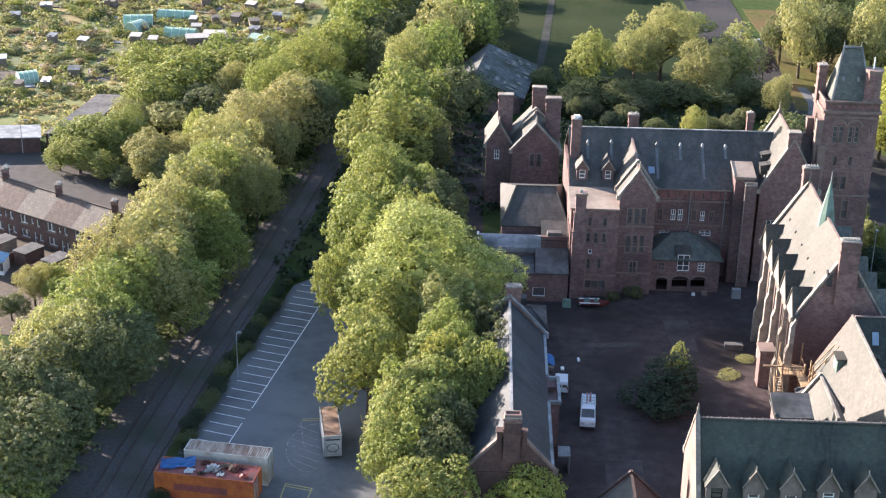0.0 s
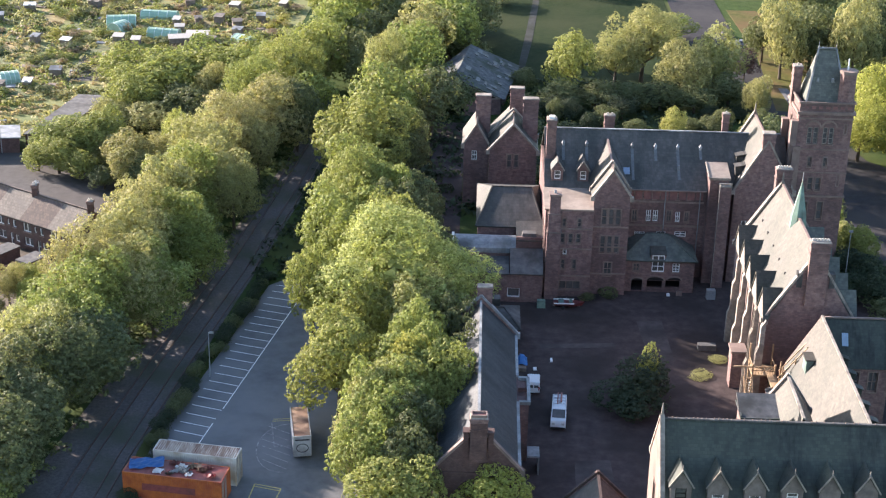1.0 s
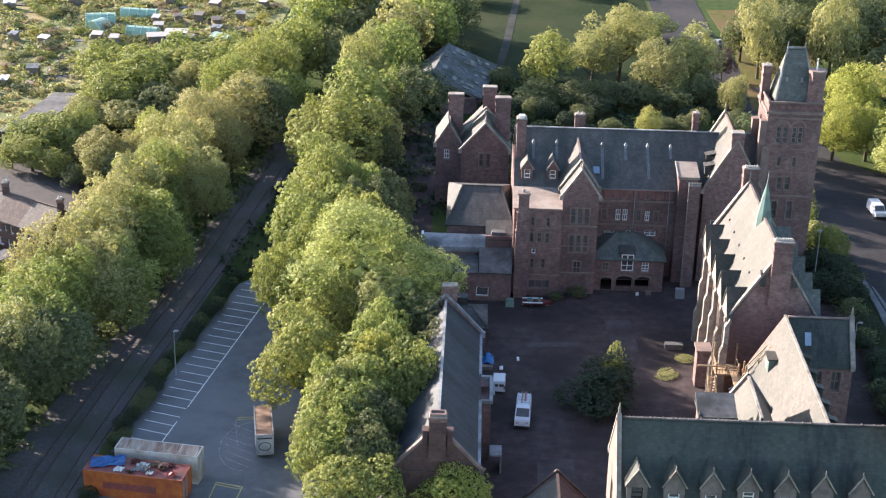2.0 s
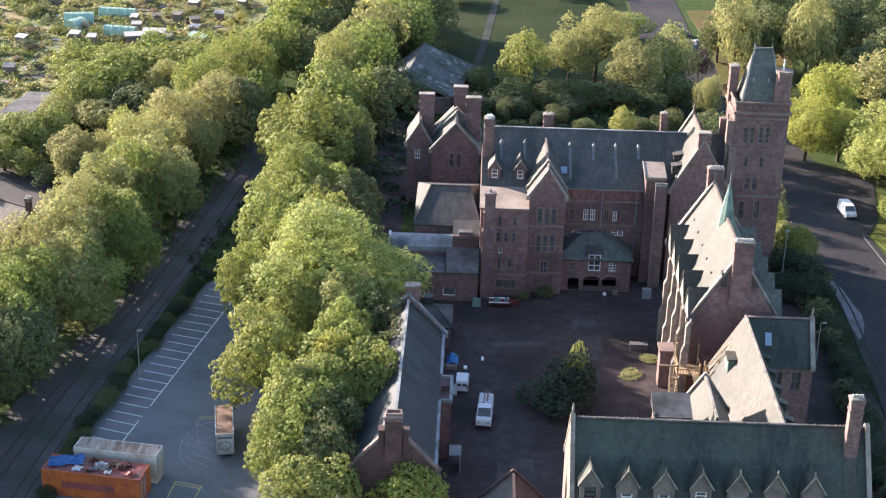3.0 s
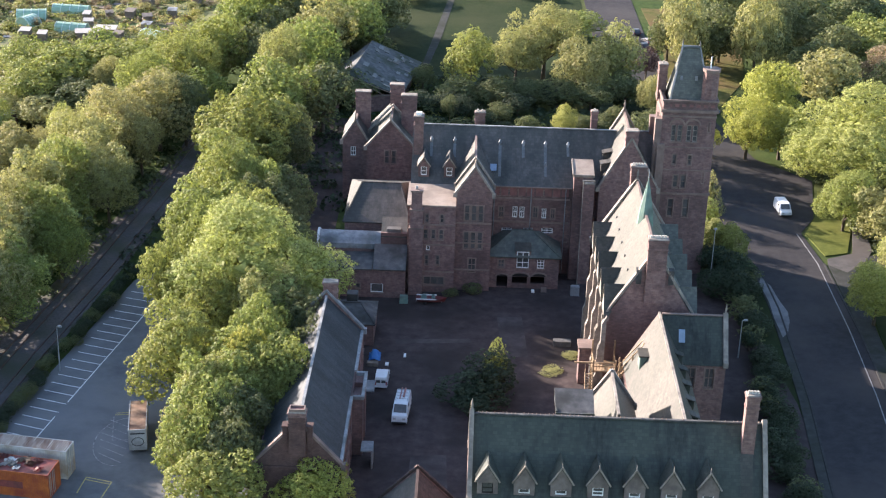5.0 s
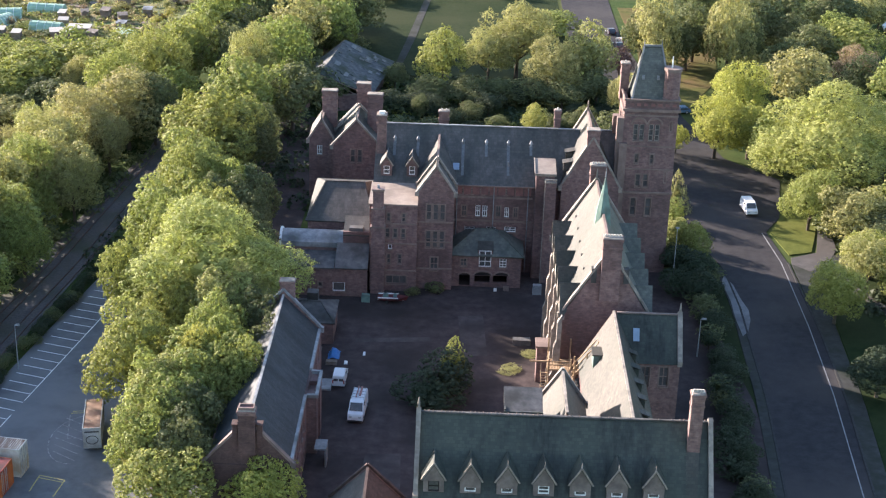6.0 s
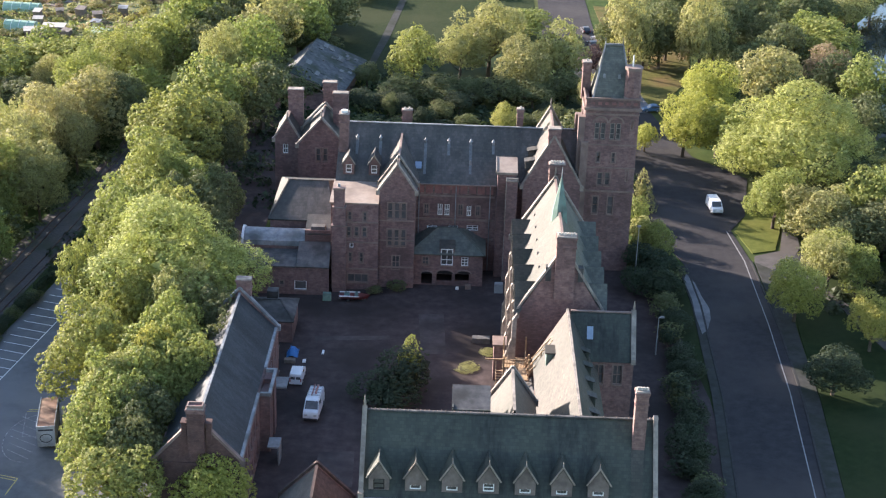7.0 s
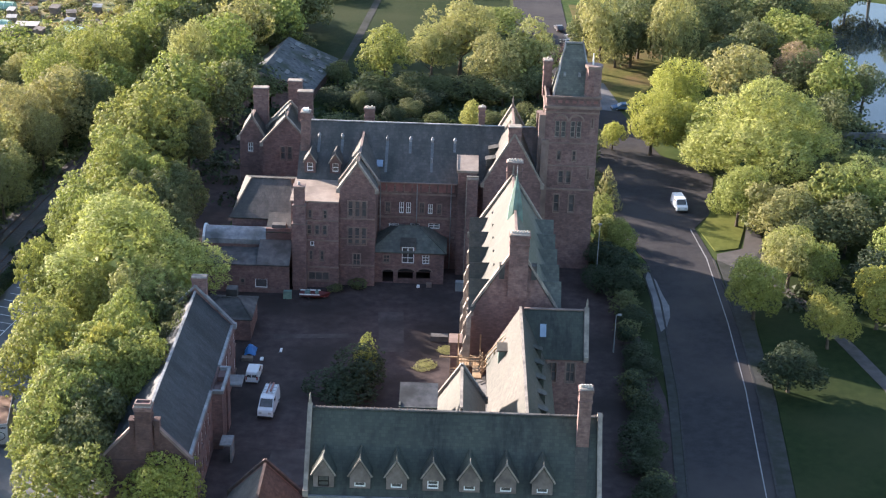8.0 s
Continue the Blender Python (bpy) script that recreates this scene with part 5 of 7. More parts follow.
# darker brick on this gable takes in the shade of the tree row
wall(shed, (SX0, SY0), (SX1, SY0), 0, SE + 0.2, apex=SR + 0.6, mat=HOUSE_BRICK)
wall(shed, (SX1, SY1), (SX0, SY1), 0, SE + 0.2, apex=SR + 0.6)
wall(shed, (SX1, SY0), (SX1, SY1), 0, SE, holes=[(1.5 + k * 2.4, 2.5 + k * 2.4, v, v + 2.2, WHITE, 1, 2) for k in range(6) for v in (0.9, 4.8)] + [(22 + k * 3.4, 23.2 + k * 3.4, v, v + 2.0, WHITE, 2, 2) for k in range(5) for v in (0.9, 4.8)])
wall(shed, (SX0, SY1), (SX0, SY0), 0, SE)
gable_roof(shed, SX0, SX1, SY0 + 0.5, SY1 - 0.5, SE, SR, "y", SHED_SLATE, over=-0.2, ridge_mat=LEAD)
gable_coping(shed, (SX0 - 0.2, SY0 + 0.25, SE + 0.1), (-10.3, SY0 + 0.25, SR + 0.7), (SX1 + 0.2, SY0 + 0.25, SE + 0.1), w=0.6, mat=STONE, finial=False)
gable_coping(shed, (SX0 - 0.2, SY1 - 0.25, SE + 0.1), (-10.3, SY1 - 0.25, SR + 0.7), (SX1 + 0.2, SY1 - 0.25, SE + 0.1), w=0.6, mat=LEAD, finial=False)
part("parapet", mesh_of((SX1 - 0.35, SX1 + 0.12, SY0 + 0.6, 100.0, SE - 0.3, SE + 0.25), (SX1 - 0.35, SX1 + 0.12, 106.9, SY1 - 0.6, SE - 0.3, SE + 0.25)), LEAD, shed)
bay = part("bay", mesh_of((SX1 + 0.02, -4.1, 100.2, 102.4, 0, 8.0), (SX1 + 0.02, -4.1, 104.6, 106.7, 0, 8.0), (SX1 + 0.02, -4.3, 102.4, 104.6, 0, 7.4)), BRICK, shed, "projecting brick bay with parapet")
part("parapet", mesh_of((SX1 + 0.1, -3.9, 106.4, 106.85, 8.0, 8.45), (-4.3, -3.9, 100.1, 106.4, 8.0, 8.45), (SX1 + 0.1, -4.3, 100.1, 100.5, 8.0, 8.45)), LEAD, bay)
part("porch_slab", mesh_of((-4.1, -2.6, 97.0, 99.4, 2.4, 2.6), (-2.8, -2.6, 97.0, 99.4, 0, 2.4)), LEAD, bay)
# stack, shoulders and band share the gable's brick, shade included
chimney(shed, -10.3, 83.4, 10, 15.6, 1.9, 1.2, pots=0, mat=HOUSE_BRICK)
for q in ((-11.2, -9.4, 82.85, 83.0, 15.7, 16.05), (-11.2, -9.4, 83.8, 83.95, 15.7, 16.05), (-11.2, -11.05, 83.0, 83.8, 15.7, 16.05), (-9.55, -9.4, 83.0, 83.8, 15.7, 16.05)):
    part("chimney_rim", mesh_of(q), STONE, shed)
part("flue_cover", mesh_of((-11.05, -9.55, 83.0, 83.8, 15.72, 15.85)), TERRACOTTA, shed)
for x in (-12.0, -9.2):
    part("shoulder", mesh_of((x, x + 0.6, 83.3, 84.3, 11.4, 13.5), (x - 0.08, x + 0.68, 83.22, 84.38, 13.5, 13.65)), HOUSE_BRICK, shed)
part("string_course", mesh_of((SX0, SX1, SY0 - 0.16, SY0 - 0.003, 7.9, 8.25)), HOUSE_BRICK, shed)
chimney(shed, -9.8, 119.3, 8, 15.2, 1.9, 1.2, pots=0)
part("canopy", mesh_of((SX1 + 0.02, -3.4, 112.0, 115.0, 2.6, 2.8)), LEAD, shed)
# low store at the far end of the workshop
store = thing("corner_store", (-8, 134, 0), "low store with hipped grey sheet roof", "building")
wall(store, (-11.5, 130.6), (-4.7, 130.6), 0, 3.4, holes=[(2.6, 4.2, 0.1, 2.6, STONE, 1, 1)])
wall(store, (-4.7, 130.6), (-4.7, 138.2), 0, 3.4)
wall(store, (-11.5, 138.2), (-11.5, 130.6), 0, 3.4)
hip_roof(store, -11.5, -4.7, 130.6, 138.2, 3.45, 4.9, -9.4, -6.8, 134.6, FELT, over=0.25)
part("tank", mesh_of((-9.0, -7.4, 136.2, 137.8, 4.0, 5.4)), FELT, store)
# ---------- trees ----------
H0, R0 = 12.0, 5.0


def quads(name, centres, normals, sizes, rng, mat):
    """Many small leaf sprays as one mesh."""
    n = len(centres)
    nr = normals / np.linalg.norm(normals, axis=1, keepdims=True)
    ref = rng.normal(size=(n, 3))
    u = np.cross(nr, ref)
    u /= np.linalg.norm(u, axis=1, keepdims=True)
    v = np.cross(nr, u)
    s = sizes[:, None]
    asp = rng.uniform(0.6, 1.1, (n, 1))
    co = np.stack([centres - u * s * 0.8 - v * s * asp * 0.55, centres + u * s * 0.8 - v * s * asp * 0.55, centres + v * s * asp], 1).reshape(-1, 3)
    me = bpy.data.meshes.new(name)
    me.vertices.add(3 * n)
    me.vertices.foreach_set("co", co.ravel().astype(np.float32))
    me.loops.add(3 * n)
    me.loops.foreach_set("vertex_index", np.arange(3 * n, dtype=np.int32))
    me.polygons.add(n)
    me.polygons.foreach_set("loop_start", np.arange(0, 3 * n, 3, dtype=np.int32))
    me.update(calc_edges=True)
    me.materials.append(mat)
    return me


# lobes, lobe size, tufts, leaves a tuft, leaf size, tuft radius, crown foot, droop
HABIT = {
    "b": (18, 0.27, 900, 17, 0.148, 0.35, 0.08, 0.0),
    "f": (20, 0.24, 1000, 13, 0.132, 0.30, 0.05, -0.3),
    "p": (36, 0.185, 2300, 22, 0.085, 0.24, 0.08, -0.5),
    "g": (16, 0.28, 520, 10, 0.215, 0.43, 0.06, 0.0),
    "t": (7, 0.50, 70, 13, 0.320, 0.68, 0.0, 0.0),
    "c": (16, 0.31, 480, 16, 0.170, 0.42, 0.05, 0.3),
    "s": (9, 0.46, 150, 15, 0.250, 0.54, 0.0, 0.0),
    "k": (0, 0.0, 520, 13, 0.165, 0.42, 0.04, 0.6),
}


def sphere(rng, n):
    d = rng.normal(size=(n, 3))
    return d / np.linalg.norm(d, axis=1, keepdims=True)


def crown_mesh(kind, seed):
    """A crown of rounded boughs set with tufts of leaves, with an uneven outline. b: broad and clumpy, f: feathery, p: airy and spreading, c: narrow, k: conifer, s and t: shrubs, g: background."""
    rng = np.random.default_rng(seed)
    n, lr, tufts, per, leaf, tr, low, droop = HABIT[kind]
    mid, half = (low + 1.0) / 2 * H0, (1.0 - low) / 2 * H0
    if kind == "k":
        z = rng.uniform(0.04, 1.0, tufts) ** 1.25
        ang = rng.uniform(0, 2 * np.pi, tufts)
        tier = 0.78 + 0.22 * np.abs(np.sin(z * 22 + np.sin(ang * 3)))
        r = (1 - z) ** 0.85 * R0 * tier * rng.uniform(0.8, 1.05, tufts)
        c = np.stack([r * np.cos(ang), r * np.sin(ang), z * H0], 1)
        out = np.stack([np.cos(ang), np.sin(ang), np.full(tufts, 0.45)], 1)
    else:
        k = np.arange(n)
        zz = np.clip(1 - (k + 0.5) / n * 1.5 + rng.uniform(-0.12, 0.12, n), -1, 1)
        a = k * 2.39996 + rng.uniform(-0.7, 0.7, n)
        d = np.stack([np.sqrt(1 - zz ** 2) * np.cos(a), np.sqrt(1 - zz ** 2) * np.sin(a), zz], 1)
        rad = lr * R0 * rng.uniform(0.6, 1.6, n)
        cen = d * (R0 * rng.uniform(0.66, 1.12, n) - rad)[:, None]
        cen = np.concatenate([cen, [[0, 0, -0.1 * R0]]])
        rad = np.concatenate([rad, [0.62 * R0]])
        c, out = np.zeros((0, 3)), np.zeros((0, 3))
        while len(c) < tufts * 3:
            m = tufts * 3
            i = rng.choice(n, m, p=rad[:n] ** 2 / (rad[:n] ** 2).sum())
            v = sphere(rng, m) + d[i] * 0.45 + [0, 0, 0.15]
            v /= np.linalg.norm(v, axis=1, keepdims=True)
            p = cen[i] + v * (rad[i] * rng.uniform(0.78, 1.25, m))[:, None]
            inside = (np.linalg.norm(p[:, None] - cen[None], axis=2) / rad[None]).min(1)
            keep = inside > 0.76
            c, out = np.concatenate([c, p[keep]]), np.concatenate([out, v[keep]])
        c, out = c[:tufts * 3], out[:tufts * 3]
        c = c * [1, 1, half / R0] + [0, 0, mid]
    kept, gap = [], (1.2 * tr) ** 2
    for k in range(len(c)):
        if not kept or ((c[kept] - c[k]) ** 2).sum(1).min() > gap:
            kept.append(k)
    c, out = c[kept], out[kept]
    c = c + out * (rng.uniform(0, 1, len(c)) ** 4 * 1.5 * tr)[:, None]
    idx = np.repeat(np.arange(len(c)), per)
    o = sphere(rng, len(idx))
    side = (o * out[idx]).sum(1, keepdims=True)
    o = np.where(side < -0.25, o - 2 * side * out[idx], o)
    size_t = tr * rng.uniform(0.75, 1.3, len(c))
    pos = c[idx] + o * (size_t[idx] * rng.uniform(0.72, 1.05, len(idx)))[:, None] * [1, 1, 0.8 + abs(droop)] - [0, 0, 0.5] * (droop * size_t[idx])[:, None]
    if kind in "pf":
        pos += out[idx] * (size_t[idx] * rng.uniform(0.0, 1.4 if kind == "p" else 1.1, len(idx)))[:, None]
    nrm = out[idx] * 0.3 + o + rng.normal(size=o.shape) * 0.2 + [0, 0, 0.15]
    size = leaf * rng.uniform(0.6, 1.35, len(idx))
    fill = 360
    v = sphere(rng, fill)
    core = v * [R0 * 0.5, R0 * 0.5, half * 0.52] * rng.uniform(0.75, 1.0, (fill, 1)) + [0, 0, mid]
    if kind == "k":
        core[:, :2] *= np.clip(1.0 - core[:, 2:3] / H0, 0, 1)
    pos, nrm, size = np.concatenate([pos, core]), np.concatenate([nrm, v]), np.concatenate([size, np.full(fill, 0.55)])
    pos[:, 2] = np.maximum(pos[:, 2], 0.15)
    return quads("crown", pos, nrm, size, rng, LEAF_MID)


def trunk_mesh(kind, seed):
    rng = random.Random(seed)
    bm = bmesh.new()
    top = H0 * (0.9 if kind == "k" else 0.55)
    tube(bm, (0, 0, -0.2), (0.1, 0.05, top * 0.45), 0.34, 0.24, 8)
    tube(bm, (0.1, 0.05, top * 0.45), (0.0, 0.2, top), 0.24, 0.1, 7)
    for k in range(6):
        a = k * 1.05 + rng.random()
        z = top * rng.uniform(0.35, 0.8)
        r = R0 * rng.uniform(0.45, 0.75) * (0.4 if kind in "kc" else 1)
        mid = (0.45 * r * math.cos(a), 0.45 * r * math.sin(a), z + H0 * 0.10)
        tube(bm, (0.05, 0.05, z), mid, 0.13, 0.09, 6)
        tube(bm, mid, (r * math.cos(a), r * math.sin(a), z + H0 * 0.26), 0.09, 0.03, 5)
    return finish(bm, "trunk", BARK)


CROWNS = {k: [crown_mesh(k, 10 * i + j) for j in range(n)] for i, (k, n) in enumerate((("b", 5), ("f", 4), ("c", 2), ("k", 1), ("s", 3), ("g", 4), ("t", 3), ("p", 1)))}
TRUNKS = {k: trunk_mesh(k, i) for i, k in enumerate("bfcksgtp")}
# Y takes in some sun; D and E carry shade in their greens
LEAVES = {"M": (LEAF_MID, "mid-green leafy"), "Y": (LEAF_YELLOW, "yellow-green sunlit"), "P": (LEAF_PALE, "pale green feathery"), "D": (LEAF_DARK, "dark green shaded"), "O": (LEAF_OLIVE, "olive-green"), "B": (LEAF_BRONZE, "bronze-brown thinning"), "E": (LEAF_DEEP_SHADE, "shade-darkened green"), "U": (LEAF_PURPLE, "dark purple-leaved")}
KINDS = {"b": "broadleaf tree", "f": "loose-crowned tree", "p": "spreading tree", "c": "narrow upright tree", "k": "conical conifer", "s": "spreading shrub", "g": "broadleaf tree", "t": "low shrub"}
pick = random.Random(7)


def plant(x, y, h, r, code, where, group=""):
    kind, leaf = "g" if code[0] == "b" and y > 212 else code[0], code[1]
    mat, words = LEAVES[leaf]
    name = "shrub" if kind in "st" else "tree"
    root = thing(name, (x, y, 0), f"{words} {KINDS[kind]} {where}", name, group)
    root.rotation_euler = (0, 0, pick.uniform(0, 6.28))
    root.scale = (r / R0, r / R0 * pick.uniform(0.92, 1.08), h / H0)
    tr = new("trunk", TRUNKS[kind])
    tr.parent = root
    cr = new("crown", pick.choice(CROWNS[kind]))
    cr.parent = root
    cr.material_slots[0].link = "OBJECT"
    cr.material_slots[0].material = mat
    return root


AVENUE = [
    (-21.7, 130.4, 19.8, 12.2, "pP"), (-28.4, 108.6, 15.6, 6.0, "bM"), (-17.8, 101.6, 15.7, 6.9, "bM"), (-19.3, 103.3, 16.7, 3.4, "bY"), (-23.9, 91.9, 11.2, 3.7, "fO"), (-19.3, 83.7, 11.3, 6.3, "bM"),
    (-8.2, 83.0, 10.2, 4.7, "bY"), (-31.2, 149.0, 17.7, 7.0, "bM"), (-31.2, 168.4, 17.7, 7.2, "bM"), (-30.9, 191.1, 18.2, 8.7, "bM"), (-34.5, 196.6, 16.2, 5.0, "bM"), (-29.2, 216.0, 18.2, 7.7, "bM"),
    (-30.2, 233.5, 19.2, 5.0, "fO"), (-24.8, 241.5, 18.2, 7.0, "bM"), (-24.3, 263.7, 18.2, 6.8, "bO"), (-18.3, 274.0, 18.2, 7.7, "bM"), (-15.9, 289.8, 18.2, 7.3, "bD"), (-24.5, 194.5, 14.5, 5.6, "bD"),
    (-20.7, 221.3, 15.2, 7.2, "bD"), (-15.3, 123.9, 14.2, 4.2, "fO"), (-11.8, 111.5, 13.2, 3.6, "bD"), (-18.8, 124.6, 14.2, 5.1, "bD"), (-14.3, 100.4, 15.2, 4.2, "bM"), (-13.3, 118.0, 14.2, 4.1, "bD"),
    # the last one is added to keep sun off the hipped hall
    (-25.7, 122.0, 15.2, 5.0, "bM"), (-34.2, 130.3, 16.2, 3.9, "bM"), (-22.1, 97.4, 14.2, 4.5, "bO"), (-20.9, 166.0, 13.0, 4.4, "bD"),
]
EMBANKMENT = [
    (-67.9, 85.3, 14.2, 7.3, "bD"), (-74.5, 101.3, 14.2, 7.2, "fO"), (-68.9, 110.6, 14.7, 6.5, "fO"), (-66.4, 119.3, 15.7, 7.6, "fM"), (-66.5, 132.0, 16.2, 5.9, "fO"), (-62.4, 142.4, 16.2, 6.3, "bO"),
    (-62.8, 149.2, 16.2, 6.2, "fO"), (-57.3, 152.1, 15.2, 6.7, "bM"), (-60.0, 168.9, 16.2, 6.1, "fM"), (-58.8, 185.7, 16.2, 6.5, "fO"), (-55.6, 198.3, 16.2, 6.7, "fO"), (-50.5, 208.6, 16.2, 6.9, "bO"),
    (-50.1, 234.5, 16.7, 6.9, "fM"), (-45.9, 251.6, 16.7, 6.6, "bM"), (-43.2, 270.4, 16.7, 6.9, "bM"), (-38.5, 286.1, 16.7, 7.2, "bM"), (-58.3, 133.3, 12.7, 7.1, "fM"), (-62.2, 113.4, 12.7, 7.0, "bD"),
    (-54.1, 148.2, 11.2, 4.7, "fM"), (-65.8, 95.0, 13.2, 6.9, "bD"), (-51.1, 194.8, 12.2, 4.4, "fO"), (-52.1, 172.2, 12.2, 4.6, "fO"), (-44.7, 225.5, 12.2, 4.9, "bM"), (-72.8, 95.6, 14.2, 7.0, "fD"),
    (-69.5, 100.1, 14.2, 6.3, "bD"), (-65.4, 108.0, 14.2, 6.5, "fD"), (-61.0, 130.7, 15.2, 6.2, "fO"), (-62.3, 161.1, 16.2, 5.9, "bO"), (-55.3, 174.6, 15.2, 5.7, "bO"),
    (-55.5, 222.4, 16.2, 6.1, "fM"), (-46.1, 212.0, 15.2, 5.3, "bD"), (-64.2, 126.7, 15.2, 6.1, "bM"),
    # unseen shrubs behind the row, added to stop sun reaching the ballast
    (-70.4, 84.0, 7.0, 4.6, "sD"), (-70.0, 91.0, 7.0, 4.6, "sD"), (-69.4, 98.5, 7.0, 4.6, "sD"), (-68.6, 106.0, 7.0, 4.6, "sD"), (-67.4, 114.0, 7.0, 4.6, "sD"), (-66.0, 122.0, 7.0, 4.4, "sD"), (-60.5, 138.5, 7.0, 4.4, "sD"), (-57.5, 160.0, 7.0, 4.4, "sD"),
]
COPSE = [
    (-75.8, 237.2, 12, 7.7, "bM"), (-81.0, 228.3, 10, 5.8, "bM"), (-66.1, 242.2, 12, 7.2, "bM"), (-60.6, 254.5, 11, 6.2, "bM"), (-87.4, 247.6, 10, 5.5, "bM"), (-85.4, 203.0, 9, 6.5, "bM"),
    (-88.1, 196.2, 7, 4.8, "bM"), (-73.8, 190.0, 8, 4.3, "bO"), (-67.2, 201.7, 11, 3.0, "cP"), (-65.9, 233.5, 11, 3.7, "fO"), (-68.1, 194.9, 7, 4.7, "fO"), (-76.1, 219.8, 6, 5.7, "bO"),
    (-84.6, 222.6, 6, 4.6, "fO"), (-80.8, 139.7, 7, 3.0, "fO"), (-76.9, 138.0, 6, 2.1, "bM"), (-82.9, 134.8, 4, 2.6, "bD"), (-78.3, 143.0, 6, 3.1, "bM"),
    (-60.7, 229.5, 9, 5.2, "bD"), (-69.1, 224.5, 8, 5.1, "bD"),
]
GARDEN = [
    (8.1, 252.0, 15, 6.1, "bM"), (24.4, 263.8, 17, 7.8, "fO"), (18.1, 258.8, 13, 5.6, "fO"), (39.3, 255.8, 15, 6.2, "bO"), (32.2, 249.9, 13, 6.1, "fO"), (47.5, 266.0, 8, 3.6, "bU"),
    (45.7, 238.0, 10, 3.1, "fO"), (4.3, 233.2, 5, 1.9, "fD"), (27.2, 223.4, 7, 2.7, "fP"), (5.3, 243.6, 6, 4.8, "bD"), (13.0, 242.5, 6, 4.8, "bD"), (20.2, 245.3, 6, 4.8, "bD"),
    (26.7, 244.1, 6, 4.8, "bD"), (33.7, 242.9, 6, 4.8, "bD"), (41.1, 246.5, 8, 4.9, "bD"), (14.5, 232.6, 4, 3.0, "fD"), (19.9, 226.0, 4, 2.5, "fD"), (31.3, 227.3, 4, 2.3, "fD"),
    (-2.0, 252.8, 6, 3.1, "bD"), (37.6, 228.5, 6, 2.5, "bD"), (-13.7, 297.2, 11, 6.2, "bD"), (-19.0, 271.4, 11, 5.2, "bD"), (-15.8, 236.8, 9, 4.7, "bD"), (-21.9, 240.7, 11, 5.3, "bD"),
]
PARK = [
    (56.0, 269.0, 20, 5.7, "cO"), (71.8, 268.6, 20, 5.7, "cO"), (63.6, 274.8, 15, 6.6, "bD"), (83.5, 297.4, 15, 7.0, "bD"), (67.9, 229.8, 16, 6.4, "fY"), (62.0, 215.7, 13, 5.5, "fY"),
    (68.6, 216.4, 12, 5.6, "bY"), (70.9, 208.0, 11, 5.4, "bM"), (54.8, 218.1, 6, 2.7, "bY"), (83.0, 242.4, 15, 7.5, "bO"), (102.0, 276.1, 12, 8.3, "bM"), (98.5, 259.0, 11, 5.4, "fB"),
    (102.8, 245.9, 13, 6.2, "bM"), (99.7, 227.9, 11, 5.3, "bD"), (79.9, 197.7, 19, 12.4, "pP"), (73.4, 180.5, 11, 5.0, "fM"), (79.2, 174.6, 11, 5.9, "bO"), (70.2, 143.5, 10, 4.6, "fY"),
    (77.6, 155.4, 10, 4.4, "fO"), (81.8, 153.6, 9, 3.8, "bM"), (79.6, 134.5, 9, 4.2, "fY"), (71.3, 120.7, 7, 4.6, "bE"), (88.5, 141.6, 11, 4.4, "bY"), (96.0, 181.5, 13, 6.6, "fP"),
    (86.4, 191.2, 10, 6.3, "bD"), (90.0, 170.5, 10, 5.9, "bD"), (51.2, 187.2, 7.8, 2.9, "kO"), (103.3, 307.7, 12, 7.3, "bD"), (114.0, 311.9, 11, 5.9, "bO"),
    (88.7, 285.1, 11, 5.5, "bD"), (110.6, 248.0, 11, 5.0, "bD"),
]
ROADSIDE = [(50.5, 164.8, 7.2, 3.4, "bM"), (50.8, 156.5, 5.5, 3.4, "gE"), (50.6, 149.5, 5, 3.0, "gE"), (48.2, 160, 5, 3.0, "gE"), (47.2, 152, 4.5, 2.8, "gE")]

for rows, where, group in ((AVENUE, "in the row by the car park", "avenue trees"), (EMBANKMENT, "on the railway embankment", "embankment trees"), (COPSE, "in the copse by the allotments", "copse trees"), (GARDEN, "in the garden behind", "garden trees"), (PARK, "in the park across the road", "park trees"), (ROADSIDE, "beside the park road", "roadside trees")):
    for x, y, h, r, code in rows:
        plant(x, y, h, r, code, where, group)
rnd = random.Random(3)
for k in range(34):
    s = k / 33
    x = -51.8 + s * 8.6 + rnd.uniform(-0.7, 0.7)
    y = 84 + s * 68
    plant(x - 0.9 + (1.2 if y < 100 else 0) - 1.5 * max(0, 0.5 - abs(s - 0.4)), y, rnd.uniform(1.1, 2.2), rnd.uniform(0.9, 1.5), rnd.choice(("sD", "sE")), "along the car park edge", "hedge shrubs")
# the last two, almost flat, stand for sunlit mossy patches of ground
for x, y, h, r, c in ((8.8, 114.5, 4.0, 3.4, "E"), (12.4, 117.2, 6.0, 3.8, "E"), (10.6, 112.0, 3.4, 3.2, "E"), (12.9, 119.2, 6.8, 1.5, "M"), (6.2, 148.4, 1.2, 1.2, "D"), (9.5, 149.5, 1.6, 1.4, "D"), (23.8, 129.6, 0.35, 1.5, "O"), (20.8, 124.8, 0.3, 1.7, "O")):
    plant(x, y, h, r, "s" + c, "in the courtyard", "courtyard shrubs")

rnd = random.Random(21)
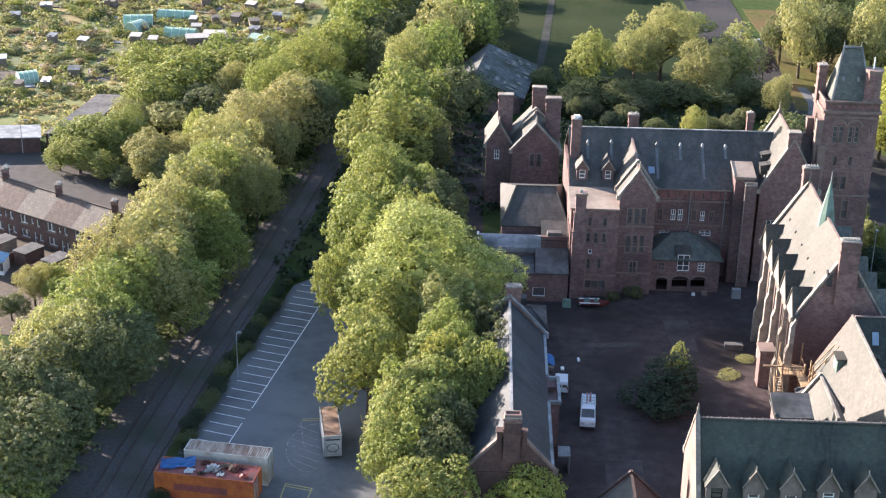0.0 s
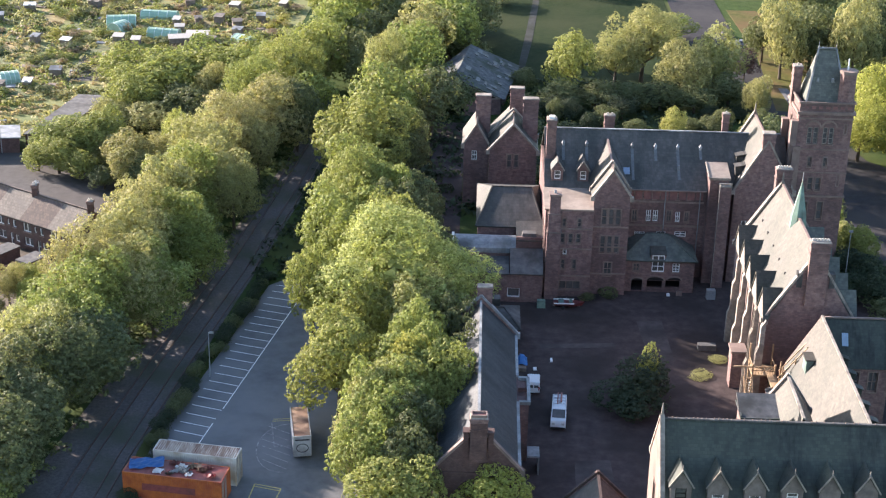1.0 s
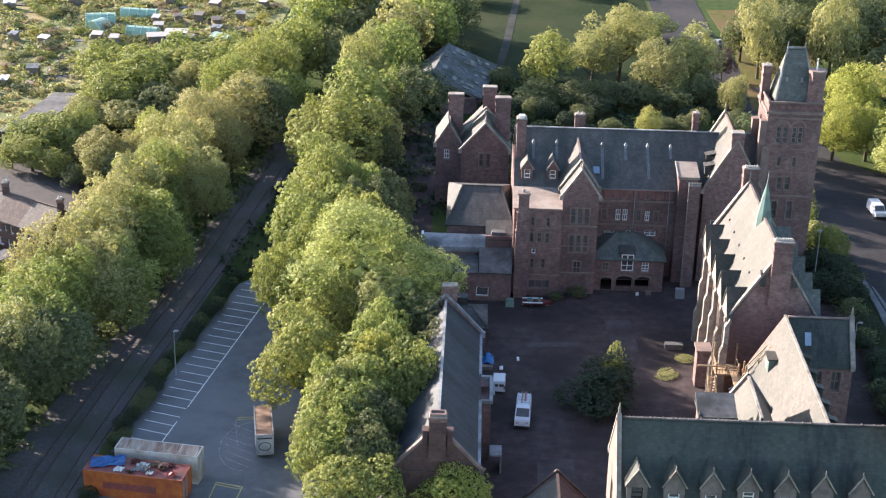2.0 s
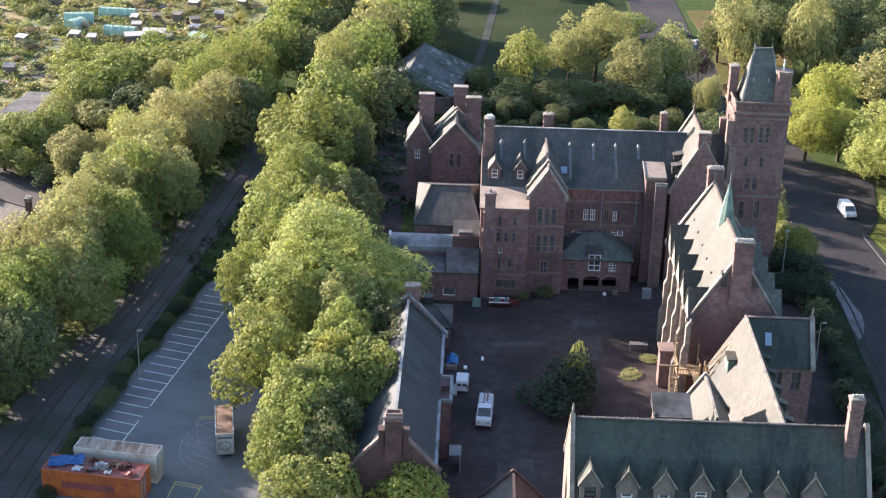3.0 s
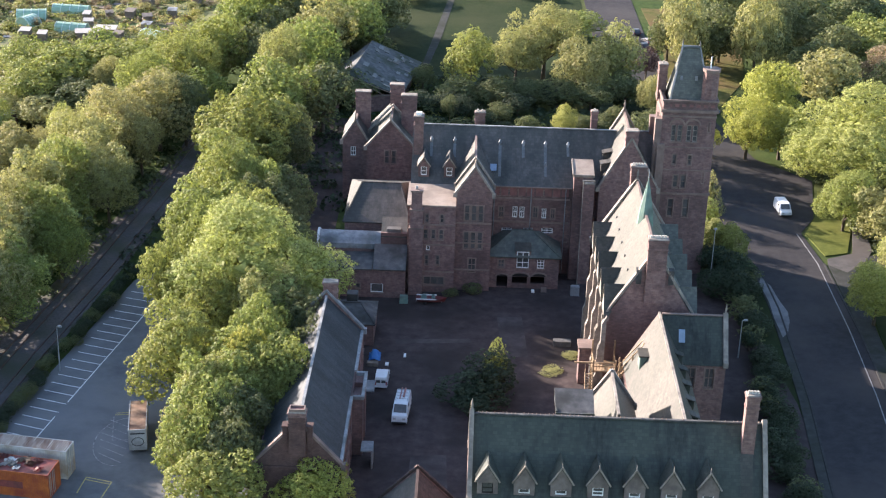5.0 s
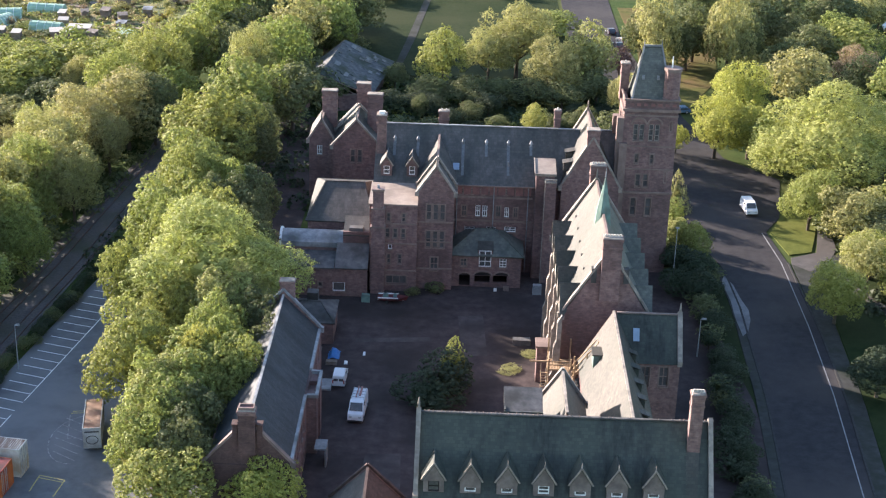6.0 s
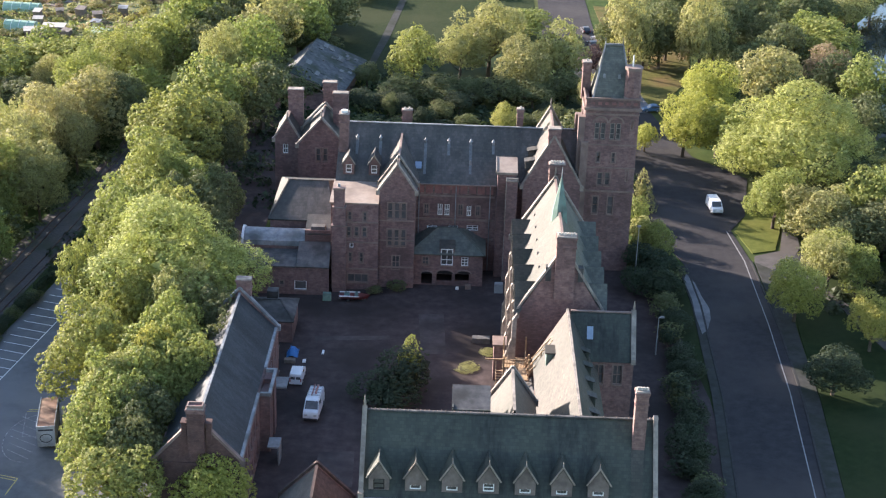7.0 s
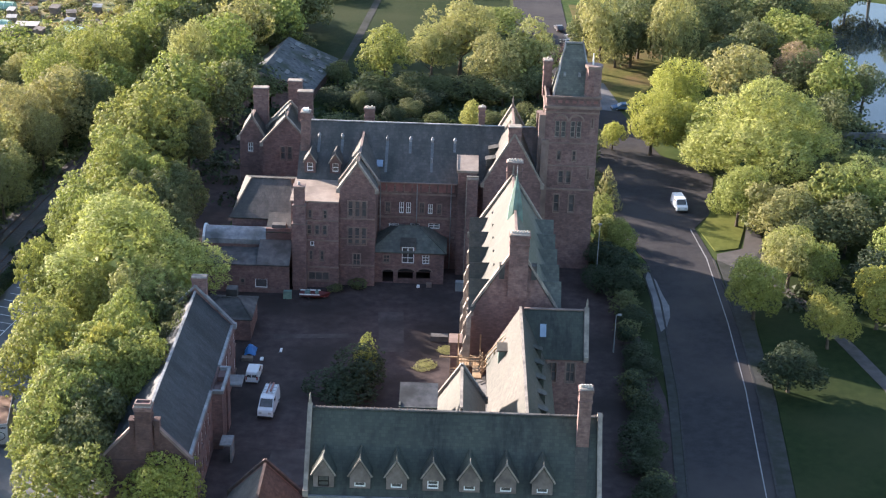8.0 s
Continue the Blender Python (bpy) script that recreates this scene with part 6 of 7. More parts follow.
for k in range(46):
    y = 66 + k * 2.05 + rnd.uniform(-0.8, 0.8)
    edge = 51.0 + max(0, y - 93) * 0.048
    plant(edge - rnd.uniform(0.6, 3.4), y, rnd.uniform(1.8, 3.6), rnd.uniform(1.5, 2.4), rnd.choice(("gE", "sE", "tE", "gE", "tD")), "in the hedge beside the park road", "hedge shrubs")
for k in range(40):
    x, y = rnd.uniform(-4, 47), rnd.uniform(196, 246)
    plant(x, y, rnd.uniform(2.0, 5.0), rnd.uniform(2.2, 4.0), rnd.choice(("gE", "gE", "tE", "tD", "gD")), "in the garden behind", "garden trees")
for k in range(26):
    x, y = rnd.uniform(74, 104), rnd.uniform(175, 245)
    plant(x, y, rnd.uniform(3.0, 7.0), rnd.uniform(2.4, 4.2), rnd.choice(("gD", "gD", "gM", "tD")), "in the park across the road", "park trees")
for k in range(40):
    y = 76 + k * 4.6 + rnd.uniform(-1.5, 1.5)
    plant(-67.5 + (y - 95) * 0.125 + rnd.uniform(-2, 2), y, rnd.uniform(7, 11), rnd.uniform(3.2, 4.6), rnd.choice(("gO", "gM", "gD", "gM")), "on the railway embankment", "embankment trees")

# trees added, mostly hidden in the row, to shade courtyard and workshop
for x, y, h, r, c in ((-19.6, 93.5, 15, 4.4, "bM"), (-19.8, 121.0, 15.5, 5.0, "bO"), (-24.5, 146, 17.5, 5.5, "bM"), (-17.5, 140, 14.5, 5.0, "bD"), (-28.5, 140, 17, 5.5, "bM"), (-20.5, 147, 15, 4.5, "bD"), (-29.5, 158.5, 17.5, 5.5, "bM"), (-23.5, 155, 16.5, 5.0, "bD"), (-25, 162, 17, 5.0, "bM"), (-19.5, 153, 14.5, 4.2, "bD"), (-31, 162.5, 18, 4.5, "bM"), (-20.6, 90, 13.5, 3.8, "bM"), (-18.4, 112.5, 15.5, 4.6, "bM"), (-18.6, 106, 15.5, 4.8, "bM"), (-18.3, 98.5, 15, 4.6, "bM"), (-18.6, 92.5, 14.5, 4.6, "bD"), (-18.5, 87, 13, 4.2, "bD"), (-22.5, 95.5, 15.8, 5.4, "bM"), (-22.5, 89, 13, 4.6, "bM")):
    plant(x, y, h, r, c, "in the row by the car park", "avenue trees")
# trees added to fill and darken the far railway corridor
for x, y, h, r, c in ((-39, 256, 13, 5.5, "bD"), (-36, 268, 14, 6, "bD"), (-33, 282, 15, 6, "bD"), (-30, 298, 15, 6.5, "bD"), (-47, 262, 14, 5.5, "bM"), (-44, 284, 15, 6, "bM"), (-40, 300, 15, 6, "bM"), (-48, 300, 13, 6, "bM"), (-35, 246, 12, 4.5, "bD")):
    plant(x, y, h, r, c, "at the end of the old railway", "railway trees")
for x, y, h, r, c in ((-79, 243, 11, 5.5, "bM"), (-71, 248, 12, 6, "bM"), (-83, 236, 9, 5, "bM"), (-62, 240, 12, 5.5, "bM"), (-56, 246, 12, 5.5, "bM"), (-72, 230, 8, 4.5, "bD"), (-64, 222, 7, 4.5, "gD"), (-79, 226, 6, 4, "gD"), (-58, 228, 9, 4.5, "gD"), (-90, 204, 8, 4.5, "bM"), (-82, 208, 9, 5, "bM"), (-79, 200, 6.5, 4, "bO"), (-83, 193, 5.5, 3.5, "gM"), (-92, 197, 5, 3, "gM"), (-74.5, 194, 9.5, 4.6, "bO"), (-69, 198, 8, 3.6, "fO"), (-64, 204, 9, 3.8, "fO"), (-70, 188, 7, 3.5, "gD"), (-78, 189, 4, 3, "gD"), (-60, 214, 10, 4, "fO"), (-64, 190, 9, 4, "gO")):
    plant(x, y, h, r, c, "in the copse by the allotments", "copse trees")
# added behind the tower to throw shade on the park road
for x, y, h, r in ((43, 196, 10, 4.5), (47.5, 204, 10, 4.5), (40, 207, 11, 5.0), (46, 214, 10, 4.5)):
    plant(x, y, h, r, "gD", "in the garden behind", "garden trees")
for x, y, h, r, c in ((126, 333, 13, 6.5, "gD"), (134, 341, 15, 7, "gD"), (143, 338, 15, 7, "gM"), (152, 336, 15, 7, "gD"), (162, 333, 16, 7, "gD"), (170, 338, 16, 7, "gM"), (118, 318, 9, 5, "gD"), (84, 262, 12, 5.5, "gD"), (60, 274, 13, 5.0, "gD"), (66, 282, 14, 5.5, "gD"), (76, 276, 14, 5.5, "gD"), (54, 282, 12, 4.5, "gD"), (92, 275, 13, 5.5, "gD"), (100, 285, 13, 6, "gM"), (80, 290, 15, 6, "gD"), (90, 305, 14, 6, "gD"), (104, 308, 13, 6, "gD"), (70, 305, 15, 6, "gD"), (98, 252, 11, 5, "gD"), (75, 322, 15, 6.5, "gD"), (112, 330, 14, 6, "gD"), (97, 330, 14, 6.5, "gM"), (86, 240, 11, 5, "gD")):
    plant(x, y, h, r, c, "beside the park pond", "pond trees")
for x, y, h, r, c in ((78.5, 161, 9, 4.6, "gM"), (84, 169, 9, 5, "gD"), (91, 152, 8, 4.6, "gE"), (96, 161, 11, 5, "gM"), (88, 179, 12, 5.5, "gM"), (99, 171, 10, 5, "gD"), (103, 150, 9, 5, "gE"), (97, 186, 11, 5.5, "gD")):
    plant(x, y, h, r, c, "in the park across the road", "park trees")
rnd = random.Random(33)
for k in range(34):
    x, y = rnd.uniform(-30, 36), rnd.uniform(262, 400)
    if 6 < x < 34 and y < 330 or -6 < x < 6:
        continue
    plant(x, y, rnd.uniform(5, 11), rnd.uniform(4, 6.5), rnd.choice(("gD", "gD", "gM", "gO")), "in the far park", "far trees")

# ---------- vehicles ----------
VAN_WHITE = paint("van_white", (0.72, 0.73, 0.74), 0.35, 0.9)
RUBBER = surface("tyre_rubber", (0.02, 0.02, 0.02), (0.04, 0.04, 0.04), scale=4, bump=0.1)
LAMP_GLASS = paint("headlight_glass", (0.55, 0.55, 0.52), 0.15)
RED_LAMP = paint("tail_light_red", (0.35, 0.02, 0.02), 0.3)


def vehicle(name, label, at, turn, length, width, height, colour, van=True):
    """A vehicle with its nose along +y before the turn."""
    m = pose(*at, 0, 0, turn)
    root = thing(name, at, label, "van" if van else "car")
    root.rotation_euler = (0, 0, radians(turn))
    L, W, Hh = length / 2, width / 2, height
    nose = 0.55 * Hh if van else 0.52 * Hh
    prof = [(-L, 0.3), (L, 0.3), (L, nose * 0.75), (L - 0.12, nose), (L - (0.75 if van else 1.25), nose + 0.08), (L - (1.55 if van else 2.0), Hh - 0.05), (L - 2.0 - (0 if van else 0.2), Hh), (-L + (0.15 if van else 0.95), Hh), (-L + (0.03 if van else 0.25), Hh - 0.15 if van else nose + 0.1), (-L, nose)]
    bm = bmesh.new()
    rings = []
    for s in (-1, 1):
        rings.append([bm.verts.new((s * W * (0.90 if z > nose + 0.15 else 1.0), y, z)) for y, z in prof])
    bm.faces.new(rings[0])
    bm.faces.new(rings[1][::-1])
    k = len(prof)
    for i in range(k):
        bm.faces.new((rings[0][i], rings[1][i], rings[1][(i + 1) % k], rings[0][(i + 1) % k]))
    bmesh.ops.bevel(bm, geom=bm.edges[:], offset=0.05, segments=2, affect="EDGES")

    def put(nm, b, mat, par, lab=""):
        ob = new(nm, finish(b, nm, mat))
        ob.parent = par
        if lab:
            ob["label"] = lab
        return ob

    body = put("body", bm, colour, root)
    a, b = Vector((0, L - (0.78 if van else 1.28), nose + 0.13)), Vector((0, L - (1.50 if van else 1.95), Hh - 0.12))
    nrm = Vector((0, b.z - a.z, a.y - b.y)).normalized() * 0.03
    w1, w2 = W * 0.86, W * 0.8
    put("windscreen", slab(bmesh.new(), [Vector((-w1, a.y, a.z)) + nrm, Vector((w1, a.y, a.z)) + nrm, Vector((w2, b.y, b.z)) + nrm, Vector((-w2, b.y, b.z)) + nrm], 0.02), GLASS, body)
    for s in (-1, 1):
        x = s * W * 0.93
        y1 = L - (1.6 if van else 1.9)
        y0 = y1 - (1.0 if van else 2.0)
        put("side_window", mesh_of((min(x, x + s * 0.03), max(x, x + s * 0.03), y0, y1, nose + 0.15, Hh - 0.25)), GLASS, body)
        put("headlight", mesh_of((s * W * 0.62 - 0.18, s * W * 0.62 + 0.18, L - 0.02, L + 0.02, nose * 0.62, nose * 0.82)), LAMP_GLASS, body)
        put("tail_light", mesh_of((s * W * 0.86 - 0.08, s * W * 0.86 + 0.08, -L - 0.02, -L + 0.02, nose * 0.7, nose * 1.2)), RED_LAMP, body)
    put("bumper", mesh_of((-W * 0.96, W * 0.96, L - 0.02, L + 0.07, 0.3, 0.52)), RUBBER, body)
    if van:
        for s in (-1, 1):
            put("rear_window", mesh_of((s * W * 0.42 - 0.3, s * W * 0.42 + 0.3, -L - 0.015, -L + 0.06, nose + 0.05, Hh - 0.4)), GLASS, body)
    else:
        put("rear_window", slab(bmesh.new(), [(-W * 0.75, -L + 0.33, nose + 0.22), (W * 0.75, -L + 0.33, nose + 0.22), (W * 0.7, -L + 0.9, Hh - 0.03), (-W * 0.7, -L + 0.9, Hh - 0.03)], 0.02), GLASS, body)
    for sy in (L - 0.95, -L + 0.95):
        for s in (-1, 1):
            wh = put("wheel", tube(bmesh.new(), (s * (W - 0.2), sy, 0.33), (s * (W + 0.02), sy, 0.33), 0.33, 0.33, 16), RUBBER, root)
            put("rim", tube(bmesh.new(), (s * (W + 0.021), sy, 0.33), (s * (W + 0.035), sy, 0.33), 0.2, 0.18, 12), STEEL, wh)
    return root


big_van = vehicle("panel_van", "white panel van with roof rack parked in the courtyard", (0.35, 110.8, 0.0), 176, 5.6, 2.0, 2.45, VAN_WHITE)
for x in (-0.8, 0.8):
    ob = new("rack_rail", finish(mesh_of((x - 0.03, x + 0.03, -2.5, 0.6, 2.5, 2.58)), "rack_rail", STEEL))
    ob.parent = big_van
for y in (-2.3, -1.5, -0.7, 0.1):
    ob = new("rack_bar", finish(mesh_of((-0.8, 0.8, y - 0.03, y + 0.03, 2.52, 2.57)), "rack_bar", STEEL))
    ob.parent = big_van
ob = new("rack_load", finish(mesh_of((-0.35, -0.1, -2.6, -0.2, 2.58, 2.72), (0.15, 0.3, -2.7, 0.3, 2.58, 2.68)), "rack_load", paint("faded_red_load", (0.30, 0.12, 0.10))))
ob.parent = big_van
vehicle("small_van", "small white van parked beside the workshop", (-2.75, 119.6, 0), -2, 4.2, 1.75, 1.85, VAN_WHITE)
vehicle("road_van", "white van driving on the park road", (64.4, 188.4, 0.03), 186, 5.0, 1.95, 2.1, VAN_WHITE)
for x, y, a, nm, col in ((48.7, 304.5, 10, "dark", (0.06, 0.06, 0.07)), (51.0, 296.5, 20, "grey", (0.2, 0.2, 0.21)), (49.5, 292, 15, "dark", (0.05, 0.05, 0.055)), (58.8, 243.5, 100, "blue", (0.08, 0.16, 0.28))):
    vehicle("parked_car", f"{nm} car parked at the far side of the park road", (x, y, 0.03), a, 4.2, 1.75, 1.45, paint("car_" + nm, col, 0.3), van=False)

boat = thing("boat", (3.0, 145.6, 0), "small red and white boat on a trailer by the wall", "boat")
bm = bmesh.new()
hull = [(-2.2, 0.55, 0.85), (-1.2, 0.85, 0.9), (1.0, 0.85, 0.9), (2.6, 0.0, 1.05)]
top = [bm.verts.new((3.0 + x, 145.6 + s * w, z)) for s in (1, -1) for x, w, z in (hull if s > 0 else hull[:3][::-1])]
bot = [bm.verts.new((3.0 + x * 0.85, 145.6 + s * w * 0.5, 0.35)) for s in (1, -1) for x, w, z in (hull if s > 0 else hull[:3][::-1])]
bm.faces.new(top)
bm.faces.new(bot[::-1])
for i in range(7):
    bm.faces.new((top[i], bot[i], bot[(i + 1) % 7], top[(i + 1) % 7]))
hl = part("hull", bm, paint("boat_red", (0.15, 0.035, 0.035)), boat)
part("gunwale", beam(beam(bmesh.new(), (0.9, 146.4, 0.98), (4.0, 146.45, 1.0), 0.12, 0.16), (0.9, 144.8, 0.98), (4.0, 144.75, 1.0), 0.12, 0.16), WHITE, hl)
COVER = paint("boat_cover", (0.12, 0.2, 0.18))
part("cover", mesh_of((1.6, 2.5, 145.1, 146.1, 0.9, 1.25, 0.1)), COVER, hl)
part("cover", mesh_of((3.2, 3.8, 145.3, 146.0, 0.92, 1.4, 0.15)), COVER, hl)
part("trailer", mesh_of((0.8, 4.9, 145.55, 145.65, 0.25, 0.34), (2.2, 2.4, 144.7, 146.5, 0.2, 0.35)), STEEL, boat)
for s in (144.75, 146.45):
    part("wheel", tube(bmesh.new(), (2.3, s - 0.08, 0.28), (2.3, s + 0.08, 0.28), 0.28, 0.28, 12), RUBBER, boat)

BLUE = paint("blue_tarpaulin", (0.05, 0.20, 0.50), 0.4)
bm = bmesh.new()
rng2 = random.Random(5)
grid = [[bm.verts.new((-4.25 + (i - 3) * 0.28 + rng2.uniform(-0.05, 0.05), 127.2 + (j - 3) * 0.4, max(0.02, 1.15 - 0.11 * (i - 3) ** 2 - 0.09 * (j - 3) ** 2 + rng2.uniform(-0.1, 0.1)))) for j in range(7)] for i in range(7)]
for i in range(6):
    for j in range(6):
        bm.faces.new((grid[i][j], grid[i + 1][j], grid[i + 1][j + 1], grid[i][j + 1]))
single("tarpaulin", bm, BLUE, "bright blue tarpaulin over a heap on the tarmac", "tarpaulin")
for x, y, w, d2, h2, mt, lab in ((-4.4, 124.6, 1.6, 0.9, 0.5, WOOD, "heap of old timber on the tarmac"), (-2.4, 125.0, 0.5, 0.9, 0.15, WHITE, "pale scrap board on the tarmac"), (0.0, 127.9, 0.35, 1.1, 0.12, WHITE, "pale scrap panel on the tarmac"), (20.6, 151.2, 0.9, 0.5, 0.7, STONE, "stone block by the porch"), (18.9, 151.0, 0.5, 0.5, 0.35, WHITE, "white sack by the porch"), (22.6, 133.0, 2.6, 1.2, 0.8, FELT, "grey skip of rubbish beside the hall"), (-1.0, 145.4, 1.3, 0.8, 1.2, COPPER, "green metal bin by the wall"), (25.4, 150.5, 1.4, 1.0, 1.5, STEEL, "stacked grey bins in the corner")):
    single("debris", mesh_of((x - w / 2, x + w / 2, y - d2 / 2, y + d2 / 2, 0.0, h2, 0.04)), mt, lab, "debris")

# ---------- containers, truck and lamp in the car park ----------


def container(name, label, corner, turn, L, W, Hh, side, top, ribs=None):
    """A steel box with corrugated sides, its corner at the given place, its length along the turned x."""
    m = pose(corner[0], corner[1], corner[2], 0, 0, turn)
    root = thing(name, corner, label, "container")
    bm = bmesh.new()
    box(bm, 0.06, L - 0.06, 0.06, W - 0.06, 0.12, Hh - 0.05, m=m)
    part("body", bm, side, root)
    n = int(L / 0.28)
    bm = bmesh.new()
    for k in range(n):
        x = 0.15 + k * (L - 0.3) / n
        for y0, y1 in ((0.0, 0.058), (W - 0.058, W)):
            box(bm, x, x + 0.15, y0, y1, 0.2, Hh - 0.15, m=m)
    part("corrugation", bm, side, root)["kind"] = "stuff"
    bm = bmesh.new()
    for k in range(n):
        x = 0.15 + k * (L - 0.3) / n
        box(bm, x, x + 0.15, 0.12, W - 0.12, Hh - 0.05, Hh - 0.01, m=m)
    part("roof_ribs", bm, ribs or top, root)["kind"] = "stuff"
    bm = bmesh.new()
    box(bm, 0.1, L - 0.1, 0.1, W - 0.1, Hh - 0.05, Hh - 0.03, m=m)
    part("roof", bm, top, root)
    for x in (0, L - 0.12):
        for y in (0, W - 0.12):
            part("corner_post", box(bmesh.new(), x, x + 0.12, y, y + 0.12, 0, Hh, m=m), side, root)
        for z in (0.0, Hh - 0.12):
            part("end_rail", box(bmesh.new(), x, x + 0.12, 0.12, W - 0.12, z, z + 0.12, m=m), side, root)
    for z in (0.05, Hh - 0.12):
        for y in (0, W - 0.1):
            bm = bmesh.new()
            box(bm, 0.12, L - 0.12, y, y + 0.1, z, z + 0.12, m=m)
            part("rail", bm, side, root)
    for y in (0.5, 0.9, 1.5, 1.9):
        bm = bmesh.new()
        box(bm, L - 0.06, L + 0.02, y, y + 0.05, 0.2, Hh - 0.2, m=m)
        part("lock_rod", bm, STEEL, root)
    return root, m


ORANGE = surface("orange_container", (0.32, 0.085, 0.025), (0.5, 0.15, 0.04), (0.24, 0.05, 0.035), scale=1.5, big=0.4, bump=0.05, rough=0.5)
MAROON = surface("maroon_roof", (0.14, 0.035, 0.035), (0.26, 0.07, 0.06), (0.10, 0.05, 0.04), scale=1.5, big=0.4, bump=0.1, rough=0.6)
CREAM = surface("cream_container", (0.48, 0.45, 0.40), (0.62, 0.60, 0.55), (0.34, 0.27, 0.2), scale=1.5, big=0.4, bump=0.05, rough=0.5)
RUST = surface("rusty_roof", (0.20, 0.12, 0.08), (0.40, 0.30, 0.22), (0.13, 0.06, 0.04), scale=1.2, big=0.25, bump=0.1, rough=0.7)
container("shipping_container", "cream shipping container with rust-streaked roof", (-49.6, 93.3, 0.04), -8, 10.4, 2.6, 3.9, CREAM, RUST, surface("flaking_roof_paint", (0.16, 0.095, 0.065), (0.62, 0.56, 0.48), (0.13, 0.06, 0.04), stretch=(2.2, 0.35, 1), scale=1.1, big=0.5, bump=0.1, rough=0.7))
cont, cm = container("shipping_container", "orange shipping container with cluttered maroon roof", (-52.4, 88.9, 0.04), -8, 12.2, 3.6, 3.4, ORANGE, MAROON)
bm = bmesh.new()
box(bm, 2.4, 9.0, -0.012, -0.004, 1.2, 2.1, m=cm)
part("faded_panel", bm, MAROON, cont, "faded red painted panel")
for x0, x1, y0, y1, h2, mt, lab in ((0.2, 4.3, 1.2, 3.5, 0.18, BLUE, "blue tarpaulin spread on the container roof"), (3.6, 4.7, 0.4, 1.5, 0.1, WHITE, "white board on the container roof"), (6.0, 7.2, 1.8, 2.9, 0.2, WHITE, "white panel on the container roof"), (6.8, 8.2, 0.9, 1.7, 0.18, LEAD, "grey sheet on the container roof"), (7.4, 8.9, 2.2, 3.2, 0.3, WOOD, "timber scraps on the container roof"), (5.6, 6.6, 0.8, 1.4, 0.25, STEEL, "metal scraps on the container roof"), (10.2, 11.2, 0.6, 1.3, 0.35, paint("red_scrap", (0.35, 0.05, 0.06)), "red scrap on the container roof"), (5.0, 6.4, 2.5, 3.4, 0.25, MAROON, "crumpled maroon sheet on the container roof"), (6.2, 7.6, 1.2, 2.2, 0.3, POT, "buff boards heaped on the container roof"), (7.6, 8.4, 0.4, 1.1, 0.2, WHITE, "white panel on the container roof"), (8.6, 9.8, 1.6, 2.6, 0.22, RUST, "rusty sheet on the container roof"), (5.2, 6.0, 0.3, 0.9, 0.2, SOIL, "dark rags on the container roof"), (9.4, 10.4, 2.4, 3.3, 0.2, MAROON, "crumpled maroon sheet on the container roof")):
    bm = bmesh.new()
    ts = Matrix.Translation(((x0 + x1) / 2, (y0 + y1) / 2, 3.405)) @ Matrix.Rotation(math.sin(x0 * 7) * 0.35, 4, "Z")
    w2, d2 = (x1 - x0) / 2, (y1 - y0) / 2
    grid = [[bm.verts.new(cm @ ts @ Vector(((i / 3 - 1) * w2 + 0.08 * math.sin(i * 3 + j * 5), (j / 2 - 1) * d2 + 0.08 * math.sin(i * 5 + j), 0.03 + h2 * (0.5 + 0.5 * math.sin(i * 2.3 + j * 1.9 + x0))))) for j in range(5)] for i in range(7)]
    for i in range(6):
        for j in range(4):
            bm.faces.new((grid[i][j], grid[i + 1][j], grid[i + 1][j + 1], grid[i][j + 1]))
    bmesh.ops.solidify(bm, geom=bm.faces[:], thickness=0.03)
    single("roof_clutter", bm, mt, lab, "scrap")

truck = thing("box_truck", (-32.7, 102.2, 0.04), "grey box trailer with brown rusted roof and painted end", "trailer")
TROOF = surface("brown_rust_roof", (0.22, 0.14, 0.09), (0.36, 0.25, 0.17), (0.12, 0.07, 0.05), scale=1.2, big=0.4, bump=0.1)
TSIDE = surface("grey_trailer_side", (0.28, 0.29, 0.31), (0.48, 0.49, 0.50), (0.2, 0.2, 0.21), scale=1.2, big=0.5, bump=0.05)
tm = pose(-32.7, 102.2, 0.04, 0, 0, 10)
bm = bmesh.new()
box(bm, -1.12, 1.12, -3.8, 3.8, 0.55, 3.35, m=tm)
bd = part("body", bm, TSIDE, truck)
bm = bmesh.new()
box(bm, -1.02, 1.02, -3.7, 3.7, 3.35, 3.4, m=tm)
part("roof", bm, TROOF, bd)
bm = bmesh.new()
for x in (-1.14, 1.04):
    box(bm, x, x + 0.1, -3.82, 3.82, 3.25, 3.46, m=tm)
box(bm, -1.04, 1.04, -3.84, -3.72, 3.25, 3.46, m=tm)
part("roof_rail", bm, STEEL, bd)
bm = bmesh.new()
for k in range(10):
    a0, a1 = radians(k * 36), radians(k * 36 + 36)
    beam(bm, tm @ Vector((0.75 * math.cos(a0), -3.82, 1.75 + 0.6 * math.sin(a0))), tm @ Vector((0.75 * math.cos(a1), -3.82, 1.75 + 0.6 * math.sin(a1))), 0.03, 0.1)
box(bm, -0.9, 0.9, -3.83, -3.805, 2.8, 3.0, m=tm)
part("painted_marks", bm, paint("black_scrawl", (0.04, 0.04, 0.05)), bd, "dark scrawled paint on the end")
for y in (-2.6, -1.5, 2.5):
    for s in (-1, 1):
        a, b = tm @ Vector((s * 0.75, y, 0.45)), tm @ Vector((s * 1.08, y, 0.45))
        part("wheel", tube(bmesh.new(), a, b, 0.44, 0.44, 14), RUBBER, truck)
bm = bmesh.new()
box(bm, -0.5, 0.5, -3.6, 3.6, 0.35, 0.55, m=tm)
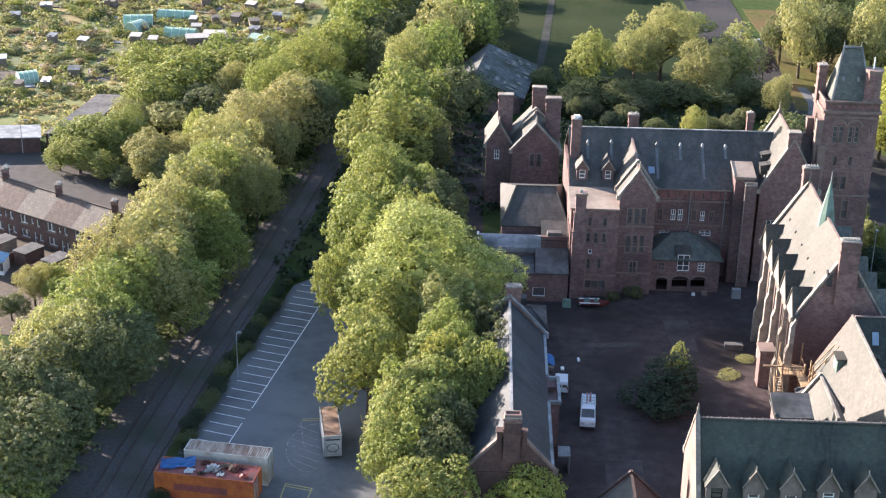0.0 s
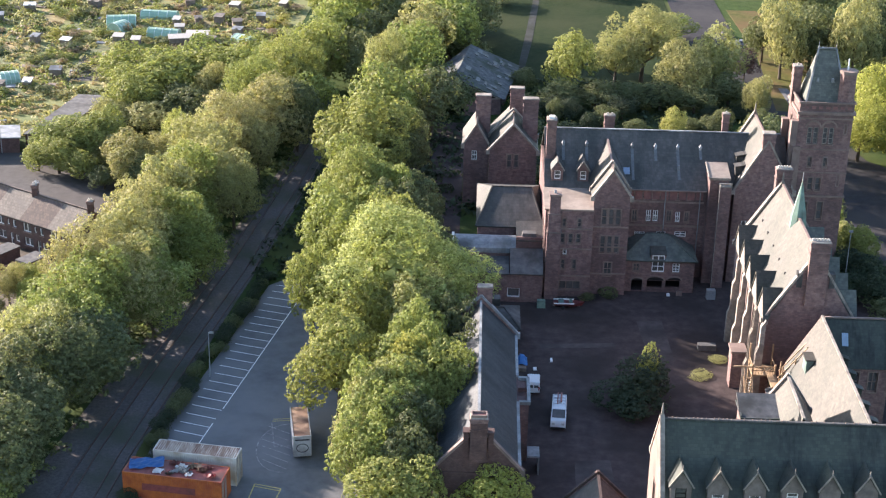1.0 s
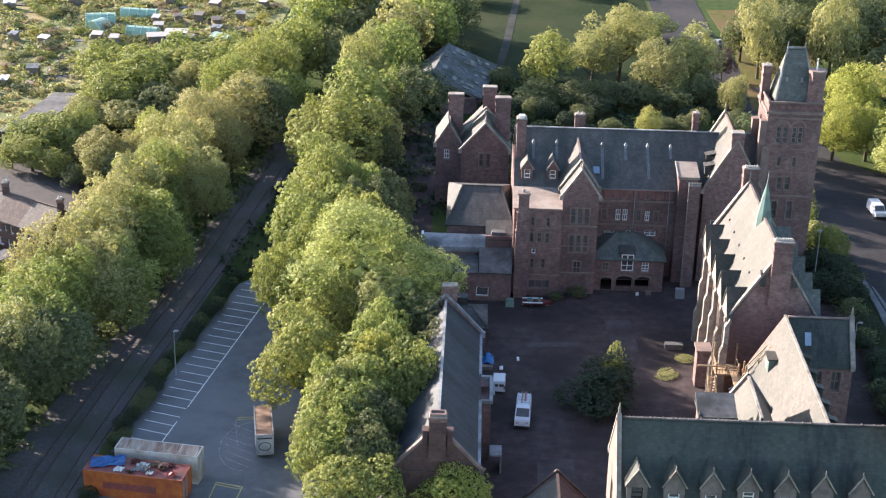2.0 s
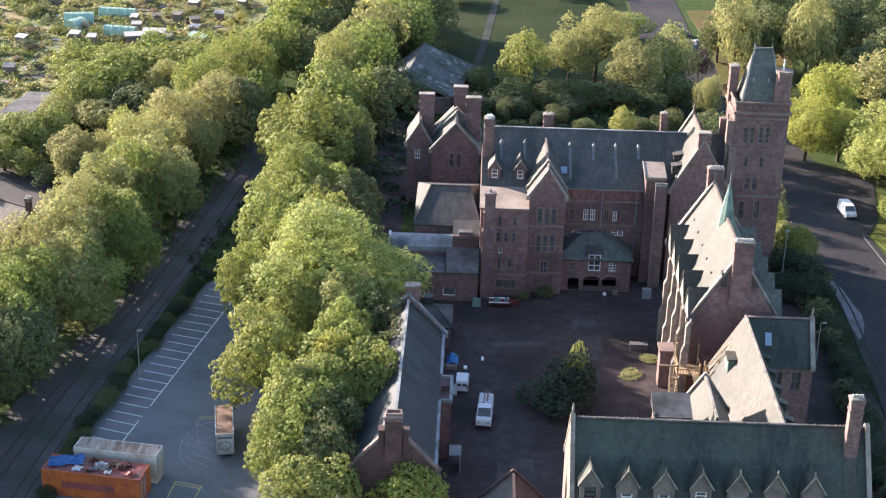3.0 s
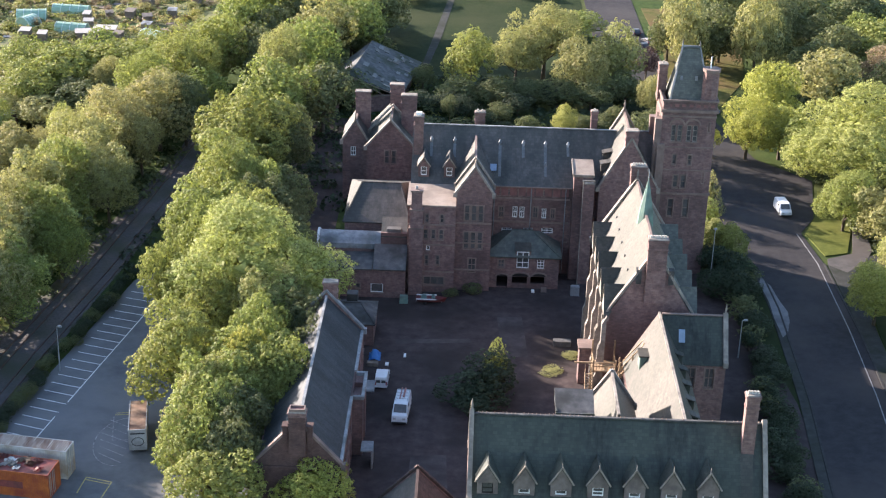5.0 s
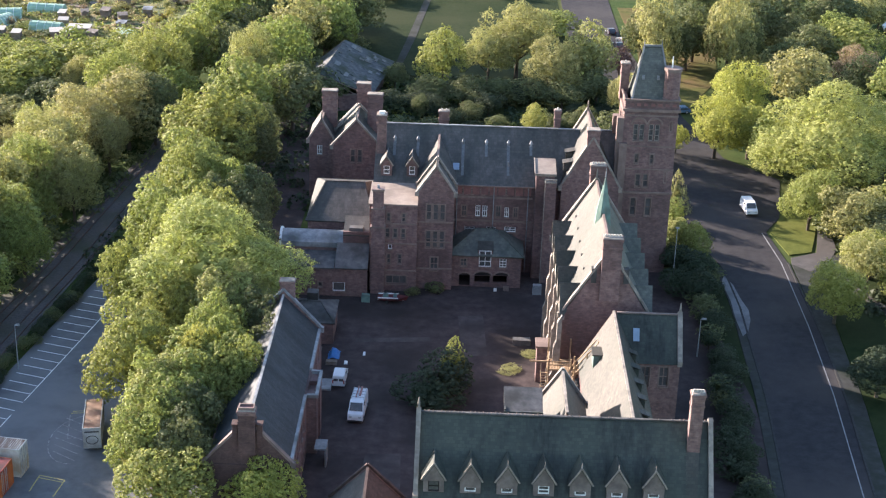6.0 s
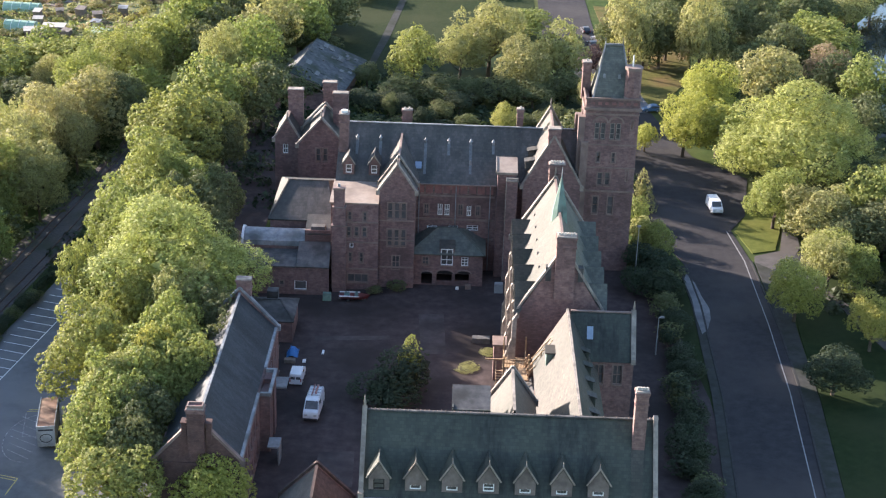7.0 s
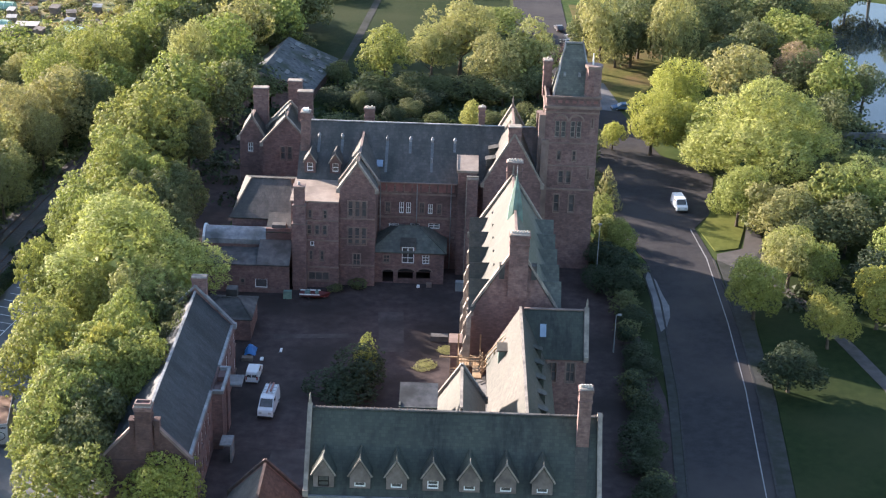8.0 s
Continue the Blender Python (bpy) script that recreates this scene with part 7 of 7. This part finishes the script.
part("chassis", bm, RUBBER, truck)


def lamp_post(x, y, h, label, arm=1.2):
    root = thing("street_lamp", (x, y, 0), label, "street lamp")
    bm = tube(bmesh.new(), (x, y, 0), (x, y, h * 0.35), 0.11, 0.09, 8)
    tube(bm, (x, y, h * 0.35), (x, y, h), 0.07, 0.05, 8)
    part("pole", bm, STEEL, root)
    if arm:
        part("arm", beam(bmesh.new(), (x, y, h), (x + arm, y, h + 0.1), 0.07, 0.07), STEEL, root)
    part("lantern", mesh_of((x + arm - 0.3, x + arm + 0.3, y - 0.15, y + 0.15, h - 0.05, h + 0.2, 0.04)), LEAD, root)


lamp_post(-47.2, 119.5, 6.8, "grey lamp post at the edge of the car park", 0.4)
lamp_post(47.2, 156.3, 9.5, "tall thin lamp post beside the tower", 0.0)
lamp_post(47.9, 131.0, 6.0, "lamp post in the shaded strip", 0.5)
lamp_post(-101.5, 206, 6.5, "lamp post on the back street")
lamp_post(-95.5, 203.5, 5.0, "lamp post beside the garage")

# ---------- terrace of houses ----------
tdir = Vector((20.6, -12.4, 0)).normalized()
tang = math.degrees(math.atan2(tdir.y, tdir.x))
UNIT = 6.2
for k in range(5):
    o = Vector((-72.2, 158.5, 0)) - tdir * UNIT * k
    h1 = thing("terraced_house", o, "brick terraced house with tiled roof and white windows", "house", "terraced houses")
    nb = Vector((tdir.y, -tdir.x, 0))
    # back wall faces the camera; the ridge lies 4 m behind it
    e0 = o - tdir * UNIT + nb * 4.0
    e1 = o + nb * 4.0
    r0, r1 = o - tdir * UNIT, o
    b0, b1 = o - tdir * UNIT - nb * 4.0, o - nb * 4.0
    hb = [(0.4, 2.2, 3.2, 4.7, WHITE, 2, 1), (2.9, 3.5, 3.5, 4.5, WHITE, 1, 1), (4.2, 5.0, 3.3, 4.6, WHITE, 1, 1), (0.5, 2.5, 0.8, 2.2, WHITE, 2, 1), (3.4, 4.2, 0.1, 2.2, WHITE, 1, 2), (4.6, 5.5, 0.9, 2.1, WHITE, 1, 1)]
    wall(h1, (e0.x, e0.y), (e1.x - tdir.x * 0.003, e1.y - tdir.y * 0.003), 0, 5.3, holes=hb, th=0.3, mat=HOUSE_BRICK)
    wall(h1, (b1.x - tdir.x * 0.003, b1.y - tdir.y * 0.003), (b0.x, b0.y), 0, 5.3, th=0.3, mat=HOUSE_BRICK)
    if k == 0:
        wall(h1, (e1.x, e1.y), (b1.x, b1.y), 0, 5.3, th=0.3, mat=HOUSE_BRICK, apex=8.0)
    tl = TILE_BROWN if k in (1, 3) else TILE_GREY
    z = Vector((0, 0, 1))
    ov = nb * 0.35
    roof_slope(h1, [e0 + ov + z * 5.15, e1 + ov + z * 5.15, r1 + z * 8.1, r0 + z * 8.1], tl)
    roof_slope(h1, [b0 - ov + z * 5.15, b1 - ov + z * 5.15, r1 + z * 8.1, r0 + z * 8.1], tl)
    part("ridge", beam(bmesh.new(), r0 + z * 8.15, r1 + z * 8.15, 0.3, 0.18), TILE_BROWN, h1)
    part("gutter", beam(bmesh.new(), e0 + ov + z * 5.0, e1 + ov + z * 5.0, 0.14, 0.12), RUBBER, h1)
    if k in (0, 2, 4):
        c = r1 - tdir * 0.5
        chimney(h1, c.x, c.y, 7.4, 9.8, 0.9, 0.9, pots=2, mat=HOUSE_BRICK)
    if k in (2, 4):
        for g in (0.0, 0.5, 1.0):
            part("aerial", beam(bmesh.new(), r1 + z * (10.2 + 0.3 * g) - tdir * 0.6, r1 + z * (10.3 + 0.3 * g) + tdir * (0.8 - 0.3 * g), 0.04, 0.04), STEEL, h1)
        part("aerial_mast", tube(bmesh.new(), r1 + z * 9.0, r1 + z * 11.0, 0.03, 0.03, 6), STEEL, h1)
    # back yard sheds and walls
    c0 = e0 + nb * 1.5 + tdir * 0.5
    if k in (0, 1, 2, 3):
        ym = Matrix.Translation(c0 + nb * 2.0) @ Matrix.Rotation(radians(tang), 4, "Z")
        bm = bmesh.new()
        box(bm, 0, 2.6, -4.0, 0, 0, 2.3, m=ym)
        sh = single("yard_shed", bm, HOUSE_BRICK if k % 2 else WOOD, "small flat-roofed yard shed behind the terrace", "shed", group="yard sheds")
        bm = bmesh.new()
        box(bm, -0.15, 2.75, -4.15, 0.15, 2.3, 2.42, m=ym)
        ob = new("roof", finish(bm, "roof", FELT))
        ob.parent = sh
        bm = bmesh.new()
        box(bm, -0.7, -0.5, -9.5, 0, 0, 1.8, m=ym)
        single("yard_wall", bm, HOUSE_BRICK, "brick wall between the back yards", "wall", "structure")
cons = thing("conservatory", (-90.30, 152, 0), "white conservatory with blue glazed roof", "conservatory")
part("frame", mesh_of((-92.00, -88.70, 150.4, 153.6, 0, 2.3)), WHITE, cons)
CGL = paint("conservatory_glass", (0.20, 0.36, 0.50), 0.12)
for pts in ([(-92.20, 150.2, 2.3), (-88.50, 150.2, 2.3), (-90.30, 152, 3.6)], [(-88.50, 150.2, 2.3), (-88.50, 153.8, 2.3), (-90.30, 152, 3.6)], [(-92.20, 153.8, 2.3), (-92.20, 150.2, 2.3), (-90.30, 152, 3.6)]):
    part("roof_pane", slab(bmesh.new(), pts, 0.06), CGL, cons)
for k in range(5):
    part("pane", mesh_of((-91.80 + k * 0.64, -91.30 + k * 0.64, 150.36, 150.39, 0.7, 2.1)), GLASS, cons)

# garages by the street
for pts, hgt, lab in (([(-112, 204.5), (-98.2, 206.5), (-100.3, 213.5), (-113, 211.5)], 2.9, "long flat-roofed garage with pale sheet roof"), ([(-97.6, 208.6), (-91.0, 210.6), (-87.5, 233), (-93.5, 233)], 3.0, "dark-fronted garage with low grey pitched roof"), ([(-87.5, 214), (-83, 215), (-81, 222), (-85.6, 221)], 2.8, "old brick shed by the copse")):
    g = thing("garage", (*pts[0], 0), lab, "garage")
    part("wall", prism(bmesh.new(), pts, 0, hgt), HOUSE_BRICK, g)
    cx, cy = sum(p[0] for p in pts) / 4, sum(p[1] for p in pts) / 4
    part("roof", prism(bmesh.new(), [(cx + (x - cx) * 1.05, cy + (y - cy) * 1.04) for x, y in pts], hgt, hgt + 0.2), FELT if "dark" in lab else LEAD, g)
    a, b = Vector((*pts[0], 0)), Vector((*pts[1], 0))
    d3 = (b - a).normalized()
    nrm = Vector((d3.y, -d3.x, 0)) * 0.06
    for k in range(2):
        s0 = a + d3 * (0.8 + k * 3.0) + nrm
        part("garage_door", beam(bmesh.new(), s0 + Vector((0, 0, 1.15)), s0 + d3 * 2.3 + Vector((0, 0, 1.15)), 0.08, 2.2), WHITE if k else GLASS, g)

# ---------- allotments ----------
NET = paint("green_netting", (0.31, 0.46, 0.34), 0.6)


def tunnel(x, y, L, W, Hh, turn, label):
    m = pose(x, y, 0, 0, 0, turn)
    root = thing("polytunnel", (x, y, 0), label, "polytunnel", "polytunnels")
    bm = bmesh.new()
    n = 8
    rows = []
    for s in (0, L):
        rows.append([bm.verts.new(m @ Vector((s, W * math.cos(math.pi * k / n), Hh * math.sin(math.pi * k / n)))) for k in range(n + 1)])
    for k in range(n):
        bm.faces.new((rows[0][k], rows[0][k + 1], rows[1][k + 1], rows[1][k]))
    bm.faces.new(rows[0])
    bm.faces.new(rows[1][::-1])
    part("cover", bm, NET, root)
    for j in range(5):
        s = L * j / 4
        bm = ribbon(bmesh.new(), [m @ Vector((s, (W + 0.03) * math.cos(math.pi * k / n), (Hh + 0.03) * math.sin(math.pi * k / n))) for k in range(n + 1)], 0.07, 0.07)
        part("hoop", bm, WHITE, root)


tunnel(-103, 299, 7, 2.2, 2.4, 10, "green netted polytunnel on the allotments")
tunnel(-99.5, 291, 4, 2.4, 2.6, 60, "rounded green netted frame on the allotments")
tunnel(-90.5, 288.5, 7.5, 2.0, 2.6, -8, "pale green polytunnel on the allotments")
tunnel(-96, 307, 9, 1.8, 2.0, -5, "long green polytunnel on the allotments")
tunnel(-115, 250, 4, 2.2, 2.2, 30, "small green netted frame on the allotments")
tunnel(-70, 290, 5, 2.0, 1.2, -30, "low green netted bed cover")
rng3 = random.Random(11)
PLOT_STRAW = surface("straw_plot", (0.17, 0.13, 0.05), (0.3, 0.23, 0.1), (0.12, 0.12, 0.04), scale=0.8, big=0.15, bump=0.7, bump_scale=5)
PLOT_DUG = surface("dug_plot", (0.06, 0.05, 0.04), (0.13, 0.11, 0.09), (0.07, 0.075, 0.04), scale=1.5, big=0.3, bump=0.8, bump_scale=4)
PLOT_GREEN = surface("green_plot", (0.05, 0.075, 0.022), (0.1, 0.125, 0.04), (0.13, 0.12, 0.05), scale=0.9, big=0.2, bump=0.7, bump_scale=5)
for k in range(64):
    x, y = -140 + (k % 8) * 10.6 + rng3.uniform(-1, 1), 244 + (k // 8) * 11.5 + rng3.uniform(-1, 1)
    if y < 244 + (x + 104) * 1.1 or x > -62 - (330 - y) * 0.12:
        continue
    w, d2 = rng3.uniform(3.4, 4.8), rng3.uniform(3.6, 5.2)
    m = pose(x, y, 0, 0, 0, 8 + rng3.uniform(-4, 4))
    bm = bmesh.new()
    box(bm, -w, w, -d2, d2, 0.0, 0.03 + 0.002 * (k % 5), m=m)
    single("allotment_plot", bm, rng3.choice([PLOT_STRAW, PLOT_STRAW, PLOT_DUG, PLOT_GREEN, PLOT_GREEN]), "allotment plot with worn grass paths round it", "garden plot", "structure")
SHED_MATS = [WOOD, LEAD, WHITE, TILE_GREY, POT]
spots = [(-96.5, 283), (-92, 281), (-82, 283), (-78.5, 286.5), (-75, 284), (-86, 300), (-81, 302), (-76, 303), (-71, 299), (-108, 279), (-116, 282), (-113, 244), (-108, 247), (-119, 239), (-116, 234), (-104, 255), (-122, 262), (-130, 300), (-125, 310), (-66, 305), (-62, 318), (-74, 315), (-86, 318), (-84, 293), (-70, 293), (-110, 316)]
for n, (x, y) in enumerate(spots):
    w, d2, h2, tn = rng3.uniform(1.6, 2.9), rng3.uniform(1.5, 2.2), rng3.uniform(1.5, 1.95), rng3.uniform(-20, 20)
    if n in (2, 3):
        w, d2 = 5.2, 2.4
    m = pose(x, y, 0, 0, 0, tn)
    root = thing("garden_shed", (x, y, 0), "weathered allotment shed with low sloping roof", "shed", "allotment sheds")
    bm = bmesh.new()
    box(bm, -w / 2, w / 2, -d2 / 2, d2 / 2, 0, h2, m=m)
    part("wall", bm, WOOD, root)
    bm = slab(bmesh.new(), [m @ Vector(v) for v in ((-w / 2 - 0.15, -d2 / 2 - 0.15, h2 + 0.05), (w / 2 + 0.15, -d2 / 2 - 0.15, h2 + 0.05), (w / 2 + 0.15, d2 / 2 + 0.15, h2 + 0.45), (-w / 2 - 0.15, d2 / 2 + 0.15, h2 + 0.45))], 0.08)
    part("roof", bm, rng3.choice(SHED_MATS), root)
    bm = bmesh.new()
    box(bm, -0.4, 0.4, -d2 / 2 - 0.04, -d2 / 2 - 0.002, 0.1, 1.85, m=m)
    part("door", bm, WOOD, root)
for k in range(46):
    x, y = rng3.uniform(-130, -60), rng3.uniform(236, 330)
    if y < 236 + (x + 104) * 1.1 or x > -58 - (330 - y) * 0.14:
        continue
    m = pose(x, y, 0, 0, 0, rng3.uniform(-15, 15))
    w, d2 = rng3.uniform(2.5, 6), rng3.uniform(1.2, 2.2)
    bm = bmesh.new()
    box(bm, -w / 2, w / 2, -d2 / 2, d2 / 2, 0.0, 0.25, m=m)
    single("raised_bed", bm, rng3.choice([WOOD, SOIL, LEAD, WOOD]), "raised allotment bed edged with boards", "garden bed", group="raised beds")
for k in range(200):
    x, y = rng3.uniform(-145, -58), rng3.uniform(232, 338)
    if y < 238 + (x + 104) * 1.1:
        continue
    r = rng3.uniform(0.7, 2.6)
    plant(x, y, rng3.uniform(0.8, 2.6), r, "t" + rng3.choice("MMOOYDB"), "on the allotments", "allotment shrubs")


# low growth over the allotments and the railway banks
def scrub(name, mat, count, inside, area, size, label, seed):
    rng = np.random.default_rng(seed)
    x0, x1, y0, y1 = area
    p = np.stack([rng.uniform(x0, x1, count * 3), rng.uniform(y0, y1, count * 3)], 1)
    p = p[[inside(a, b) for a, b in p]][:count]
    n = len(p)
    rad = size * rng.uniform(0.45, 1.5, n)
    per = 34
    idx = np.repeat(np.arange(n), per)
    o = rng.normal(size=(n * per, 3))
    o[:, 2] = np.abs(o[:, 2])
    o /= np.linalg.norm(o, axis=1, keepdims=True)
    pos = np.concatenate([p, np.zeros((n, 1))], 1)[idx] + o * (rad[idx] * rng.uniform(0.5, 1.0, n * per))[:, None] * [1.25, 1.0, 0.8]
    me = quads(name, pos, o + rng.normal(size=o.shape) * 0.5 + [0, 0, 0.4], 0.34 * rad[idx] ** 0.5 * rng.uniform(0.6, 1.2, n * per), rng, mat)
    tagged(new(name, me), label, "undergrowth", kind="stuff")


def on_plots(x, y):
    return y > 236 + (x + 104) * 1.1 and x < -56 - (330 - y) * 0.12 and (int(x * 0.21) + int(y * 0.16)) % 4 != 0


STRAW = leafy("dry_straw_grass", (0.24, 0.19, 0.09), (0.42, 0.34, 0.19), 0.3)
plots = (-150, -56, 206, 340)
scrub("plot_growth", LEAF_OLIVE, 620, on_plots, plots, 1.3, "olive-green vegetable growth and weeds on the plots", 41)
scrub("plot_growth", LEAF_MID, 420, on_plots, plots, 1.2, "mid-green bushes and crops on the plots", 42)
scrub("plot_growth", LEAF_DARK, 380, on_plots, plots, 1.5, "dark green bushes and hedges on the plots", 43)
scrub("dry_grass", STRAW, 520, lambda x, y: y > 232 + (x + 104) * 1.1 and x < -60, plots, 0.9, "pale dry straw-coloured grass on the plots", 44)
scrub("bracken", LEAF_BRONZE, 130, on_plots, plots, 1.1, "rusty brown dead growth on the plots", 45)
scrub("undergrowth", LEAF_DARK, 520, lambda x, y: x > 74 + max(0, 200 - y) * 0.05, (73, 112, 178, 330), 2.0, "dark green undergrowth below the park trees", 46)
scrub("undergrowth", LEAF_DEEP_SHADE, 420, lambda x, y: x < 46 - (y - 185) * 0.02, (-24, 46, 181, 262), 1.9, "dark green undergrowth in the garden behind", 47)
scrub("undergrowth", LEAF_MID, 45, lambda x, y: x < 44, (-8, 44, 183, 260), 1.2, "lighter green weeds in the garden behind", 48)
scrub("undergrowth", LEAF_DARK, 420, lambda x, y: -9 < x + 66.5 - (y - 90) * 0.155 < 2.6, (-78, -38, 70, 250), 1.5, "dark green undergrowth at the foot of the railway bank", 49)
scrub("dry_grass", STRAW, 300, lambda x, y: x < -100 + (y - 208) * 0.22 and y > 214, (-150, -88, 213, 244), 0.8, "pale dry straw-coloured grass behind the garages", 50)
scrub("plot_growth", LEAF_OLIVE, 120, lambda x, y: x < -100 + (y - 208) * 0.22 and y > 216, (-150, -88, 214, 244), 1.2, "olive-green weeds behind the garages", 51)
scrub("undergrowth", LEAF_DEEP_SHADE, 160, lambda x, y: x > 77 and y > 142 + (90 - x) * 0.3, (77, 112, 142, 186), 1.6, "shade-darkened green undergrowth below the roadside park trees", 52)
scrub("undergrowth", LEAF_DEEP_SHADE, 150, lambda x, y: -3.5 < x + 43.0 - (y - 150) * 0.12 < 9, (-48, -26, 152, 215), 1.5, "shade-darkened green undergrowth between the railway and the row of trees", 53)
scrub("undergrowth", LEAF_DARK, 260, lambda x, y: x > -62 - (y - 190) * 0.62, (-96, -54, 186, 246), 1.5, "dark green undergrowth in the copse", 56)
scrub("undergrowth", LEAF_OLIVE, 90, lambda x, y: x > -62 - (y - 190) * 0.62, (-96, -54, 186, 246), 1.2, "olive weeds in the copse", 57)
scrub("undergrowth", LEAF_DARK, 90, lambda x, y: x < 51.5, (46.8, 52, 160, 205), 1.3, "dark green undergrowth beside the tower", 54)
for x, y, h, r, c in ((49.5, 172, 5.0, 2.0, "sO"), (50.2, 181, 4.5, 2.2, "sM"), (49.0, 190, 5.5, 2.4, "gD"), (50.0, 160, 4.0, 1.8, "sD")):
    plant(x, y, h, r, c, "beside the tower", "tower shrubs")
